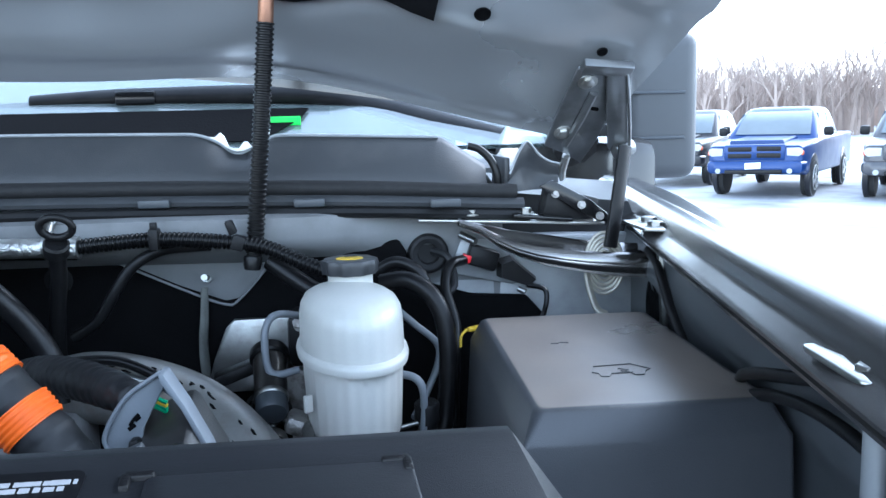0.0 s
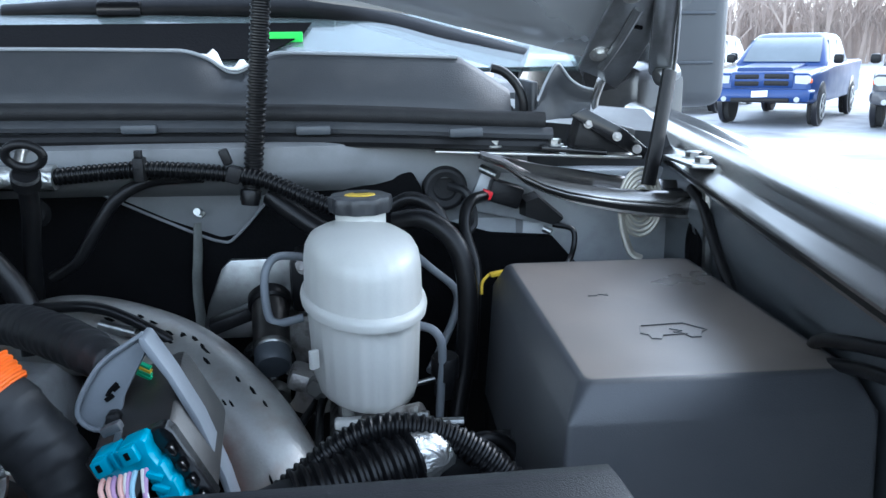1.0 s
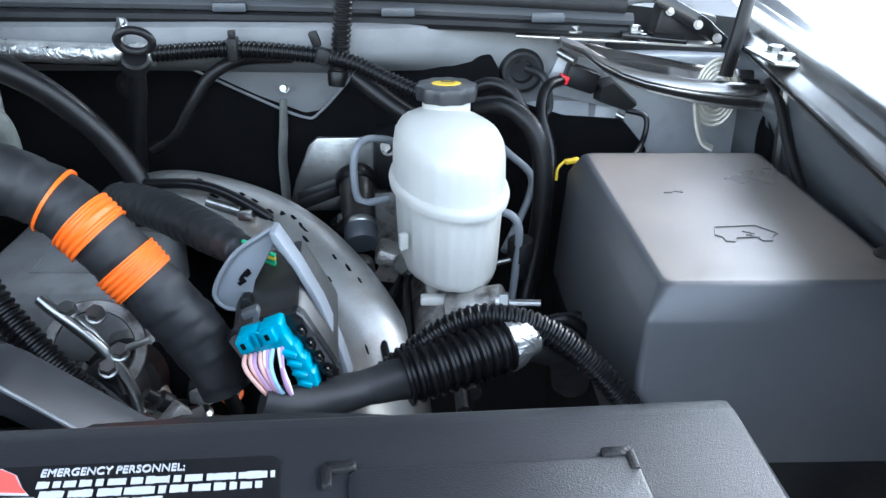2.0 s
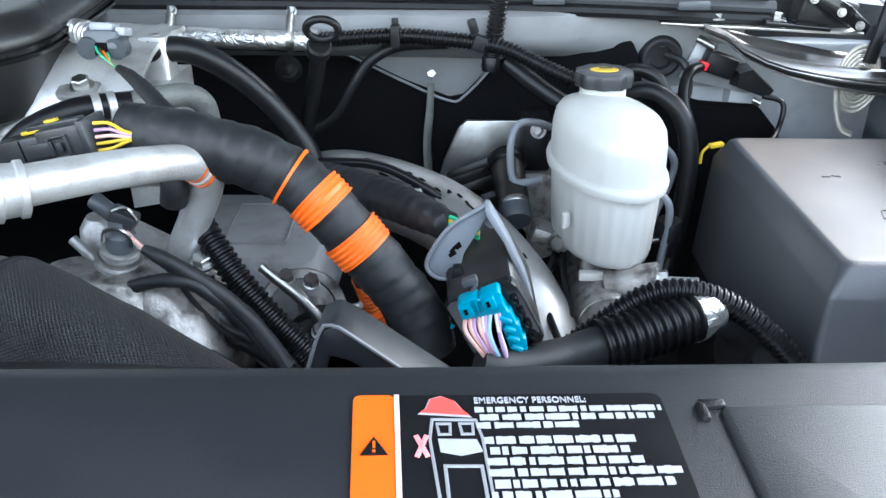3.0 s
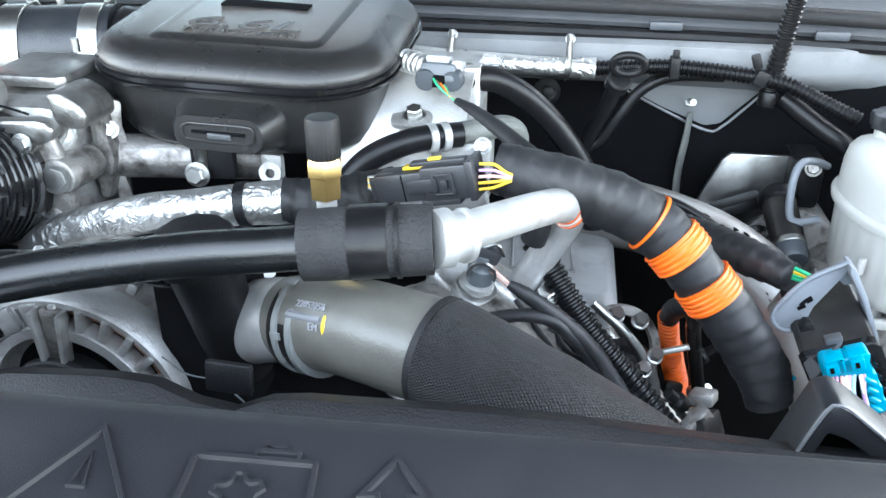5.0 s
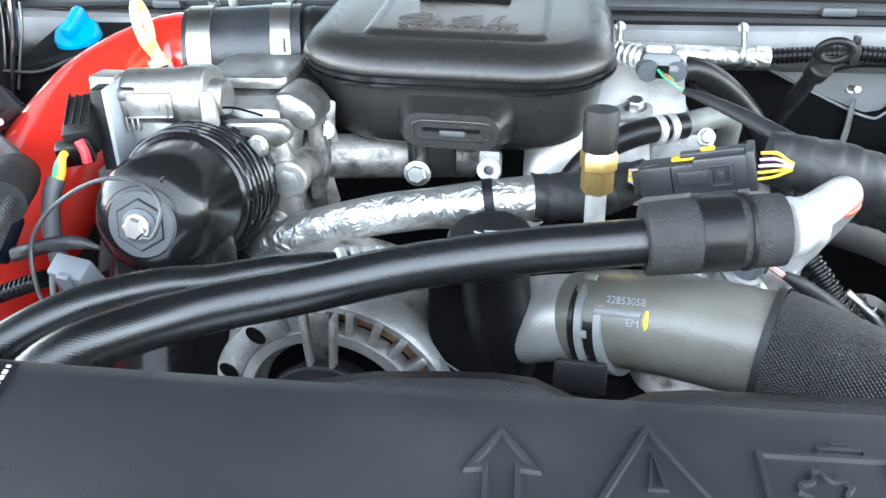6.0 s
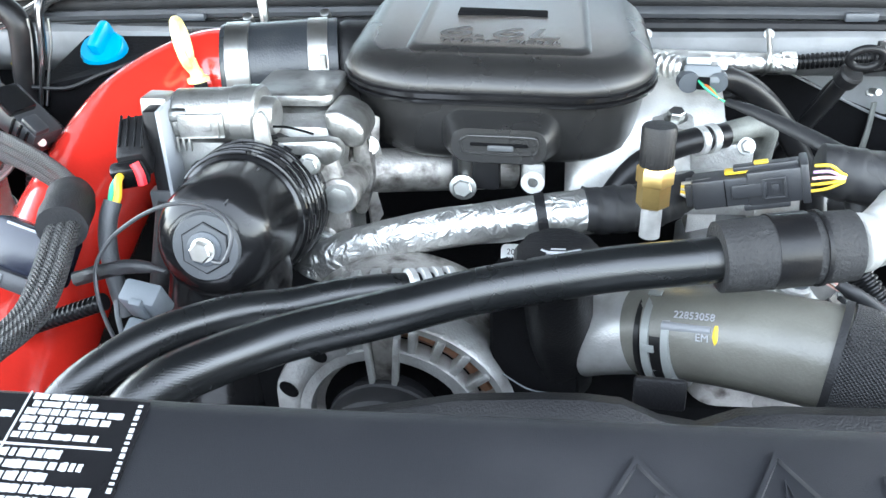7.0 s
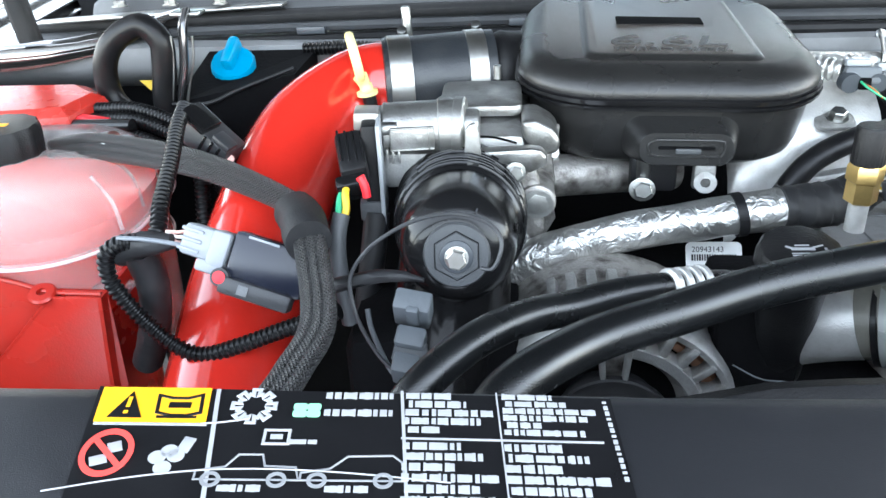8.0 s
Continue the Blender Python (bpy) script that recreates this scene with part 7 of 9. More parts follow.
for i in range(30):
    k = chip_rnd.randint(18, len(cp_path) - 18)
    t_ = (cp_path[k + 1] - cp_path[k - 1]).normalized()
    u_ = Vector((0.2, -1, 0.9)) + Vector((chip_rnd.uniform(-1.2, 1.2), chip_rnd.uniform(-0.5, 0.5), chip_rnd.uniform(-0.5, 1.6)))
    u_ = (u_ - t_ * u_.dot(t_)).normalized()
    c_ = cp_path[k] + u_ * 0.0316
    w_ = t_.cross(u_)
    ln, wd = chip_rnd.uniform(0.0015, 0.006), chip_rnd.uniform(0.0006, 0.0018)
    part("paint_chip", prism([(-ln, -wd * 0.4), (-ln * 0.2, -wd), (ln, -wd * 0.3), (ln * 0.6, wd), (-ln * 0.5, wd * 0.7)], c_, t_, w_, 0.0006), "black_and_shade", chp)


# ---------- bulkhead lines above the engine ----------
fo = thing("foil_heater_line", "foil-wrapped heater line clipped along the firewall", "pipe", (0.13, 0.79, 1.2))
part("foil_tube", tube([(0.05, 0.79, 1.212), (0.10, 0.788, 1.210), (0.17, 0.788, 1.207), (0.226, 0.79, 1.206)], 0.0092, 18, 0.004, lump=0.06), "foil", fo)
part("foil_end", tube([(0.215, 0.79, 1.206), (0.228, 0.79, 1.206)], 0.0105, 18, 0.004, lump=0.06), "foil", fo)
for x in (0.093, 0.203):
    br = part("p_clip", tube([(x, 0.797, 1.234), (x, 0.790, 1.226), (x, 0.778, 1.212), (x, 0.779, 1.203), (x, 0.79, 1.197)], 0.005, 8, 0.003, flat=0.35), "zinc", fo)
    part("clip_nut", hex_bolt((x, 0.797, 1.231), (0, -1, 0.5), 0.0035, 0.005), "zinc", br)
bl = thing("bulkhead_loom", "black corrugated loom along the firewall", "cable loom", (0.3, 0.79, 1.2))
part("loom_run", tube([(0.222, 0.79, 1.206), (0.26, 0.790, 1.209), (0.30, 0.789, 1.211), (0.35, 0.787, 1.208), (0.395, 0.783, 1.202), (0.43, 0.775, 1.188), (0.46, 0.768, 1.176)], 0.0068, 14, ridge=0.0006, pitch=0.0042), "loom", bl)
part("loom_clip", join(box((0.298, 0.784, 1.212), (0.009, 0.014, 0.02), 0.002), box((0.298, 0.782, 1.224), (0.006, 0.006, 0.008), 0.001)), "black_plastic", bl)
part("loom_clip", join(box((0.374, 0.783, 1.206), (0.012, 0.012, 0.014), 0.002, turn(0, 20, 0)), box((0.368, 0.781, 1.221), (0.008, 0.006, 0.014), 0.002, turn(0, -20, 0))), "black_plastic", bl)
solo("breather_hose", tube([(0.345, 0.795, 1.203), (0.30, 0.803, 1.199), (0.272, 0.80, 1.185), (0.254, 0.795, 1.160), (0.238, 0.792, 1.135), (0.215, 0.79, 1.12)], 0.0055, 12, 0.005), "rubber", "thin black rubber breather hose", "hose")
solo("booster_hose", tube([(0.40, 0.80, 1.185), (0.43, 0.785, 1.165), (0.455, 0.775, 1.150), (0.47, 0.775, 1.135)], 0.009, 14, 0.005), "rubber", "black rubber hose behind the reservoir", "hose")
dp = thing("transmission_dipstick", "black transmission dipstick with ring handle", "dipstick", (0.24, 0.7, 1.1))
part("tube", tube([(0.2425, 0.698, 1.215), (0.236, 0.714, 1.19), (0.224, 0.735, 1.155), (0.21, 0.765, 1.10), (0.20, 0.79, 1.04)], 0.0068, 14, 0.005), "rubber", dp)
part("collar", lathe([(0, 0.0078), (0.002, 0.0098), (0.012, 0.0102), (0.014, 0.0085)], (0.2420, 0.6985, 1.2135), Vector((0.07, -0.16, 0.2)), 24), "black_plastic", dp)
ring = [(0.2500 + 0.0125 * math.cos(t), 0.6810 - 0.004 * math.sin(t), 1.2375 + 0.0085 * math.sin(t)) for t in [i * math.pi / 8 for i in range(17)]]
part("ring_handle", tube(ring, 0.0032, 10, 0.002), "black_plastic", dp)
gs = thing("ground_strap_stud", "zinc stud with hanging braided ground strap", "ground strap", (0.326, 0.86, 1.05))
part("stud", join(hex_bolt((0.327, 0.866, 1.158), (0, -1, 0.3), 0.0055, 0.007), cyl((0.327, 0.862, 1.16), (0.328, 0.842, 1.164), 0.0032)), "zinc", gs)
part("strap", tube([(0.327, 0.845, 1.153), (0.326, 0.843, 1.13), (0.323, 0.842, 1.09), (0.324, 0.842, 1.04)], [0.004, 0.005, 0.0055, 0.0055], 10, 0.004, flat=0.45, lump=0.15), "strap_grey", gs)
solo("bulkhead_stud", join(hex_bolt((0.183, 0.851, 1.165), (0, -1, 0.2), 0.007, 0.005), lathe([(0, 0.014), (0.002, 0.014), (0.003, 0.008)], (0.183, 0.853, 1.165), (0, -1, 0), 20)), "black_plastic", "dull washer and nut on the firewall mat", "nut")

# grommet, sensor plugs right of the reservoir
solo("firewall_grommet", lathe([(0, 0.0215), (0.006, 0.0215), (0.012, 0.019), (0.013, 0.0165), (0.011, 0.0115), (0.003, 0.0105), (0.002, 0.0)], (0.556, 0.866, 1.177), (0, -1, 0), 36), "matt_rubber", "black rubber grommet in the firewall", "grommet")
pb = thing("relay_bracket", "grey bracket with black sensor plugs on the firewall", "bracket", (0.62, 0.86, 1.12))
part("plate", prism([(-0.045, 0.0), (-0.03, 0.036), (0.0, 0.034), (0.028, 0.008), (0.034, -0.014), (0.024, -0.016), (-0.03, -0.004)], (0.622, 0.866, 1.156), X, Z, 0.004, 0.001), "panel_grey", pb)
p1 = part("plug", box((0.612, 0.852, 1.172), (0.032, 0.02, 0.021), 0.003, turn(0, 18, 0)), "black_plastic", pb)
part("red_lock", box((0.594, 0.843, 1.173), (0.009, 0.010, 0.008), 0.001, turn(0, 18, 0)), "red_plug", p1)
part("sensor", loft([[(0.648 + a, 0.860, 1.154 + b) for a, b in ((-0.02, 0.014), (-0.006, 0.018), (0.022, -0.006), (0.014, -0.016), (-0.02, -0.004))], [(0.648 + a, 0.842, 1.154 + b) for a, b in ((-0.017, 0.011), (-0.005, 0.015), (0.019, -0.006), (0.012, -0.013), (-0.017, -0.003))]]), "black_plastic", pb)
part("screw", cyl((0.59, 0.855, 1.196), (0.604, 0.842, 1.19), 0.004), "zinc", pb)
part("pin", cyl((0.648, 0.842, 1.139), (0.655, 0.838, 1.136), 0.003), "zinc", pb)
part("wire", tube([(0.658, 0.845, 1.142), (0.675, 0.835, 1.138), (0.672, 0.825, 1.118), (0.655, 0.80, 1.108), (0.62, 0.77, 1.108), (0.59, 0.755, 1.108)], 0.0028, 8, 0.004), "loom", pb)
part("wire", tube([(0.594, 0.845, 1.172), (0.575, 0.82, 1.17), (0.568, 0.80, 1.15), (0.575, 0.78, 1.12), (0.572, 0.76, 1.09), (0.568, 0.75, 1.03)], 0.0055, 10, 0.005), "loom", pb)
part("wire", tube([(0.56, 0.855, 1.18), (0.575, 0.838, 1.175), (0.58, 0.83, 1.15), (0.57, 0.82, 1.14)], 0.004, 8, 0.004), "tape", pb)
solo("vacuum_hose", tube([(0.505, 0.77, 1.165), (0.53, 0.762, 1.168), (0.553, 0.75, 1.152), (0.563, 0.742, 1.12), (0.562, 0.735, 1.07), (0.552, 0.73, 1.0)], 0.0085, 14, 0.005), "rubber", "thick black rubber hose beside the reservoir", "hose")
solo("vacuum_hose", tube([(0.50, 0.80, 1.17), (0.52, 0.795, 1.18), (0.54, 0.79, 1.172), (0.55, 0.785, 1.155)], 0.006, 12, 0.005), "rubber", "black rubber hose beside the reservoir", "hose")
yc = thing("yellow_connector", "yellow connector with wires beside the fuse box", "connector", (0.58, 0.745, 1.1))
part("shell", box((0.590, 0.752, 1.122), (0.013, 0.007, 0.0035), 0.001, turn(0, -8, 8)), "yellow", yc)
part("tail", tube([(0.583, 0.75, 1.122), (0.577, 0.748, 1.116), (0.576, 0.746, 1.106)], 0.0013, 8, 0.003), "yellow", yc)
solo("apron_cable", tube([(0.765, 0.78, 1.185), (0.762, 0.745, 1.175), (0.758, 0.70, 1.145), (0.757, 0.66, 1.12)], 0.0045, 10, 0.005), "rubber", "black cable along the inner wing", "cable")
solo("apron_loop", tube([(0.745, 0.535, 1.13), (0.737, 0.51, 1.146), (0.733, 0.45, 1.163), (0.735, 0.40, 1.172), (0.737, 0.34, 1.16)], 0.004, 10, 0.006), "rubber", "black cable loop on the inner wing", "cable")
solo("apron_loop", tube([(0.742, 0.53, 1.125), (0.735, 0.46, 1.147), (0.735, 0.40, 1.152), (0.737, 0.33, 1.14)], 0.004, 10, 0.006), "rubber", "black cable loop on the inner wing", "cable")
solo("apron_edge", tube([(0.766, 0.750, 1.195), (0.768, 0.748, 1.165), (0.771, 0.748, 1.11)], 0.0045, 8, 0.01), "zinc", "bright folded edge of the inner wing", "panel edge")

# ---------- control module, bracket and teal plugs ----------
ec = thing("control_module", "black control module with teal connectors in a grey bracket", "control module", (0.38, 0.48, 1.08))
def module_ring(y, g, dx, dz):
    cx, cz = 0.385, 1.116
    return [(cx + (x - cx) * g + dx, y, cz + (z - cz) * g + dz) for x, z in ((0.352, 1.122), (0.354, 1.1255), (0.387, 1.1395), (0.390, 1.1395), (0.393, 1.137), (0.4105, 1.103), (0.409, 1.099), (0.373, 1.083))]


part("case", loft([module_ring(0.461, 0.93, 0, 0), module_ring(0.463, 0.97, 0, 0), module_ring(0.515, 0.95, -0.004, 0.013), module_ring(0.519, 0.90, -0.004, 0.014)]), "module_plastic", ec, sharp=25)
part("case_flange", loft([module_ring(0.4535, 0.97, 0, 0), module_ring(0.4545, 1.01, 0, 0), module_ring(0.4605, 1.02, 0, 0), module_ring(0.4615, 0.98, 0, 0)]), "gloss_black", ec, sharp=25)
for i in range(4):
    part("flange_clip", box((0.392 + 0.0042 * i, 0.4525, 1.128 - 0.0082 * i), (0.0062, 0.005, 0.0042), 0.0012, turn(0, 64, 0)), "gloss_black", ec)
bk = part("bracket", prism([(0.3760, 1.1745), (0.3735, 1.1735), (0.3560, 1.1615), (0.3460, 1.1490), (0.3395, 1.1360), (0.3405, 1.1290), (0.3460, 1.1245), (0.3520, 1.1235), (0.3585, 1.1250), (0.3600, 1.1300), (0.3625, 1.1410), (0.3750, 1.1635), (0.3775, 1.1690)], (0, 0.4895, 0), X, Z, 0.0030, 0.0009), "bracket_grey", ec, "pale grey plastic bracket")
part("bracket_rim", tube([(0.3755, 0.4855, 1.1740), (0.3560, 0.4855, 1.1612), (0.3460, 0.4855, 1.1488), (0.3398, 0.4855, 1.1360), (0.3410, 0.4855, 1.1290), (0.3470, 0.4855, 1.1245), (0.3560, 0.4855, 1.1245)], 0.0014, 8, 0.003), "bracket_grey", bk)
part("bracket_leg", prism([(0.3745, 1.1745), (0.3775, 1.1740), (0.3885, 1.1545), (0.4000, 1.1300), (0.4105, 1.0980), (0.4150, 1.0780), (0.4120, 1.0780), (0.4070, 1.0980), (0.3965, 1.1295), (0.3860, 1.1525), (0.3755, 1.1690)], (0, 0.494, 0), X, Z, 0.0160, 0.0008), "bracket_grey", bk)
part("bracket_gusset", prism([(0.3690, 1.1640), (0.3760, 1.1700), (0.3830, 1.1570), (0.3780, 1.1560)], (0, 0.4925, 0), X, Z, 0.0020, 0.0005), "bracket_grey", bk)
part("bracket_slot", join(tube([(0.3545, 0.4862, 1.1420), (0.3565, 0.4862, 1.1450), (0.3600, 0.4862, 1.1485)], 0.0011, 6, 0.002), box((0.3590, 0.4862, 1.1460), (0.0040, 0.001, 0.0026), 0.0003, turn(0, -40, 0)), box((0.3555, 0.4862, 1.1408), (0.0050, 0.001, 0.0024), 0.0003, turn(0, -35, 0))), "black_and_shade", bk)
part("lock_tab", prism([(0.3545, 1.1290), (0.3560, 1.1360), (0.3605, 1.1365), (0.3640, 1.1300), (0.3600, 1.1260)], (0, 0.4840, 0), X, Z, 0.008, 0.0012), "black_plastic", ec)
part("lock_tab", box((0.3660, 0.4545, 1.1395), (0.0095, 0.006, 0.0045), 0.0010, turn(0, -22, 0)), "grey_plastic", ec)
part("lock_stem", box((0.3685, 0.4535, 1.1355), (0.003, 0.004, 0.008), 0.0008, turn(0, 15, 0)), "grey_plastic", ec)
tp = part("teal_plug", prism([(0.3590, 1.1285), (0.3605, 1.1310), (0.3700, 1.1350), (0.3705, 1.1335), (0.3720, 1.1340), (0.3722, 1.1358), (0.3815, 1.1395), (0.3835, 1.1380), (0.3845, 1.1320), (0.3880, 1.1260), (0.3895, 1.1262), (0.3930, 1.1180), (0.3945, 1.1178),
                              (0.3975, 1.1090), (0.3990, 1.1085), (0.4010, 1.0960), (0.3940, 1.0910), (0.3905, 1.1000), (0.3840, 1.1180), (0.3800, 1.1240), (0.3660, 1.1190), (0.3620, 1.1200)], (0, 0.4545, 0), X, Z, 0.012, 0.0008), "teal", ec, "bright teal plastic connector frame")
for x, z in ((0.3645, 1.1275), (0.3770, 1.1328)):
    part("teal_block", box((x, 0.4415, z), (0.0075, 0.006, 0.0080), 0.0010, turn(0, -22, 0)), "teal", tp)
    part("teal_window", box((x - 0.0005, 0.4382, z + 0.0005), (0.0022, 0.0008, 0.0036), 0.0003, turn(0, -22, 0)), "black_and_shade", tp)
for i in range(5):
    part("teal_rib", box((0.3865 + 0.0024 * i, 0.4418, 1.1215 - 0.0062 * i), (0.0078, 0.004, 0.0030), 0.0008, turn(0, 22, 0)), "teal", tp)
part("teal_rib", box((0.3706, 0.4418, 1.1298), (0.0014, 0.003, 0.0085), 0.0004, turn(0, -22, 0)), "teal", tp)
part("teal_latch", tube([(0.345, 0.478, 1.116), (0.347, 0.477, 1.110), (0.349, 0.476, 1.102), (0.356, 0.470, 1.098)], [0.0012, 0.0014, 0.0020, 0.0026], 8, 0.003, flat=0.5), "teal", ec)
wire_rnd = random.Random(3)
for i, c in enumerate(("pink_wire", "pink_wire", "violet_wire", "pink_wire", "white_wire", "violet_wire", "blue_wire", "white_wire", "violet_wire")):
    a = 0.3640 + 0.0024 * i
    j = wire_rnd.uniform(-0.002, 0.002)
    part("wire", tube([(a, 0.446, 1.1215 + 0.0008 * i), (a + 0.001 + j, 0.437, 1.1165), (0.3735 + 0.0017 * i + j, 0.433 + 0.5 * j, 1.106), (0.3790 + 0.0013 * i, 0.436 - j, 1.094)], 0.00125, 8, 0.003), c, ec)
part("wire_boot", tube([(0.372, 0.434, 1.097), (0.385, 0.437, 1.092), (0.405, 0.445, 1.090), (0.43, 0.456, 1.091)], [0.010, 0.011, 0.010, 0.009], 16, 0.004, lump=0.06), "tape", ec)
part("white_strap", tube([(0.357, 0.53, 1.135), (0.365, 0.54, 1.12), (0.36, 0.55, 1.10)], [0.006, 0.008, 0.006], 10, 0.004, lump=0.2), "foil", ec)
sh = thing("air_duct_bracket", "black plastic duct bracket with highlights painted along its edges", "bracket", (0.32, 0.3, 1.16))
part("frame", prism([(0.298, 1.168), (0.309, 1.203), (0.315, 1.2055), (0.322, 1.2015), (0.366, 1.168), (0.356, 1.166), (0.320, 1.190), (0.313, 1.192), (0.306, 1.168)], (0, 0.318, 0), X, Z, 0.022, 0.0016), "cover_plastic", sh)
part("inner_web", prism([(0.304, 1.168), (0.313, 1.192), (0.320, 1.190), (0.356, 1.168)], (0, 0.322, 0), X, Z, 0.010, 0.001), "gloss_black", sh)
# light caught on the bracket's edge, drawn as a pale line
part("edge_highlight", tube([(0.300, 0.2955, 1.172), (0.310, 0.2955, 1.2035), (0.316, 0.2955, 1.2055), (0.323, 0.2955, 1.201), (0.362, 0.2955, 1.170)], 0.0008, 6, 0.003), "edge_light_and_print", sh)
cl_ = thing("battery_cable_loom", "large black corrugated loom with torn silver tape", "cable loom", (0.47, 0.47, 1.06))
part("wide_loom", tube([(0.446, 0.462, 1.092), (0.465, 0.468, 1.095), (0.49, 0.477, 1.099), (0.508, 0.484, 1.102)], 0.0155, 22, ridge=0.0011, pitch=0.0062), "loom", cl_)
part("taped_neck", tube([(0.405, 0.448, 1.090), (0.425, 0.455, 1.091), (0.448, 0.463, 1.092)], [0.010, 0.010, 0.0125], 16, 0.004, lump=0.1), "tape", cl_)
part("silver_tape", tube([(0.504, 0.483, 1.101), (0.513, 0.487, 1.102), (0.520, 0.491, 1.099)], [0.0165, 0.0160, 0.012], 18, 0.003, lump=0.22), "foil", cl_)
part("taped_tail", tube([(0.515, 0.489, 1.100), (0.53, 0.50, 1.092), (0.55, 0.52, 1.07), (0.56, 0.55, 1.03)], 0.0135, 16, 0.005, lump=0.08), "tape", cl_)
part("narrow_loom", tube([(0.432, 0.478, 1.082), (0.45, 0.482, 1.096), (0.474, 0.486, 1.112), (0.497, 0.487, 1.117), (0.528, 0.485, 1.109), (0.558, 0.477, 1.087), (0.585, 0.468, 1.057)], 0.0074, 16, ridge=0.0006, pitch=0.0042), "loom", cl_)
part("pale_end", tube([(0.583, 0.469, 1.060), (0.596, 0.464, 1.044), (0.61, 0.458, 1.025)], 0.0068, 12, 0.004), "light_grey_plastic", cl_)
for x, y, z, r in ((0.56, 0.60, 1.02, 0.03), (0.575, 0.62, 1.00, 0.04)):
    pts = [(x + r * math.cos(t) * 0.8, y, z + r * math.sin(t)) for t in [0.2 + i * 0.35 for i in range(8)]]
    solo("coiled_cable", tube(pts, 0.005, 10, 0.004), "loom", "black cable loop behind the master cylinder", "cable")
part("weld_clip", join(cyl((0.292, 0.668, 1.118), (0.318, 0.662, 1.112), 0.004), box((0.322, 0.660, 1.110), (0.012, 0.008, 0.008), 0.002)), "zinc", chp)
solo("transfer_hose", tube([(0.24, 0.69, 1.125), (0.29, 0.675, 1.128), (0.33, 0.665, 1.112), (0.36, 0.66, 1.09)], 0.0042, 10, 0.005), "loom", "thin black hose lying on the charge pipe", "hose")

# ---------- upper engine castings between resonator and harness ----------
im = thing("intake_manifold", "bright cast aluminium intake manifold bridge", "intake manifold", (0.1, 0.64, 1.13))


def bridge_fn(x, k):
    """The smooth hood of the casting: up from its front foot and back over the top."""
    y, z = ((0.574, 1.150), (0.576, 1.180), (0.579, 1.197), (0.585, 1.209), (0.594, 1.219), (0.606, 1.227), (0.622, 1.234), (0.640, 1.238), (0.665, 1.240), (0.70, 1.238))[k]
    low = max(0.0, (0.064 - x) / 0.044)
    lip = 0.0025 * math.exp(-((x - 0.112) / 0.004) ** 2) * (k > 3)
    return (x, y + 0.012 * ease((x - 0.06) / 0.06), z - 0.034 * low * low - 0.004 * ease((x - 0.08) / 0.03) + lip)


part("bridge", grid_sheet(bridge_fn, [0.018 + 0.006 * i for i in range(20)], range(10), -0.004), "bright_aluminium", im, sharp=70)
part("post", loft([[(0.1245 + a, 0.662 + b, z) for a, b in round_rect(0, 0, w, w, 0.003, 3)] for w, z in ((0.026, 1.150), (0.024, 1.190), (0.0225, 1.234), (0.021, 1.2365))]), "bright_aluminium", im)
part("post_dimple", lathe([(0, 0.0045), (0.0006, 0.0045), (0.0006, 0.0)], (0.1245, 0.662, 1.2367), Z, 18), "dirty_aluminium", im)
part("side_wall", loft([[(0.113, 0.60, z), (0.137, 0.612, z), (0.137, 0.70, z), (0.113, 0.70, z)] for z in (1.12, 1.205)]), "bright_aluminium", im)
part("flange", box((0.130, 0.600, 1.176), (0.045, 0.028, 0.045), 0.004), "cast_aluminium", im)
part("flange_bolt", hex_bolt((0.146, 0.588, 1.196), (0.1, -0.9, 0.4), 0.0048, 0.005), "zinc", im)
part("foot", prism([(0.055, 1.150), (0.070, 1.176), (0.118, 1.184), (0.150, 1.180), (0.155, 1.150)], (0, 0.578, 0), X, Z, 0.012, 0.003), "cast_aluminium", im)
part("bolt", hex_bolt((0.0951, 0.5930, 1.2140), (0, -0.35, 1), 0.0062, 0.008), "zinc", im)
part("lug", prism(round_rect(0.0930, 0.0, 0.030, 0.018, 0.006), (0, 0.592, 1.2105), X, Vector((0, 1, 0.35)), 0.004, 0.001), "cast_aluminium", im)
sc = thing("boost_sensor_plug", "dark grey sensor plug with coloured wires", "connector", (0.1, 0.61, 1.23))
pz = turn(-14, 0, -8)
part("shell", box((0.112, 0.606, 1.2440), (0.026, 0.018, 0.013), 0.0025, pz), "sensor_grey", sc)
part("shell_top", box((0.110, 0.612, 1.2520), (0.018, 0.012, 0.006), 0.002, pz), "light_grey_plastic", sc)
for k in (-1, 1):
    part("ear", lathe([(0, 0.0), (0, 0.0075), (0.008, 0.0080), (0.009, 0.0065)], (0.112 + 0.0095 * k, 0.5960, 1.2400), Vector((0.1 * k, 1, 0.1)), 20), "mid_grey_plastic", sc)
part("recess", box((0.112, 0.5960, 1.2400), (0.009, 0.003, 0.009), 0.001, pz), "black_and_shade", sc)
part("barrel", tube([(0.082, 0.628, 1.246), (0.090, 0.622, 1.246), (0.101, 0.614, 1.245)], 0.0085, 18, ridge=0.0006, pitch=0.0050, lump=0.05), "foil", sc)
part("clip", box((0.1255, 0.606, 1.2500), (0.007, 0.012, 0.006), 0.0012, pz), "light_grey_plastic", sc)
for i, c in enumerate(("green_wire", "copper", "orange", "green_wire")):
    part("wire", tube([(0.1085 + 0.0022 * i, 0.5955, 1.2420 - 0.0012 * i), (0.1125 + 0.0022 * i, 0.590, 1.2385 - 0.0008 * i), (0.1215, 0.585, 1.2330), (0.1300, 0.581, 1.2290)], 0.00085, 6, 0.003), c, sc)
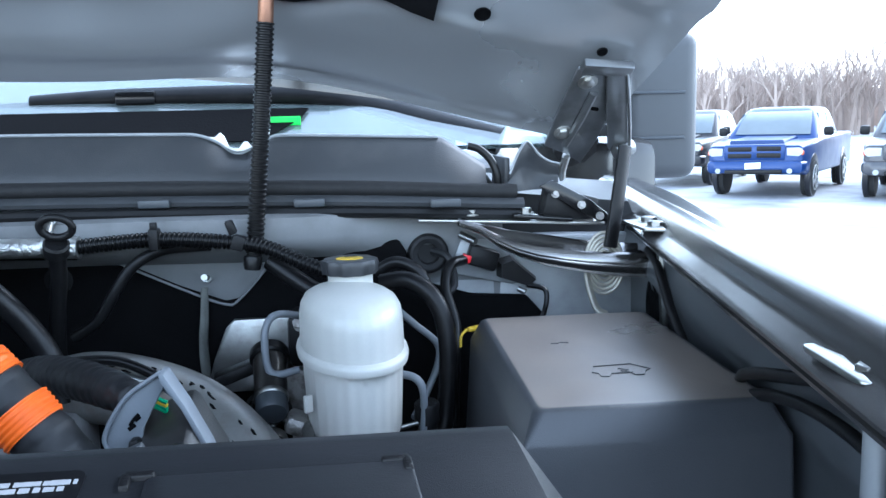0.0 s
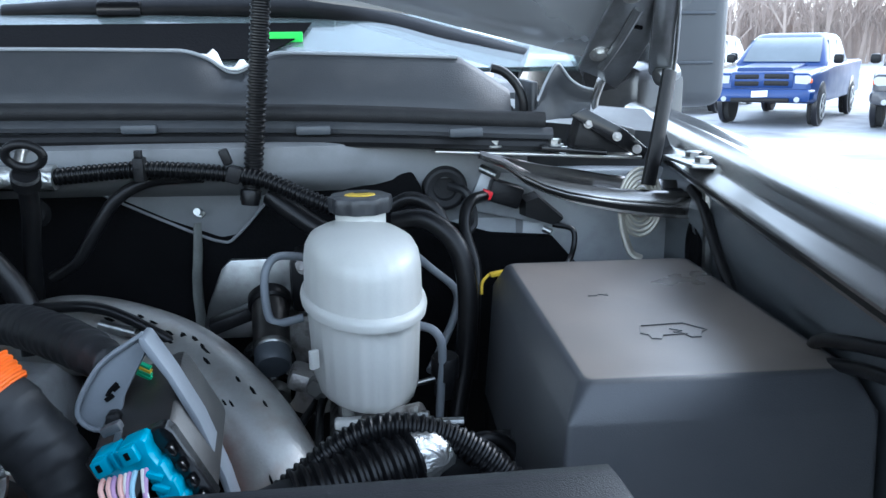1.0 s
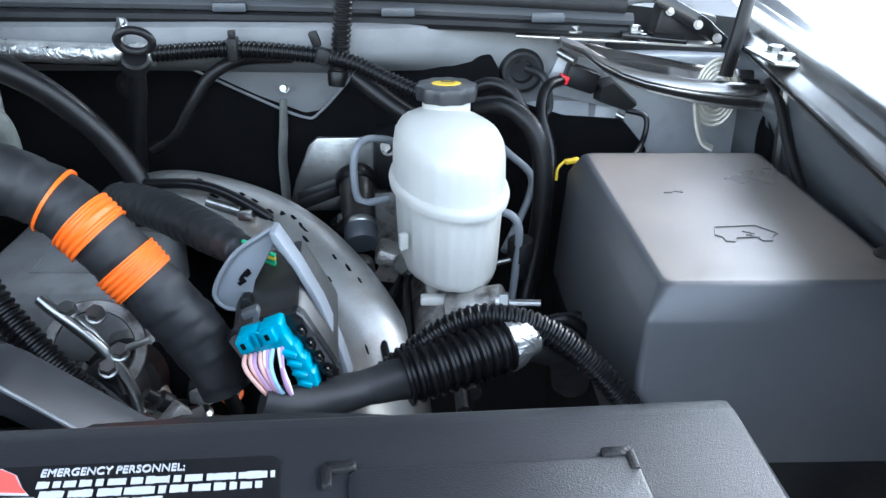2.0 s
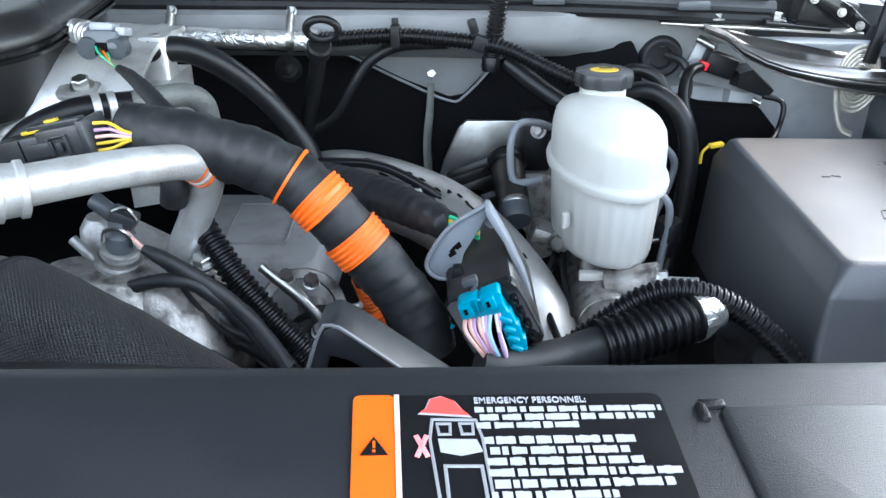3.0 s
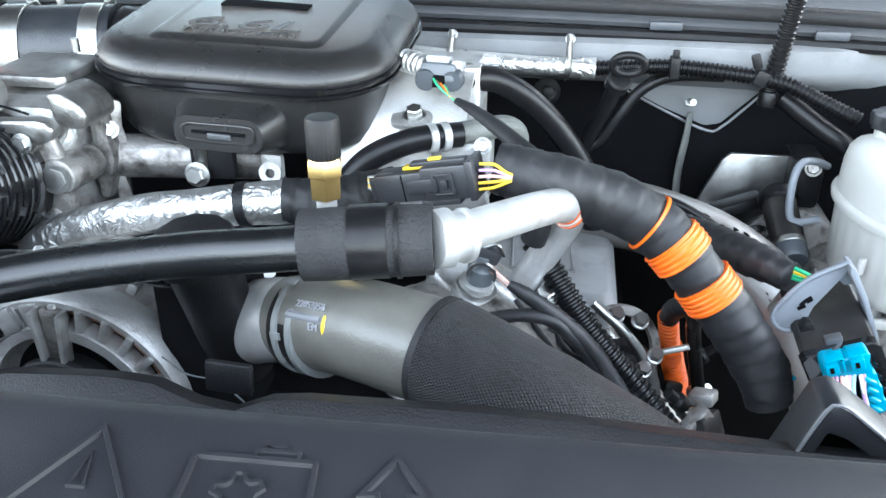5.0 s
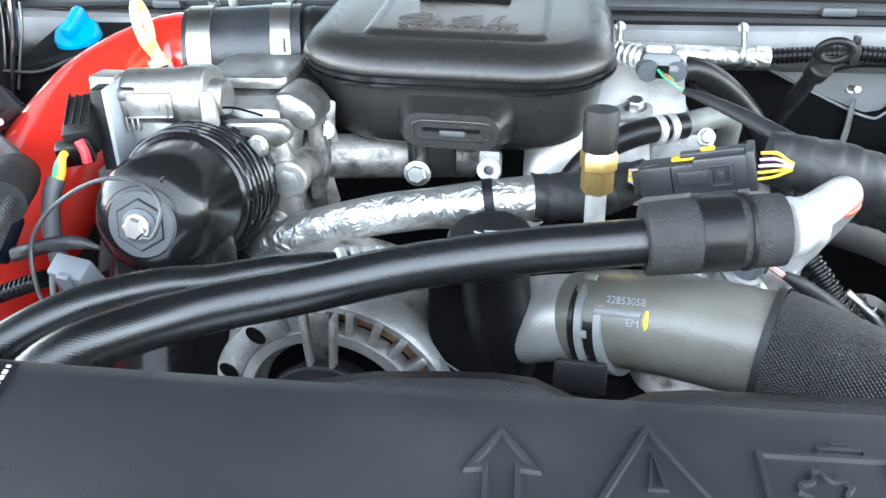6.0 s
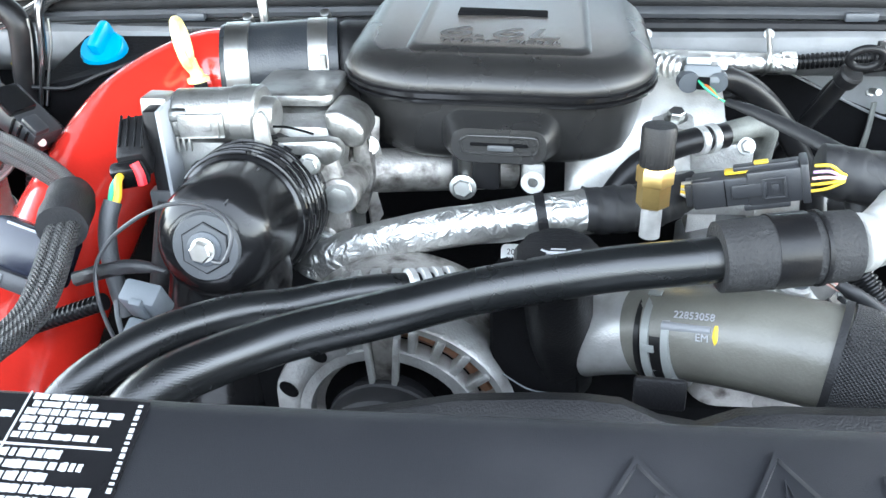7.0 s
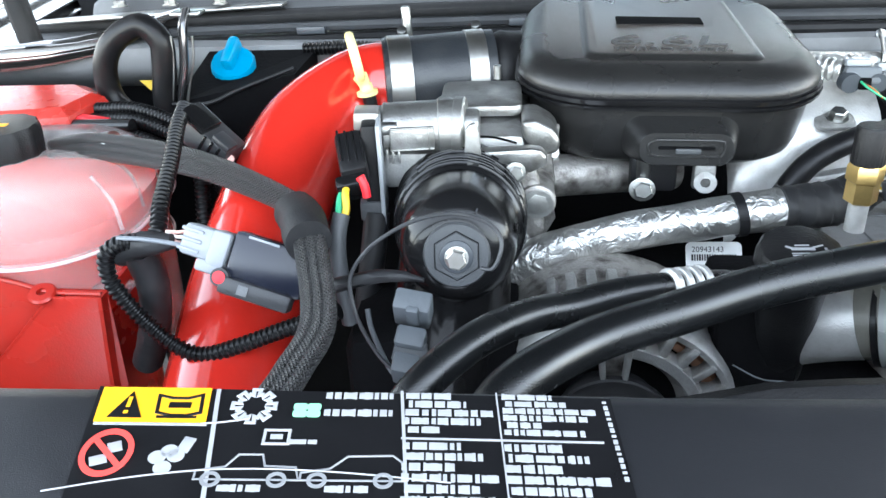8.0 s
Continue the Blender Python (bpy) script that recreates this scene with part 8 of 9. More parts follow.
part("wire_sleeve", tube([(0.1270, 0.583, 1.2305), (0.140, 0.568, 1.2295), (0.158, 0.545, 1.2265), (0.176, 0.520, 1.2225), (0.192, 0.500, 1.218)], [0.0024, 0.0040, 0.0050, 0.0055, 0.0055], 12, 0.003, flat=0.7, wrap=0.0004, lap=0.008), "tape", sc)
vh = thing("vent_hose", "black vent hose with double spring clamp and bent metal end", "hose", (0.1, 0.57, 1.18))
part("hose", tube([(0.045, 0.548, 1.160), (0.055, 0.553, 1.178), (0.072, 0.560, 1.194), (0.10, 0.571, 1.204), (0.13, 0.588, 1.204)], 0.0092, 18, 0.004), "rubber", vh)
part("metal_end", tube([(0.122, 0.584, 1.204), (0.145, 0.60, 1.205), (0.160, 0.612, 1.204), (0.168, 0.622, 1.196), (0.169, 0.63, 1.18), (0.168, 0.635, 1.15)], 0.0085, 18, 0.004), "strap_grey", vh)
for x in (0.108, 0.1165):
    part("clamp", lathe([(0, 0.0092), (0.0003, 0.0106), (0.0052, 0.0106), (0.0055, 0.0092)], (x, 0.5745 + (x - 0.108) * 0.6, 1.2042), Vector((1, 0.6, 0.0)), 24), "bright_aluminium", vh)
wc = thing("water_crossover", "dirty cast aluminium water crossover housing", "engine casting", (0.15, 0.48, 1.05))
part("body", loft([[(0.155 + a, 0.49 + b, z) for a, b in round_rect(0, 0, w, d_, 0.02)] for w, d_, z in ((0.12, 0.10, 1.03), (0.12, 0.10, 1.085), (0.105, 0.085, 1.112), (0.08, 0.07, 1.122))]), "dirty_aluminium", wc, sharp=55)
part("elbow", tube([(0.115, 0.50, 1.06), (0.128, 0.475, 1.082), (0.150, 0.455, 1.078), (0.175, 0.452, 1.055)], 0.020, 22, 0.005), "dirty_aluminium", wc)
for p in ((0.197, 0.48, 1.118), (0.115, 0.462, 1.112), (0.168, 0.452, 1.105)):
    part("bolt", hex_bolt(p, (0.1, -0.3, 1), 0.006, 0.008), "zinc", wc)
part("thermostat_housing", loft([[(0.140 + a, 0.468 + b, z) for a, b in round_rect(0, 0, w, d_, 0.012)] for w, d_, z in ((0.080, 0.05, 1.07), (0.078, 0.048, 1.118), (0.066, 0.040, 1.134), (0.050, 0.030, 1.138))]), "dirty_aluminium", wc, sharp=50)
part("sensor_seat", lathe([(0, 0.0175), (0.006, 0.0165), (0.010, 0.0128), (0.014, 0.0122), (0.0150, 0.0138), (0.0175, 0.0138), (0.0185, 0.0120), (0.026, 0.0112), (0.027, 0.0095), (0.027, 0.0)], (0.150, 0.474, 1.124), Vector((0.30, -0.10, 1)), 28), "cast_aluminium", wc)
part("seat_ring", lathe([(0, 0.0120), (0.0004, 0.0132), (0.0016, 0.0132), (0.002, 0.0120)], (0.1567, 0.4718, 1.1440), Vector((0.30, -0.10, 1)), 28), "zinc", wc)
part("outlet_elbow", tube([(0.158, 0.474, 1.122), (0.172, 0.468, 1.118), (0.183, 0.462, 1.102), (0.190, 0.456, 1.060)], [0.016, 0.018, 0.020, 0.020], 24, 0.004, lump=0.08), "dirty_aluminium", wc)
part("rear_flank", loft([[(0.150 + a, 0.505 + b, z) for a, b in round_rect(dx, 0, w, d_, 0.01)] for w, d_, z, dx in ((0.10, 0.04, 1.08, 0.02), (0.095, 0.038, 1.105, 0.016), (0.060, 0.034, 1.132, 0.0), (0.030, 0.028, 1.150, -0.014), (0.020, 0.02, 1.156, -0.016))]), "cast_aluminium", wc, sharp=50)
part("flank_rib", tube([(0.124, 0.482, 1.150), (0.136, 0.478, 1.140), (0.150, 0.474, 1.126), (0.168, 0.468, 1.110)], 0.0032, 10, 0.004), "cast_aluminium", wc)
part("flank_rib", tube([(0.186, 0.484, 1.122), (0.192, 0.478, 1.106), (0.198, 0.472, 1.090)], 0.0040, 10, 0.004), "dirty_aluminium", wc)
for p in ((0.200, 0.488, 1.131), (0.122, 0.470, 1.130)):
    part("housing_bolt", hex_bolt(p, (0, -0.3, 1), 0.0062, 0.007), "zinc", wc)
inj = thing("temperature_plug", "grey sensor plug with wire clip and pink wires", "connector", (0.16, 0.47, 1.15))
part("plug", lathe([(0, 0.0085), (0.010, 0.0085), (0.012, 0.0068), (0.020, 0.0065), (0.021, 0.0)], (0.1585, 0.4712, 1.1500), Vector((0.15, -0.1, 1)), 18), "sensor_grey", inj)
part("plug_head", box((0.164, 0.470, 1.1705), (0.016, 0.012, 0.009), 0.002, turn(0, 25, 0)), "connector_black", inj)
part("side_socket", cyl((0.158, 0.470, 1.172), (0.146, 0.474, 1.180), 0.0052, bev=0.001), "mid_grey_plastic", inj)
part("clip", tube([(0.152, 0.463, 1.158), (0.156, 0.460, 1.166), (0.164, 0.460, 1.167), (0.169, 0.463, 1.160), (0.168, 0.464, 1.154)], 0.0013, 6, 0.002), "zinc", inj)
part("clip", tube([(0.162, 0.461, 1.178), (0.170, 0.461, 1.180), (0.174, 0.463, 1.172)], 0.0012, 6, 0.002), "zinc", inj)
for i in range(4):
    part("wire", tube([(0.166, 0.466, 1.163 - 0.001 * i), (0.171 + 0.0008 * i, 0.462, 1.160 - 0.0016 * i), (0.180, 0.456, 1.156 - 0.001 * i)], 0.0011, 6, 0.003), ("pink_wire", "white_wire", "copper", "pink_wire")[i], inj)
solo("sensor_harness", tube([(0.178, 0.4565, 1.1570), (0.187, 0.455, 1.1525), (0.200, 0.455, 1.1440), (0.214, 0.455, 1.1335), (0.228, 0.455, 1.1200), (0.241, 0.455, 1.1030), (0.256, 0.452, 1.080)], [0.0026, 0.0042, 0.0046, 0.0050, 0.0050, 0.0050, 0.0048], 14, 0.003, lump=0.12, wrap=0.0005, lap=0.007), "tape", "black taped sensor wires over the casting", "wiring harness")
solo("sensor_harness", tube([(0.158, 0.458, 1.128), (0.170, 0.455, 1.133), (0.186, 0.453, 1.138), (0.202, 0.452, 1.138), (0.216, 0.453, 1.128), (0.232, 0.456, 1.108), (0.248, 0.458, 1.082)], [0.0030, 0.0042, 0.0040, 0.0042, 0.0044, 0.0044, 0.0040], 14, 0.003, lump=0.12, wrap=0.0005, lap=0.007), "tape", "black taped sensor wires over the casting", "wiring harness")
solo("bypass_hose", tube([(0.197, 0.486, 1.122), (0.200, 0.482, 1.110), (0.205, 0.480, 1.098), (0.215, 0.478, 1.089), (0.231, 0.476, 1.083), (0.25, 0.474, 1.07)], 0.0095, 18, 0.004), "rubber", "short black rubber bypass hose", "hose")
solo("engine_loom", tube([(0.190, 0.51, 1.160), (0.203, 0.497, 1.146), (0.222, 0.485, 1.122), (0.245, 0.475, 1.098), (0.268, 0.468, 1.075), (0.29, 0.46, 1.05)], 0.0082, 16, ridge=0.0007, pitch=0.0046), "loom", "black corrugated engine loom", "cable loom")
vcv = thing("valve_cover", "dusty grey valve cover with moulded panel", "valve cover", (0.19, 0.65, 1.0))
part("cover", loft([[(a, b, z) for a, b in round_rect(0.190, 0.655, w, d_, 0.012)] for w, d_, z in ((0.13, 0.15, 1.0), (0.13, 0.15, 1.072), (0.118, 0.138, 1.080), (0.112, 0.132, 1.081))]), "valve_cover_grey", vcv, sharp=55)
part("moulded_frame", outline([(0.165, 0.70), (0.215, 0.70), (0.22, 0.62), (0.170, 0.62)], 0.002, 0.002, 1.0815), "valve_cover_grey", vcv)
fp = thing("fuel_rail", "steel fuel rail with injector lines", "fuel rail", (0.26, 0.55, 1.0))
part("rail", cyl((0.235, 0.60, 1.05), (0.30, 0.50, 1.02), 0.011, bev=0.002), "bare_steel", fp)
part("injector_line", tube([(0.232, 0.505, 1.121), (0.240, 0.502, 1.115), (0.251, 0.500, 1.106), (0.263, 0.500, 1.092), (0.273, 0.500, 1.076), (0.279, 0.500, 1.058), (0.281, 0.50, 1.03)], 0.0036, 12, 0.003), "zinc", fp)
part("injector_line", tube([(0.243, 0.512, 1.108), (0.256, 0.508, 1.098), (0.266, 0.506, 1.082), (0.271, 0.505, 1.062), (0.272, 0.505, 1.03)], 0.0026, 10, 0.003), "bare_steel", fp)
for p in ((0.247, 0.505, 1.112), (0.263, 0.505, 1.109), (0.275, 0.500, 1.086), (0.268, 0.496, 1.077)):
    part("line_nut", hex_bolt(p, (0.2, -0.6, 1), 0.0050, 0.007, 1.15), "zinc", fp)
part("flange_oval", lathe([(0, 0.030), (0.002, 0.031), (0.005, 0.030), (0.005, 0.024), (0.002, 0.023)], (0.252, 0.520, 1.078), Vector((0.3, -0.85, 0.4)), 32, hollow=True), "dirty_aluminium", fp)
part("pump_head", lathe([(0, 0.0), (0, 0.016), (0.006, 0.020), (0.03, 0.022), (0.034, 0.026), (0.05, 0.026)], (0.255, 0.50, 1.05), Vector((0.1, 0.9, -0.2)), 26), "black_plastic", fp)
part("solenoid", cyl((0.265, 0.512, 1.03), (0.285, 0.488, 1.035), 0.012, bev=0.002), "cast_aluminium", fp)
part("bolt", hex_bolt((0.217, 0.629, 1.0575), (0.1, -0.5, 1), 0.0075, 0.008), "zinc", fp)
part("bolt_shank", cyl((0.218, 0.632, 1.03), (0.217, 0.629, 1.058), 0.004), "zinc", fp)
part("threaded_rod", cyl((0.272, 0.502, 1.086), (0.296, 0.499, 1.097), 0.0022), "bare_steel", fp)
rndp = random.Random(9)
for i in range(44):
    c = Vector((rndp.uniform(0.215, 0.325), rndp.uniform(0.46, 0.57), rndp.uniform(0.985, 1.055)))
    if i % 2:
        part("bracket_piece", box(c, (rndp.uniform(0.012, 0.03), rndp.uniform(0.01, 0.02), rndp.uniform(0.008, 0.02)), 0.002, turn(rndp.uniform(-30, 30), rndp.uniform(-40, 40), rndp.uniform(0, 90))), ("dirty_aluminium", "black_plastic", "black_plastic", "cast_aluminium", "grey_plastic")[i % 5], fp)
    else:
        part("fitting", lathe([(0, 0.0065), (0.008, 0.0065), (0.010, 0.004), (0.018, 0.004)], c, Vector((rndp.uniform(-1, 1), rndp.uniform(-1, 0), 0.7)), 14), ("zinc", "dirty_aluminium", "black_plastic", "pipe_steel")[i // 2 % 4], fp)
eb = thing("engine_block", "cast iron engine block deep in the bay, blackened for shade", "engine", (0.05, 0.62, 0.69))
# near-black: the shade deep in the bay is painted in
part("block", box((0.04, 0.65, 0.86), (0.46, 0.34, 0.34), 0.02), "black_and_shade", eb)
part("front_cover", box((0.06, 0.46, 0.90), (0.30, 0.06, 0.36), 0.02), "black_and_shade", eb)
part("filler_bracket", box((0.002, 0.430, 1.120), (0.050, 0.05, 0.10), 0.006), "black_and_shade", eb)
part("wire_clip", tube([(-0.015, 0.392, 1.125), (0.0, 0.388, 1.118), (0.02, 0.386, 1.116), (0.04, 0.38, 1.105)], 0.0005, 6, 0.003), "sensor_grey", eb)
fs = thing("fan_shroud", "black moulded fan shroud behind the radiator cover", "fan shroud", (0.1, 0.3, 1.0))


def shroud_fn(u, v):
    prof = [(0.262, 1.150), (0.275, 1.178), (0.288, 1.186), (0.297, 1.183), (0.305, 1.165), (0.308, 1.05)]
    y, z = prof[v]
    hump = 0.010 * math.exp(-((u - 0.42) / 0.08) ** 2) + 0.006 * math.exp(-((u - 0.02) / 0.06) ** 2) - 0.012 * math.exp(-((u - 0.065) / 0.018) ** 2) - 0.02 * max(0, -0.03 - u) / 0.1
    return (u, y + 0.012 * math.exp(-((u - 0.2) / 0.14) ** 2), z + hump - 0.004)


part("shroud_lip", grid_sheet(shroud_fn, [-0.16 + 0.0165 * i for i in range(43)], range(6), -0.003), "black_plastic", fs)
part("locating_tab", box((0.058, 0.322, 1.170), (0.024, 0.004, 0.016), 0.003, turn(-10, 0, -4)), "black_plastic", fs)

# ---------- passenger side ----------
ct = thing("coolant_tank", "translucent white coolant tank with black cap", "coolant tank", (-0.53, 0.52, 1.0))
TC = (-0.524, 0.541)


def tank_ring(w, d_, z, r):
    return [(a, b, z) for a, b in round_rect(TC[0], TC[1], w, d_, r, 8)]


part("coolant", loft([tank_ring(0.15, 0.14, 1.025, 0.055), tank_ring(0.176, 0.168, 1.042, 0.06), tank_ring(0.180, 0.172, 1.120, 0.066), tank_ring(0.180, 0.172, 1.148, 0.068), tank_ring(0.176, 0.168, 1.172, 0.066)]), "coolant", ct, "red coolant showing through the shell")
part("tank", loft([tank_ring(0.16, 0.15, 1.02, 0.055), tank_ring(0.182, 0.174, 1.04, 0.062), tank_ring(0.188, 0.180, 1.118, 0.066), tank_ring(0.193, 0.185, 1.122, 0.068), tank_ring(0.188, 0.180, 1.126, 0.066), tank_ring(0.190, 0.182, 1.154, 0.068), tank_ring(0.192, 0.184, 1.158, 0.07), tank_ring(0.206, 0.203, 1.159, 0.075),
                   tank_ring(0.206, 0.203, 1.1625, 0.075), tank_ring(0.192, 0.184, 1.1638, 0.07), tank_ring(0.188, 0.180, 1.184, 0.068), tank_ring(0.176, 0.168, 1.198, 0.064), tank_ring(0.150, 0.142, 1.207, 0.055), tank_ring(0.09, 0.085, 1.2105, 0.04)]), "tank_plastic", ct, sharp=60)
for i in range(3):
    part("moulded_line", tube([(TC[0] + 0.094, TC[1] - 0.05 + 0.04 * i, 1.166), (TC[0] + 0.090, TC[1] - 0.048 + 0.04 * i, 1.188), (TC[0] + 0.074, TC[1] - 0.04 + 0.035 * i, 1.204)], 0.0016, 8, 0.004), "tank_plastic", ct)
part("moulded_line", tube([(-0.60, 0.446, 1.172), (-0.56, 0.444, 1.170), (-0.530, 0.444, 1.174), (-0.522, 0.446, 1.190), (-0.524, 0.456, 1.200)], 0.0018, 8, 0.004), "tank_plastic", ct)
part("cap", lathe([(0, 0.026), (0.002, 0.029), (0.020, 0.030), (0.026, 0.028), (0.027, 0.0)], (-0.532, 0.535, 1.207), Z, 48, 0.03, 12), "black_plastic", ct)
for zz, kw, kd, kr, r in ((1.1608, 0.2055, 0.2025, 0.075, 0.0014), (1.1215, 0.1925, 0.1845, 0.068, 0.0010)):
    loop = tank_ring(kw, kd, zz, kr)
    part("moulded_edge", tube(loop + loop[:1], r, 8, 0.006), "tank_edge", ct, "pale moulded edge of the shell")
part("cap_print", box((-0.532, 0.530, 1.2348), (0.02, 0.006, 0.0006), 0.0001), "label_yellow", ct)
part("spigot", cyl((-0.475, 0.548, 1.207), (-0.43, 0.537, 1.214), 0.009, bev=0.002), "light_grey_plastic", ct)
part("hose_clamp", lathe([(0, 0.0125), (0.010, 0.0128)], (-0.455, 0.543, 1.210), Vector((1, -0.2, 0.2)), 24), "zinc", ct)
part("ear", box((-0.437, 0.47, 1.128), (0.03, 0.02, 0.004), 0.0015), "tank_plastic", ct)
bt = thing("battery_tray", "glossy red plastic tray below the coolant tank", "tray", (-0.48, 0.40, 0.95))


front = [(-0.478, 1.140), (-0.441, 1.140), (-0.450, 1.069), (-0.458, 0.98), (-0.62, 0.98), (-0.62, 1.015), (-0.533, 1.085)]
part("front_wall", prism(front, (0, 0.4480, 0), X, Z, 0.003, 0.0008), "red_plastic", bt, laid=True)
part("back_wall", prism([(-0.62, 1.166), (-0.518, 1.149), (-0.483, 1.141), (-0.441, 1.140), (-0.446, 0.98), (-0.62, 0.98)], (0, 0.4570, 0), X, Z, 0.0025, 0.0006), "red_plastic", bt, laid=True)
part("side_wall", loft([[(-0.441, y, 1.140), (-0.444, y, 1.140), (-0.461, y, 0.98), (-0.458, y, 0.98)] for y in (0.4450, 0.53)]), "red_plastic", bt, laid=True)
part("rim", tube([(-0.600, 0.4560, 1.1628), (-0.518, 0.4550, 1.1492), (-0.483, 0.4520, 1.1412), (-0.443, 0.4500, 1.1402)], 0.0018, 8, 0.004), "red_plastic", bt, laid=True)
part("edge_roll", tube([(-0.479, 0.4462, 1.1402), (-0.533, 0.4462, 1.0855), (-0.60, 0.4462, 1.0318)], 0.0016, 8, 0.004), "red_plastic", bt, laid=True)
part("fixing_lug", lathe([(0, 0.0095), (0.002, 0.0100), (0.0035, 0.0085), (0.0035, 0.0035), (0, 0.0035)], (-0.486, 0.449, 1.1400), Vector((0.1, -0.35, 1)), 24, hollow=True), "red_plastic", bt, laid=True)
solo("battery_cover", loft([[(-0.70, 0.60, 1.190), (-0.525, 0.63, 1.190), (-0.512, 0.69, 1.192), (-0.55, 0.73, 1.192), (-0.70, 0.73, 1.192)], [(-0.70, 0.605, 1.206), (-0.53, 0.635, 1.206), (-0.52, 0.688, 1.208), (-0.553, 0.722, 1.208), (-0.70, 0.722, 1.208)],
                            [(-0.69, 0.62, 1.212), (-0.54, 0.645, 1.212), (-0.53, 0.684, 1.213), (-0.56, 0.712, 1.213), (-0.69, 0.712, 1.213)]]), "red_plastic", "red plastic battery terminal cover", "cover", sharp=25)
solo("battery", box((-0.61, 0.66, 1.09), (0.20, 0.17, 0.19), 0.008), "black_plastic", "black truck battery under the red cover", "battery")
wr = thing("washer_reservoir", "black washer reservoir with bright blue cap", "washer reservoir", (-0.41, 0.75, 1.1))
# black body, darkened further with the shade around it painted in
part("body", loft([[(-0.46, 0.71, 1.05), (-0.35, 0.73, 1.05), (-0.35, 0.80, 1.05), (-0.46, 0.80, 1.05)], [(-0.462, 0.705, 1.195), (-0.352, 0.735, 1.212), (-0.348, 0.80, 1.222), (-0.46, 0.80, 1.222)]]), "black_and_shade", wr)
part("rim", tube([(-0.462, 0.70, 1.196), (-0.43, 0.707, 1.194), (-0.40, 0.718, 1.204), (-0.352, 0.735, 1.218)], 0.0020, 8, 0.004), "black_plastic", wr)
bcp = part("cap", lathe([(0, 0.016), (0.002, 0.021), (0.012, 0.022), (0.016, 0.020), (0.017, 0.0)], (-0.422, 0.772, 1.205), Vector((0.05, -0.55, 0.83)), 36, 0.02, 16), "blue_cap", wr, "bright blue screw cap")
part("cap_grip", box((-0.421, 0.764, 1.226), (0.011, 0.034, 0.016), 0.004, turn(33, 0, -8)), "blue_cap", bcp)
part("neck", cyl((-0.423, 0.782, 1.19), (-0.422, 0.772, 1.206), 0.017), "black_plastic", wr)
tg = bpy.data.objects["part_tag"]
tagm = Matrix.Translation(TG + Vector((0, -0.001, 0.0006))) @ Euler((radians(56.5), 0, 0)).to_matrix().to_4x4()
part("tag_number", text_mesh("20943143", 0.0058, tagm @ Matrix.Translation((-0.016, 0.0075, 0.0006)), 0.0001), "label_black", tg, laid=True)
part("tag_code", join(*[box(tagm @ Vector((-0.0155 + 0.0018 * i, 0.0035, 0.0006)), (0.0010 if i % 3 else 0.0014, 0.0046, 0.0002), 0, turn(56.5, 0, 0)) for i in range(18)]), "label_black", tg, laid=True)
part("tag_number", text_mesh("M-XXXX", 0.0068, tagm @ Matrix.Translation((-0.015, -0.0065, 0.0006)), 0.0001), "label_black", tg, laid=True)
yd = thing("oil_dipstick", "pale yellow plastic oil dipstick handle", "dipstick", (-0.266, 0.64, 1.2))
loop_c = Vector((-0.262, 0.600, 1.262))
part("loop", tube([loop_c + Vector((-0.26 * 0.017 * math.sin(t) - 0.003 * math.cos(t), 0.966 * 0.017 * math.sin(t), 0.0165 * math.cos(t))) for t in [i * math.pi / 8 for i in range(17)]], 0.0036, 10, 0.002), "pale_yellow", yd)
part("neck", tube([loop_c + Vector((0.003, 0.0, -0.015)), (-0.2565, 0.602, 1.240), (-0.2550, 0.602, 1.236)], [0.0060, 0.0048, 0.0050], 12, 0.002), "pale_yellow", yd)
part("stem", lathe([(0, 0.0085), (0.003, 0.0085), (0.004, 0.0055), (0.009, 0.0048)], (-0.2545, 0.602, 1.2315), Vector((-0.1, 0.0, 0.9)), 20), "pale_yellow", yd)
part("tube", tube([(-0.2543, 0.602, 1.233), (-0.252, 0.604, 1.215), (-0.245, 0.61, 1.15)], 0.0055, 10, 0.005), "black_plastic", yd)
tc2 = thing("throttle_plug", "black throttle plug with red lock and coloured wires", "connector", (-0.245, 0.455, 1.2))
pr_ = turn(28, -8, 12)
part("plug", box((-0.2445, 0.4640, 1.2305), (0.018, 0.034, 0.022), 0.003, pr_), "black_plastic", tc2)
for i in range(4):
    part("plug_ridge", box((-0.2445 - 0.0075 + 0.005 * i, 0.4615, 1.2415), (0.0016, 0.026, 0.002), 0.0005, pr_), "gloss_black", tc2)
part("plug_nose", box((-0.2425, 0.4460, 1.2195), (0.021, 0.010, 0.018), 0.003, pr_), "gloss_black", tc2)
part("red_lock", tube([(-0.2365, 0.4425, 1.2285), (-0.2335, 0.4415, 1.222), (-0.2325, 0.4405, 1.215)], 0.0030, 8, 0.003), "red_plug", tc2)
part("wire", tube([(-0.245, 0.442, 1.222), (-0.2455, 0.436, 1.220), (-0.2445, 0.430, 1.212), (-0.246, 0.427, 1.207)], 0.0025, 8, 0.003), "yellow", tc2)
part("wire", tube([(-0.248, 0.442, 1.219), (-0.2495, 0.436, 1.215), (-0.2495, 0.430, 1.208), (-0.248, 0.427, 1.204)], 0.0025, 8, 0.003), "green_wire", tc2)
part("sleeve", tube([(-0.2475, 0.428, 1.209), (-0.2495, 0.422, 1.200), (-0.250, 0.416, 1.185), (-0.248, 0.412, 1.165), (-0.245, 0.41, 1.14)], 0.0056, 12, 0.004), "grey_plastic", tc2)
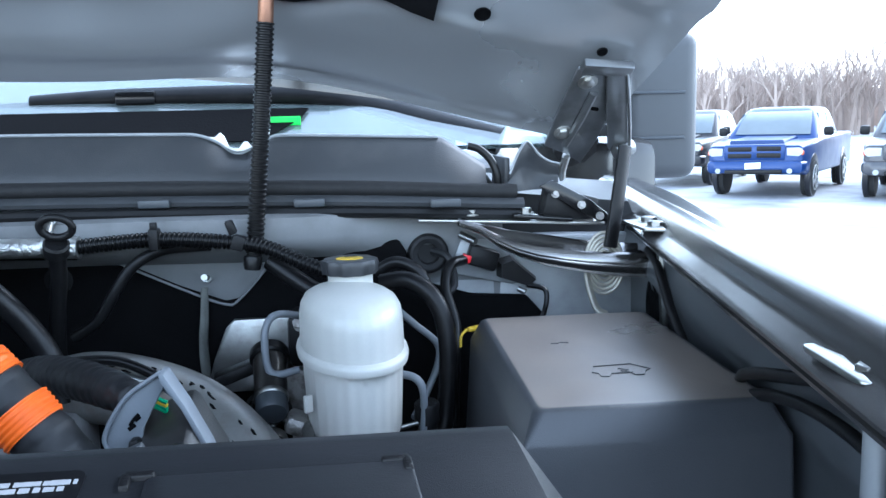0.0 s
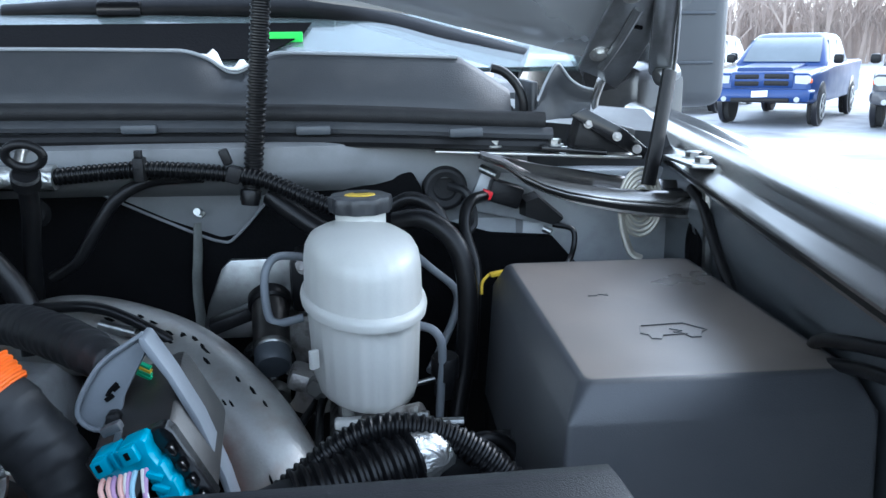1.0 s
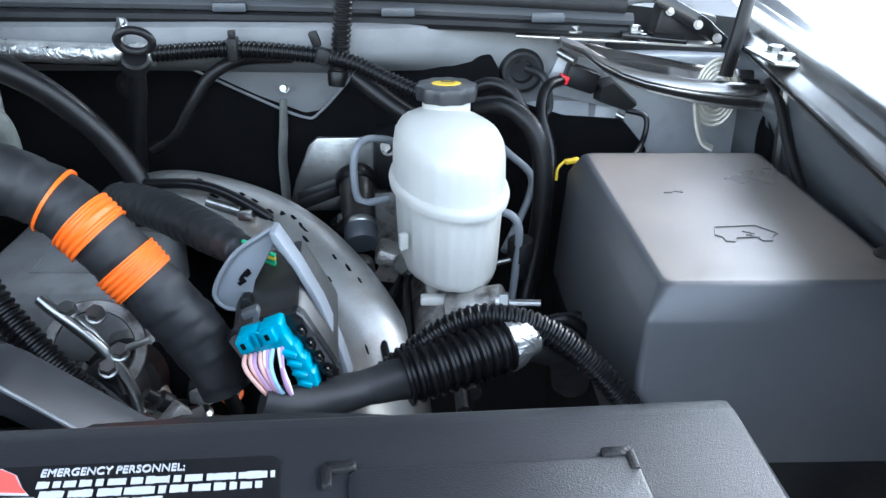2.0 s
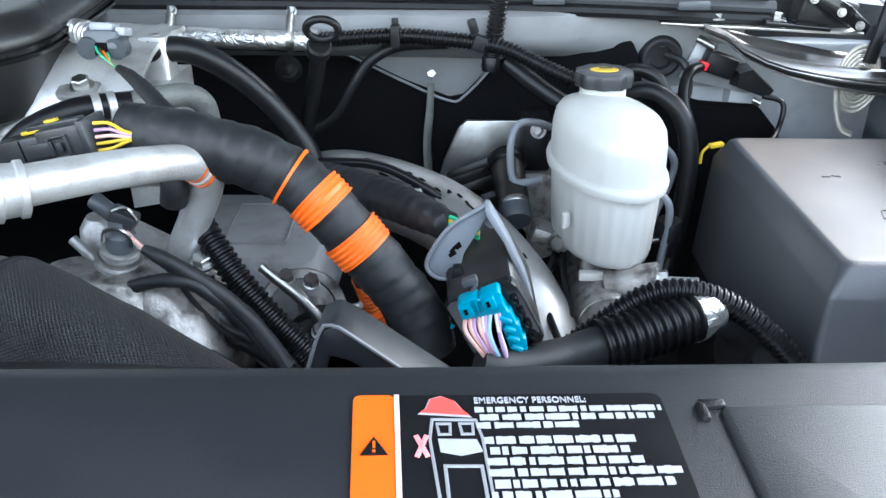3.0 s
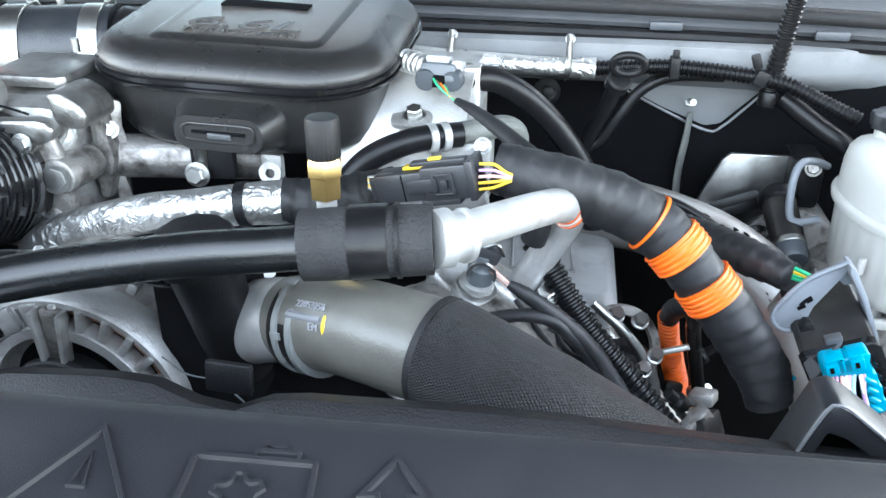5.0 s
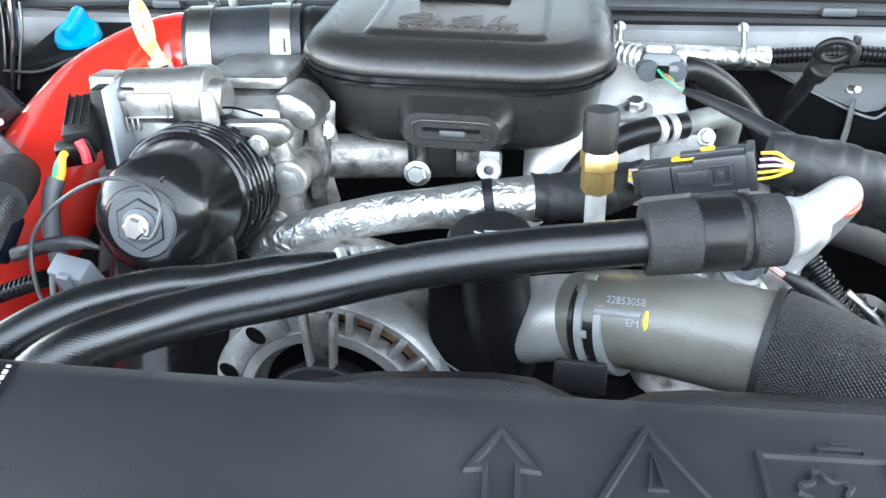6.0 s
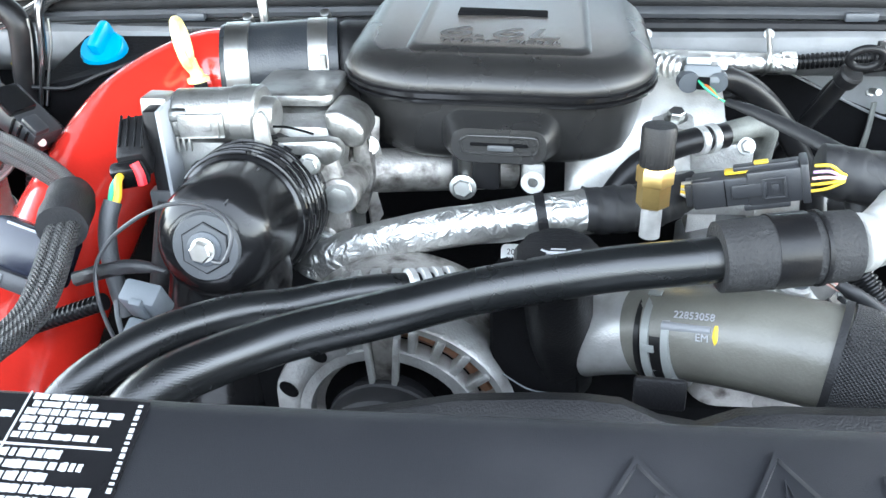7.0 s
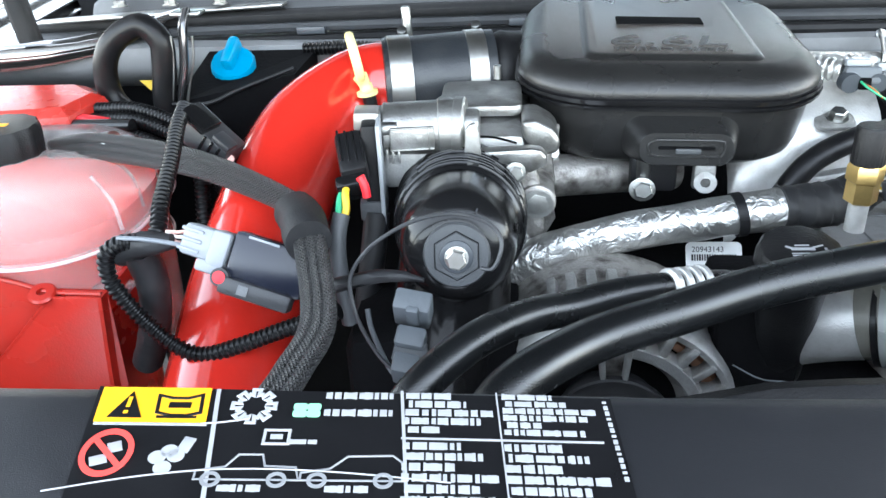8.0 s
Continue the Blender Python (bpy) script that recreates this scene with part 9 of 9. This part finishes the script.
part("drop_sleeve", tube([(-0.232, 0.470, 1.19), (-0.236, 0.460, 1.16), (-0.243, 0.45, 1.12)], 0.009, 12, 0.005), "tape", tc2)
lh = thing("heater_return_hose", "thick black hose looping beside the hinge", "hose", (-0.52, 0.74, 1.15))
part("hose", tube([(-0.481, 0.700, 1.185), (-0.4795, 0.700, 1.212), (-0.4745, 0.700, 1.242), (-0.4740, 0.700, 1.262), (-0.4880, 0.701, 1.276), (-0.5080, 0.701, 1.270), (-0.5240, 0.700, 1.256), (-0.5325, 0.700, 1.236), (-0.5320, 0.700, 1.212), (-0.520, 0.698, 1.196), (-0.495, 0.690, 1.182), (-0.465, 0.685, 1.175)], 0.0112, 20, 0.004), "rubber", lh, laid=True)
part("warning_tag", prism([(-0.012, 0.006), (0.012, 0.006), (0.0, -0.004)], (-0.503, 0.752, 1.198), X, Vector((0, 0.5, 0.86)), 0.001), "yellow", lh)
hp = thing("hinge_support_post", "bent polished steel strap below the hinge", "support", (-0.455, 0.70, 1.19))
part("strap", tube([(-0.4505, 0.712, 1.284), (-0.4515, 0.703, 1.275), (-0.4525, 0.700, 1.262), (-0.4545, 0.699, 1.244), (-0.4580, 0.698, 1.228), (-0.4620, 0.697, 1.215), (-0.4690, 0.696, 1.185), (-0.476, 0.695, 1.14)], [0.0105, 0.0100, 0.0098, 0.0095, 0.0088, 0.0068, 0.0070, 0.0072], 18, 0.003, flat=0.4), "polished_black", hp, laid=True)
part("top_lip", box((-0.4500, 0.716, 1.2835), (0.028, 0.020, 0.004), 0.0015), "zinc", hp, laid=True)
for k in (-1, 1):
    part("edge_roll", tube([(-0.4525 + 0.0100 * k, 0.698, 1.266), (-0.4545 + 0.0096 * k, 0.697, 1.244), (-0.4600 + 0.0080 * k, 0.696, 1.222), (-0.4690 + 0.0068 * k, 0.694, 1.187)], 0.0013, 8, 0.003), "zinc", hp, laid=True)
hr = thing("side_harness", "bundle of black taped and corrugated side harness", "wiring harness", (-0.42, 0.6, 1.15))
part("vertical_loom", tube([(-0.398, 0.548, 1.246), (-0.394, 0.520, 1.240), (-0.386, 0.480, 1.228), (-0.380, 0.440, 1.215), (-0.3775, 0.425, 1.206), (-0.379, 0.418, 1.198)], 0.0051, 16, ridge=0.0006, pitch=0.0040), "loom", hr, laid=True)
part("hanging_loom", tube([(-0.384, 0.414, 1.200), (-0.398, 0.411, 1.200), (-0.408, 0.410, 1.193), (-0.410, 0.409, 1.178), (-0.404, 0.408, 1.163), (-0.390, 0.406, 1.144), (-0.372, 0.404, 1.127), (-0.355, 0.403, 1.122), (-0.330, 0.404, 1.129), (-0.300, 0.406, 1.140), (-0.262, 0.405, 1.155)], 0.0050, 16, ridge=0.0006, pitch=0.0040), "loom", hr, laid=True)
part("taped_joint", tube([(-0.405, 0.420, 1.190), (-0.392, 0.416, 1.196), (-0.378, 0.413, 1.199), (-0.364, 0.412, 1.201)], [0.010, 0.0085, 0.0075, 0.0045], 16, 0.003, lump=0.14, wrap=0.0005, lap=0.008), "tape", hr, laid=True)
part("grey_wire", tube([(-0.398, 0.409, 1.205), (-0.380, 0.407, 1.205), (-0.362, 0.408, 1.2015), (-0.352, 0.409, 1.198)], 0.0015, 8, 0.003), "bracket_grey", hr, laid=True)
part("taped_drop", tube([(-0.392, 0.420, 1.190), (-0.390, 0.425, 1.165), (-0.398, 0.432, 1.130), (-0.415, 0.44, 1.09)], 0.0105, 14, 0.004, lump=0.1, wrap=0.0006, lap=0.010), "tape", hr, laid=True)
for i, (dy, dz) in enumerate(((0.0, 0.0), (0.012, 0.006), (-0.012, -0.010))):
    part("side_loom", tube([(-0.52, 0.66 + dy, 1.195 + dz), (-0.48, 0.65 + dy, 1.198 + dz), (-0.44, 0.635 + dy, 1.190 + dz), (-0.40, 0.61 + dy, 1.180 + dz), (-0.375, 0.59 + dy, 1.165 + dz)], 0.0058, 12, ridge=0.0005, pitch=0.004), "loom", hr)
part("inner_loom", tube([(-0.405, 0.60, 1.19), (-0.395, 0.575, 1.17), (-0.39, 0.55, 1.14), (-0.385, 0.53, 1.11)], 0.006, 12, ridge=0.0006, pitch=0.0042), "loom", hr)
jt = turn(0, 38, -20)
JB = Vector((-0.383, 0.545, 1.223))
cb1 = part("joint_block", box(JB, (0.050, 0.026, 0.022), 0.003, jt), "connector_black", hr, laid=True)
part("block_lid", box(JB + jt @ Vector((-0.010, -0.004, 0.0125)), (0.024, 0.022, 0.007), 0.002, jt), "gloss_black", cb1, laid=True)
for k in range(3):
    part("block_rib", box(JB + jt @ Vector((0.004 + 0.007 * k, -0.013, 0.001)), (0.0022, 0.003, 0.018), 0.0006, jt), "gloss_black", cb1, laid=True)
part("block_latch", box(JB + jt @ Vector((0.016, -0.006, 0.0125)), (0.016, 0.012, 0.006), 0.0015, jt), "connector_black", cb1, laid=True)
part("pink_dab", lathe([(0, 0.003), (0.001, 0.003), (0.0015, 0.0)], JB + jt @ Vector((0.026, -0.006, 0.004)), Vector((0.5, -0.8, 0.3)), 10), "pink_wire", cb1, laid=True)
part("red_cap", box((-0.512, 0.645, 1.199), (0.03, 0.012, 0.008), 0.003, turn(0, 5, -10)), "red_plug", hr)
part("loom_socket", cyl((-0.53, 0.64, 1.195), (-0.47, 0.63, 1.198), 0.007), "gloss_black", hr)
sm = thing("sensor_module", "black sensor module with pale grey plug", "sensor", (-0.31, 0.44, 1.15))
sr = turn(-28, 17, -6)
SM = Vector((-0.3430, 0.4140, 1.1985))
part("plug", box(SM, (0.029, 0.016, 0.020), 0.003, sr), "pale_plug", sm, laid=True)
part("plug_collar", box(SM + sr @ Vector((0.010, 0, -0.001)), (0.012, 0.0185, 0.0235), 0.002, sr), "pale_plug", sm, laid=True)
for k in range(3):
    part("plug_ridge", box(SM + sr @ Vector((-0.008, -0.0078, 0.0062 - 0.0062 * k)), (0.014, 0.004, 0.0022), 0.0006, sr), "pale_plug", sm, laid=True)
part("plug_foot", box(SM + sr @ Vector((0.007, -0.004, -0.0130)), (0.017, 0.010, 0.008), 0.002, sr), "pale_plug", sm, laid=True)
for k, c in enumerate(("pink_wire", "white_wire", "pink_wire")):
    part("wire", tube([SM + sr @ Vector((-0.014, 0, 0.004 - 0.004 * k)), SM + sr @ Vector((-0.020, 0.001, 0.001 - 0.003 * k)), SM + sr @ Vector((-0.028, 0.002, -0.001 - 0.001 * k))], 0.0012, 6, 0.003), c, sm, laid=True)
part("module", box(SM + sr @ Vector((0.042, 0.001, -0.001)), (0.050, 0.017, 0.031), 0.003, sr), "module_navy", sm, laid=True)
part("module_line", box(SM + sr @ Vector((0.036, -0.0078, 0.0125)), (0.020, 0.0010, 0.0016), 0.0003, sr), "light_grey_plastic", sm, laid=True)
part("lug", lathe([(0, 0.0), (0, 0.0058), (0.005, 0.0065), (0.006, 0.0050)], SM + sr @ Vector((0.0165, -0.0105, -0.0165)), sr @ Vector((0, 1, 0)), 20), "connector_black", sm, laid=True)
part("red_pin", lathe([(0, 0.0), (0.0005, 0.0040), (0.0015, 0.0040), (0.002, 0.0030)], SM + sr @ Vector((0.0165, -0.0125, -0.0165)), sr @ Vector((0, 1, 0)), 16), "red_plug", sm, laid=True)
part("foot", box(SM + sr @ Vector((0.040, -0.005, -0.0200)), (0.046, 0.014, 0.011), 0.002, sr), "connector_black", sm, laid=True)
part("code_mark", box(SM + sr @ Vector((0.0330, -0.0125, -0.0200)), (0.0065, 0.0004, 0.0060), 0, sr), "edge_light_and_print", sm, laid=True)
bcb = thing("braided_cable_bundle", "grey-black braided hose bundle with cloth sleeve", "cable bundle", (-0.28, 0.42, 1.1))
for i in range(3):
    o = (i - 1) * 0.0056
    part("braided_line", tube([(-0.50, 0.545 + o * 0.5, 1.206 + o), (-0.457, 0.535 + o * 0.5, 1.214 + o), (-0.37, 0.505 + o * 0.4, 1.212 + o), (-0.293 + o * 0.2, 0.454, 1.208 + o * 0.8), (-0.270 + o * 0.6, 0.418, 1.210 + o * 0.4), (-0.261 + o, 0.394, 1.209),
                               (-0.243 + o, 0.328, 1.197), (-0.247 + o, 0.285, 1.196), (-0.256 + o, 0.256, 1.190), (-0.268 + o, 0.25, 1.16)], 0.0045, 14, 0.004), "grey_braid", bcb)
part("cloth_sleeve", tube([(-0.279, 0.434, 1.208), (-0.270, 0.418, 1.210), (-0.265, 0.402, 1.210), (-0.261, 0.392, 1.209)], [0.0142, 0.0148, 0.0148, 0.0142], 24, 0.004, lump=0.06), "matt_rubber", bcb)
solo("filter_wire", tube([(-0.255, 0.385, 1.180), (-0.238, 0.382, 1.187), (-0.222, 0.380, 1.192), (-0.205, 0.376, 1.195), (-0.19, 0.37, 1.196)], [0.0042, 0.0046, 0.0042, 0.003, 0.0012], 10, 0.003, lump=0.25), "tape", "black taped wire to the filter sensor", "cable")
solo("sensor_lead", tube([(-0.225, 0.372, 1.175), (-0.222, 0.365, 1.165), (-0.212, 0.352, 1.150), (-0.20, 0.34, 1.142)], 0.0016, 8, 0.003), "mid_grey_plastic", "thin grey sensor lead", "cable")
# blackened so that the gap below the filter reads as shade
solo("lower_casting", box((-0.19, 0.44, 1.07), (0.12, 0.10, 0.14), 0.02), "black_and_shade", "lower filter housing blackened for shade", "housing")
solo("passenger_loom", tube([(-0.36, 0.80, 1.222), (-0.32, 0.80, 1.223), (-0.28, 0.80, 1.221), (-0.22, 0.80, 1.216), (-0.10, 0.80, 1.212), (0.05, 0.795, 1.212)], 0.0065, 14, ridge=0.0006, pitch=0.0042), "loom", "black corrugated loom along the passenger firewall", "cable loom")
# ---------- small wires and clips between the castings ----------
wire_rnd = random.Random(31)
for i in range(9):
    a = Vector((wire_rnd.uniform(0.15, 0.22), wire_rnd.uniform(0.46, 0.50), wire_rnd.uniform(1.095, 1.135)))
    b = Vector((wire_rnd.uniform(0.26, 0.32), wire_rnd.uniform(0.46, 0.53), wire_rnd.uniform(1.00, 1.04)))
    m1 = a.lerp(b, 0.33) + Vector((wire_rnd.uniform(-0.01, 0.01), wire_rnd.uniform(-0.015, 0.01), wire_rnd.uniform(0.0, 0.02)))
    m2 = a.lerp(b, 0.66) + Vector((wire_rnd.uniform(-0.01, 0.01), wire_rnd.uniform(-0.015, 0.01), wire_rnd.uniform(-0.01, 0.015)))
    solo("sensor_wire", tube([a, m1, m2, b], wire_rnd.uniform(0.0014, 0.0028), 8, 0.005, lump=0.1), "tape" if i % 3 else "loom", "thin black taped sensor wire over the engine", "wire", "sensor wires")
for i in range(7):
    a = Vector((wire_rnd.uniform(0.43, 0.56), wire_rnd.uniform(0.52, 0.62), wire_rnd.uniform(1.0, 1.04)))
    b = a + Vector((wire_rnd.uniform(-0.04, 0.05), wire_rnd.uniform(0.08, 0.18), wire_rnd.uniform(-0.05, 0.03)))
    m1 = a.lerp(b, 0.5) + Vector((wire_rnd.uniform(-0.03, 0.03), 0, wire_rnd.uniform(0.0, 0.03)))
    solo("deep_cable", tube([a, m1, b], wire_rnd.uniform(0.003, 0.006), 10, 0.006), "loom" if i % 2 else "rubber", "black cable deep beside the fuse box", "cable", "deep cables")
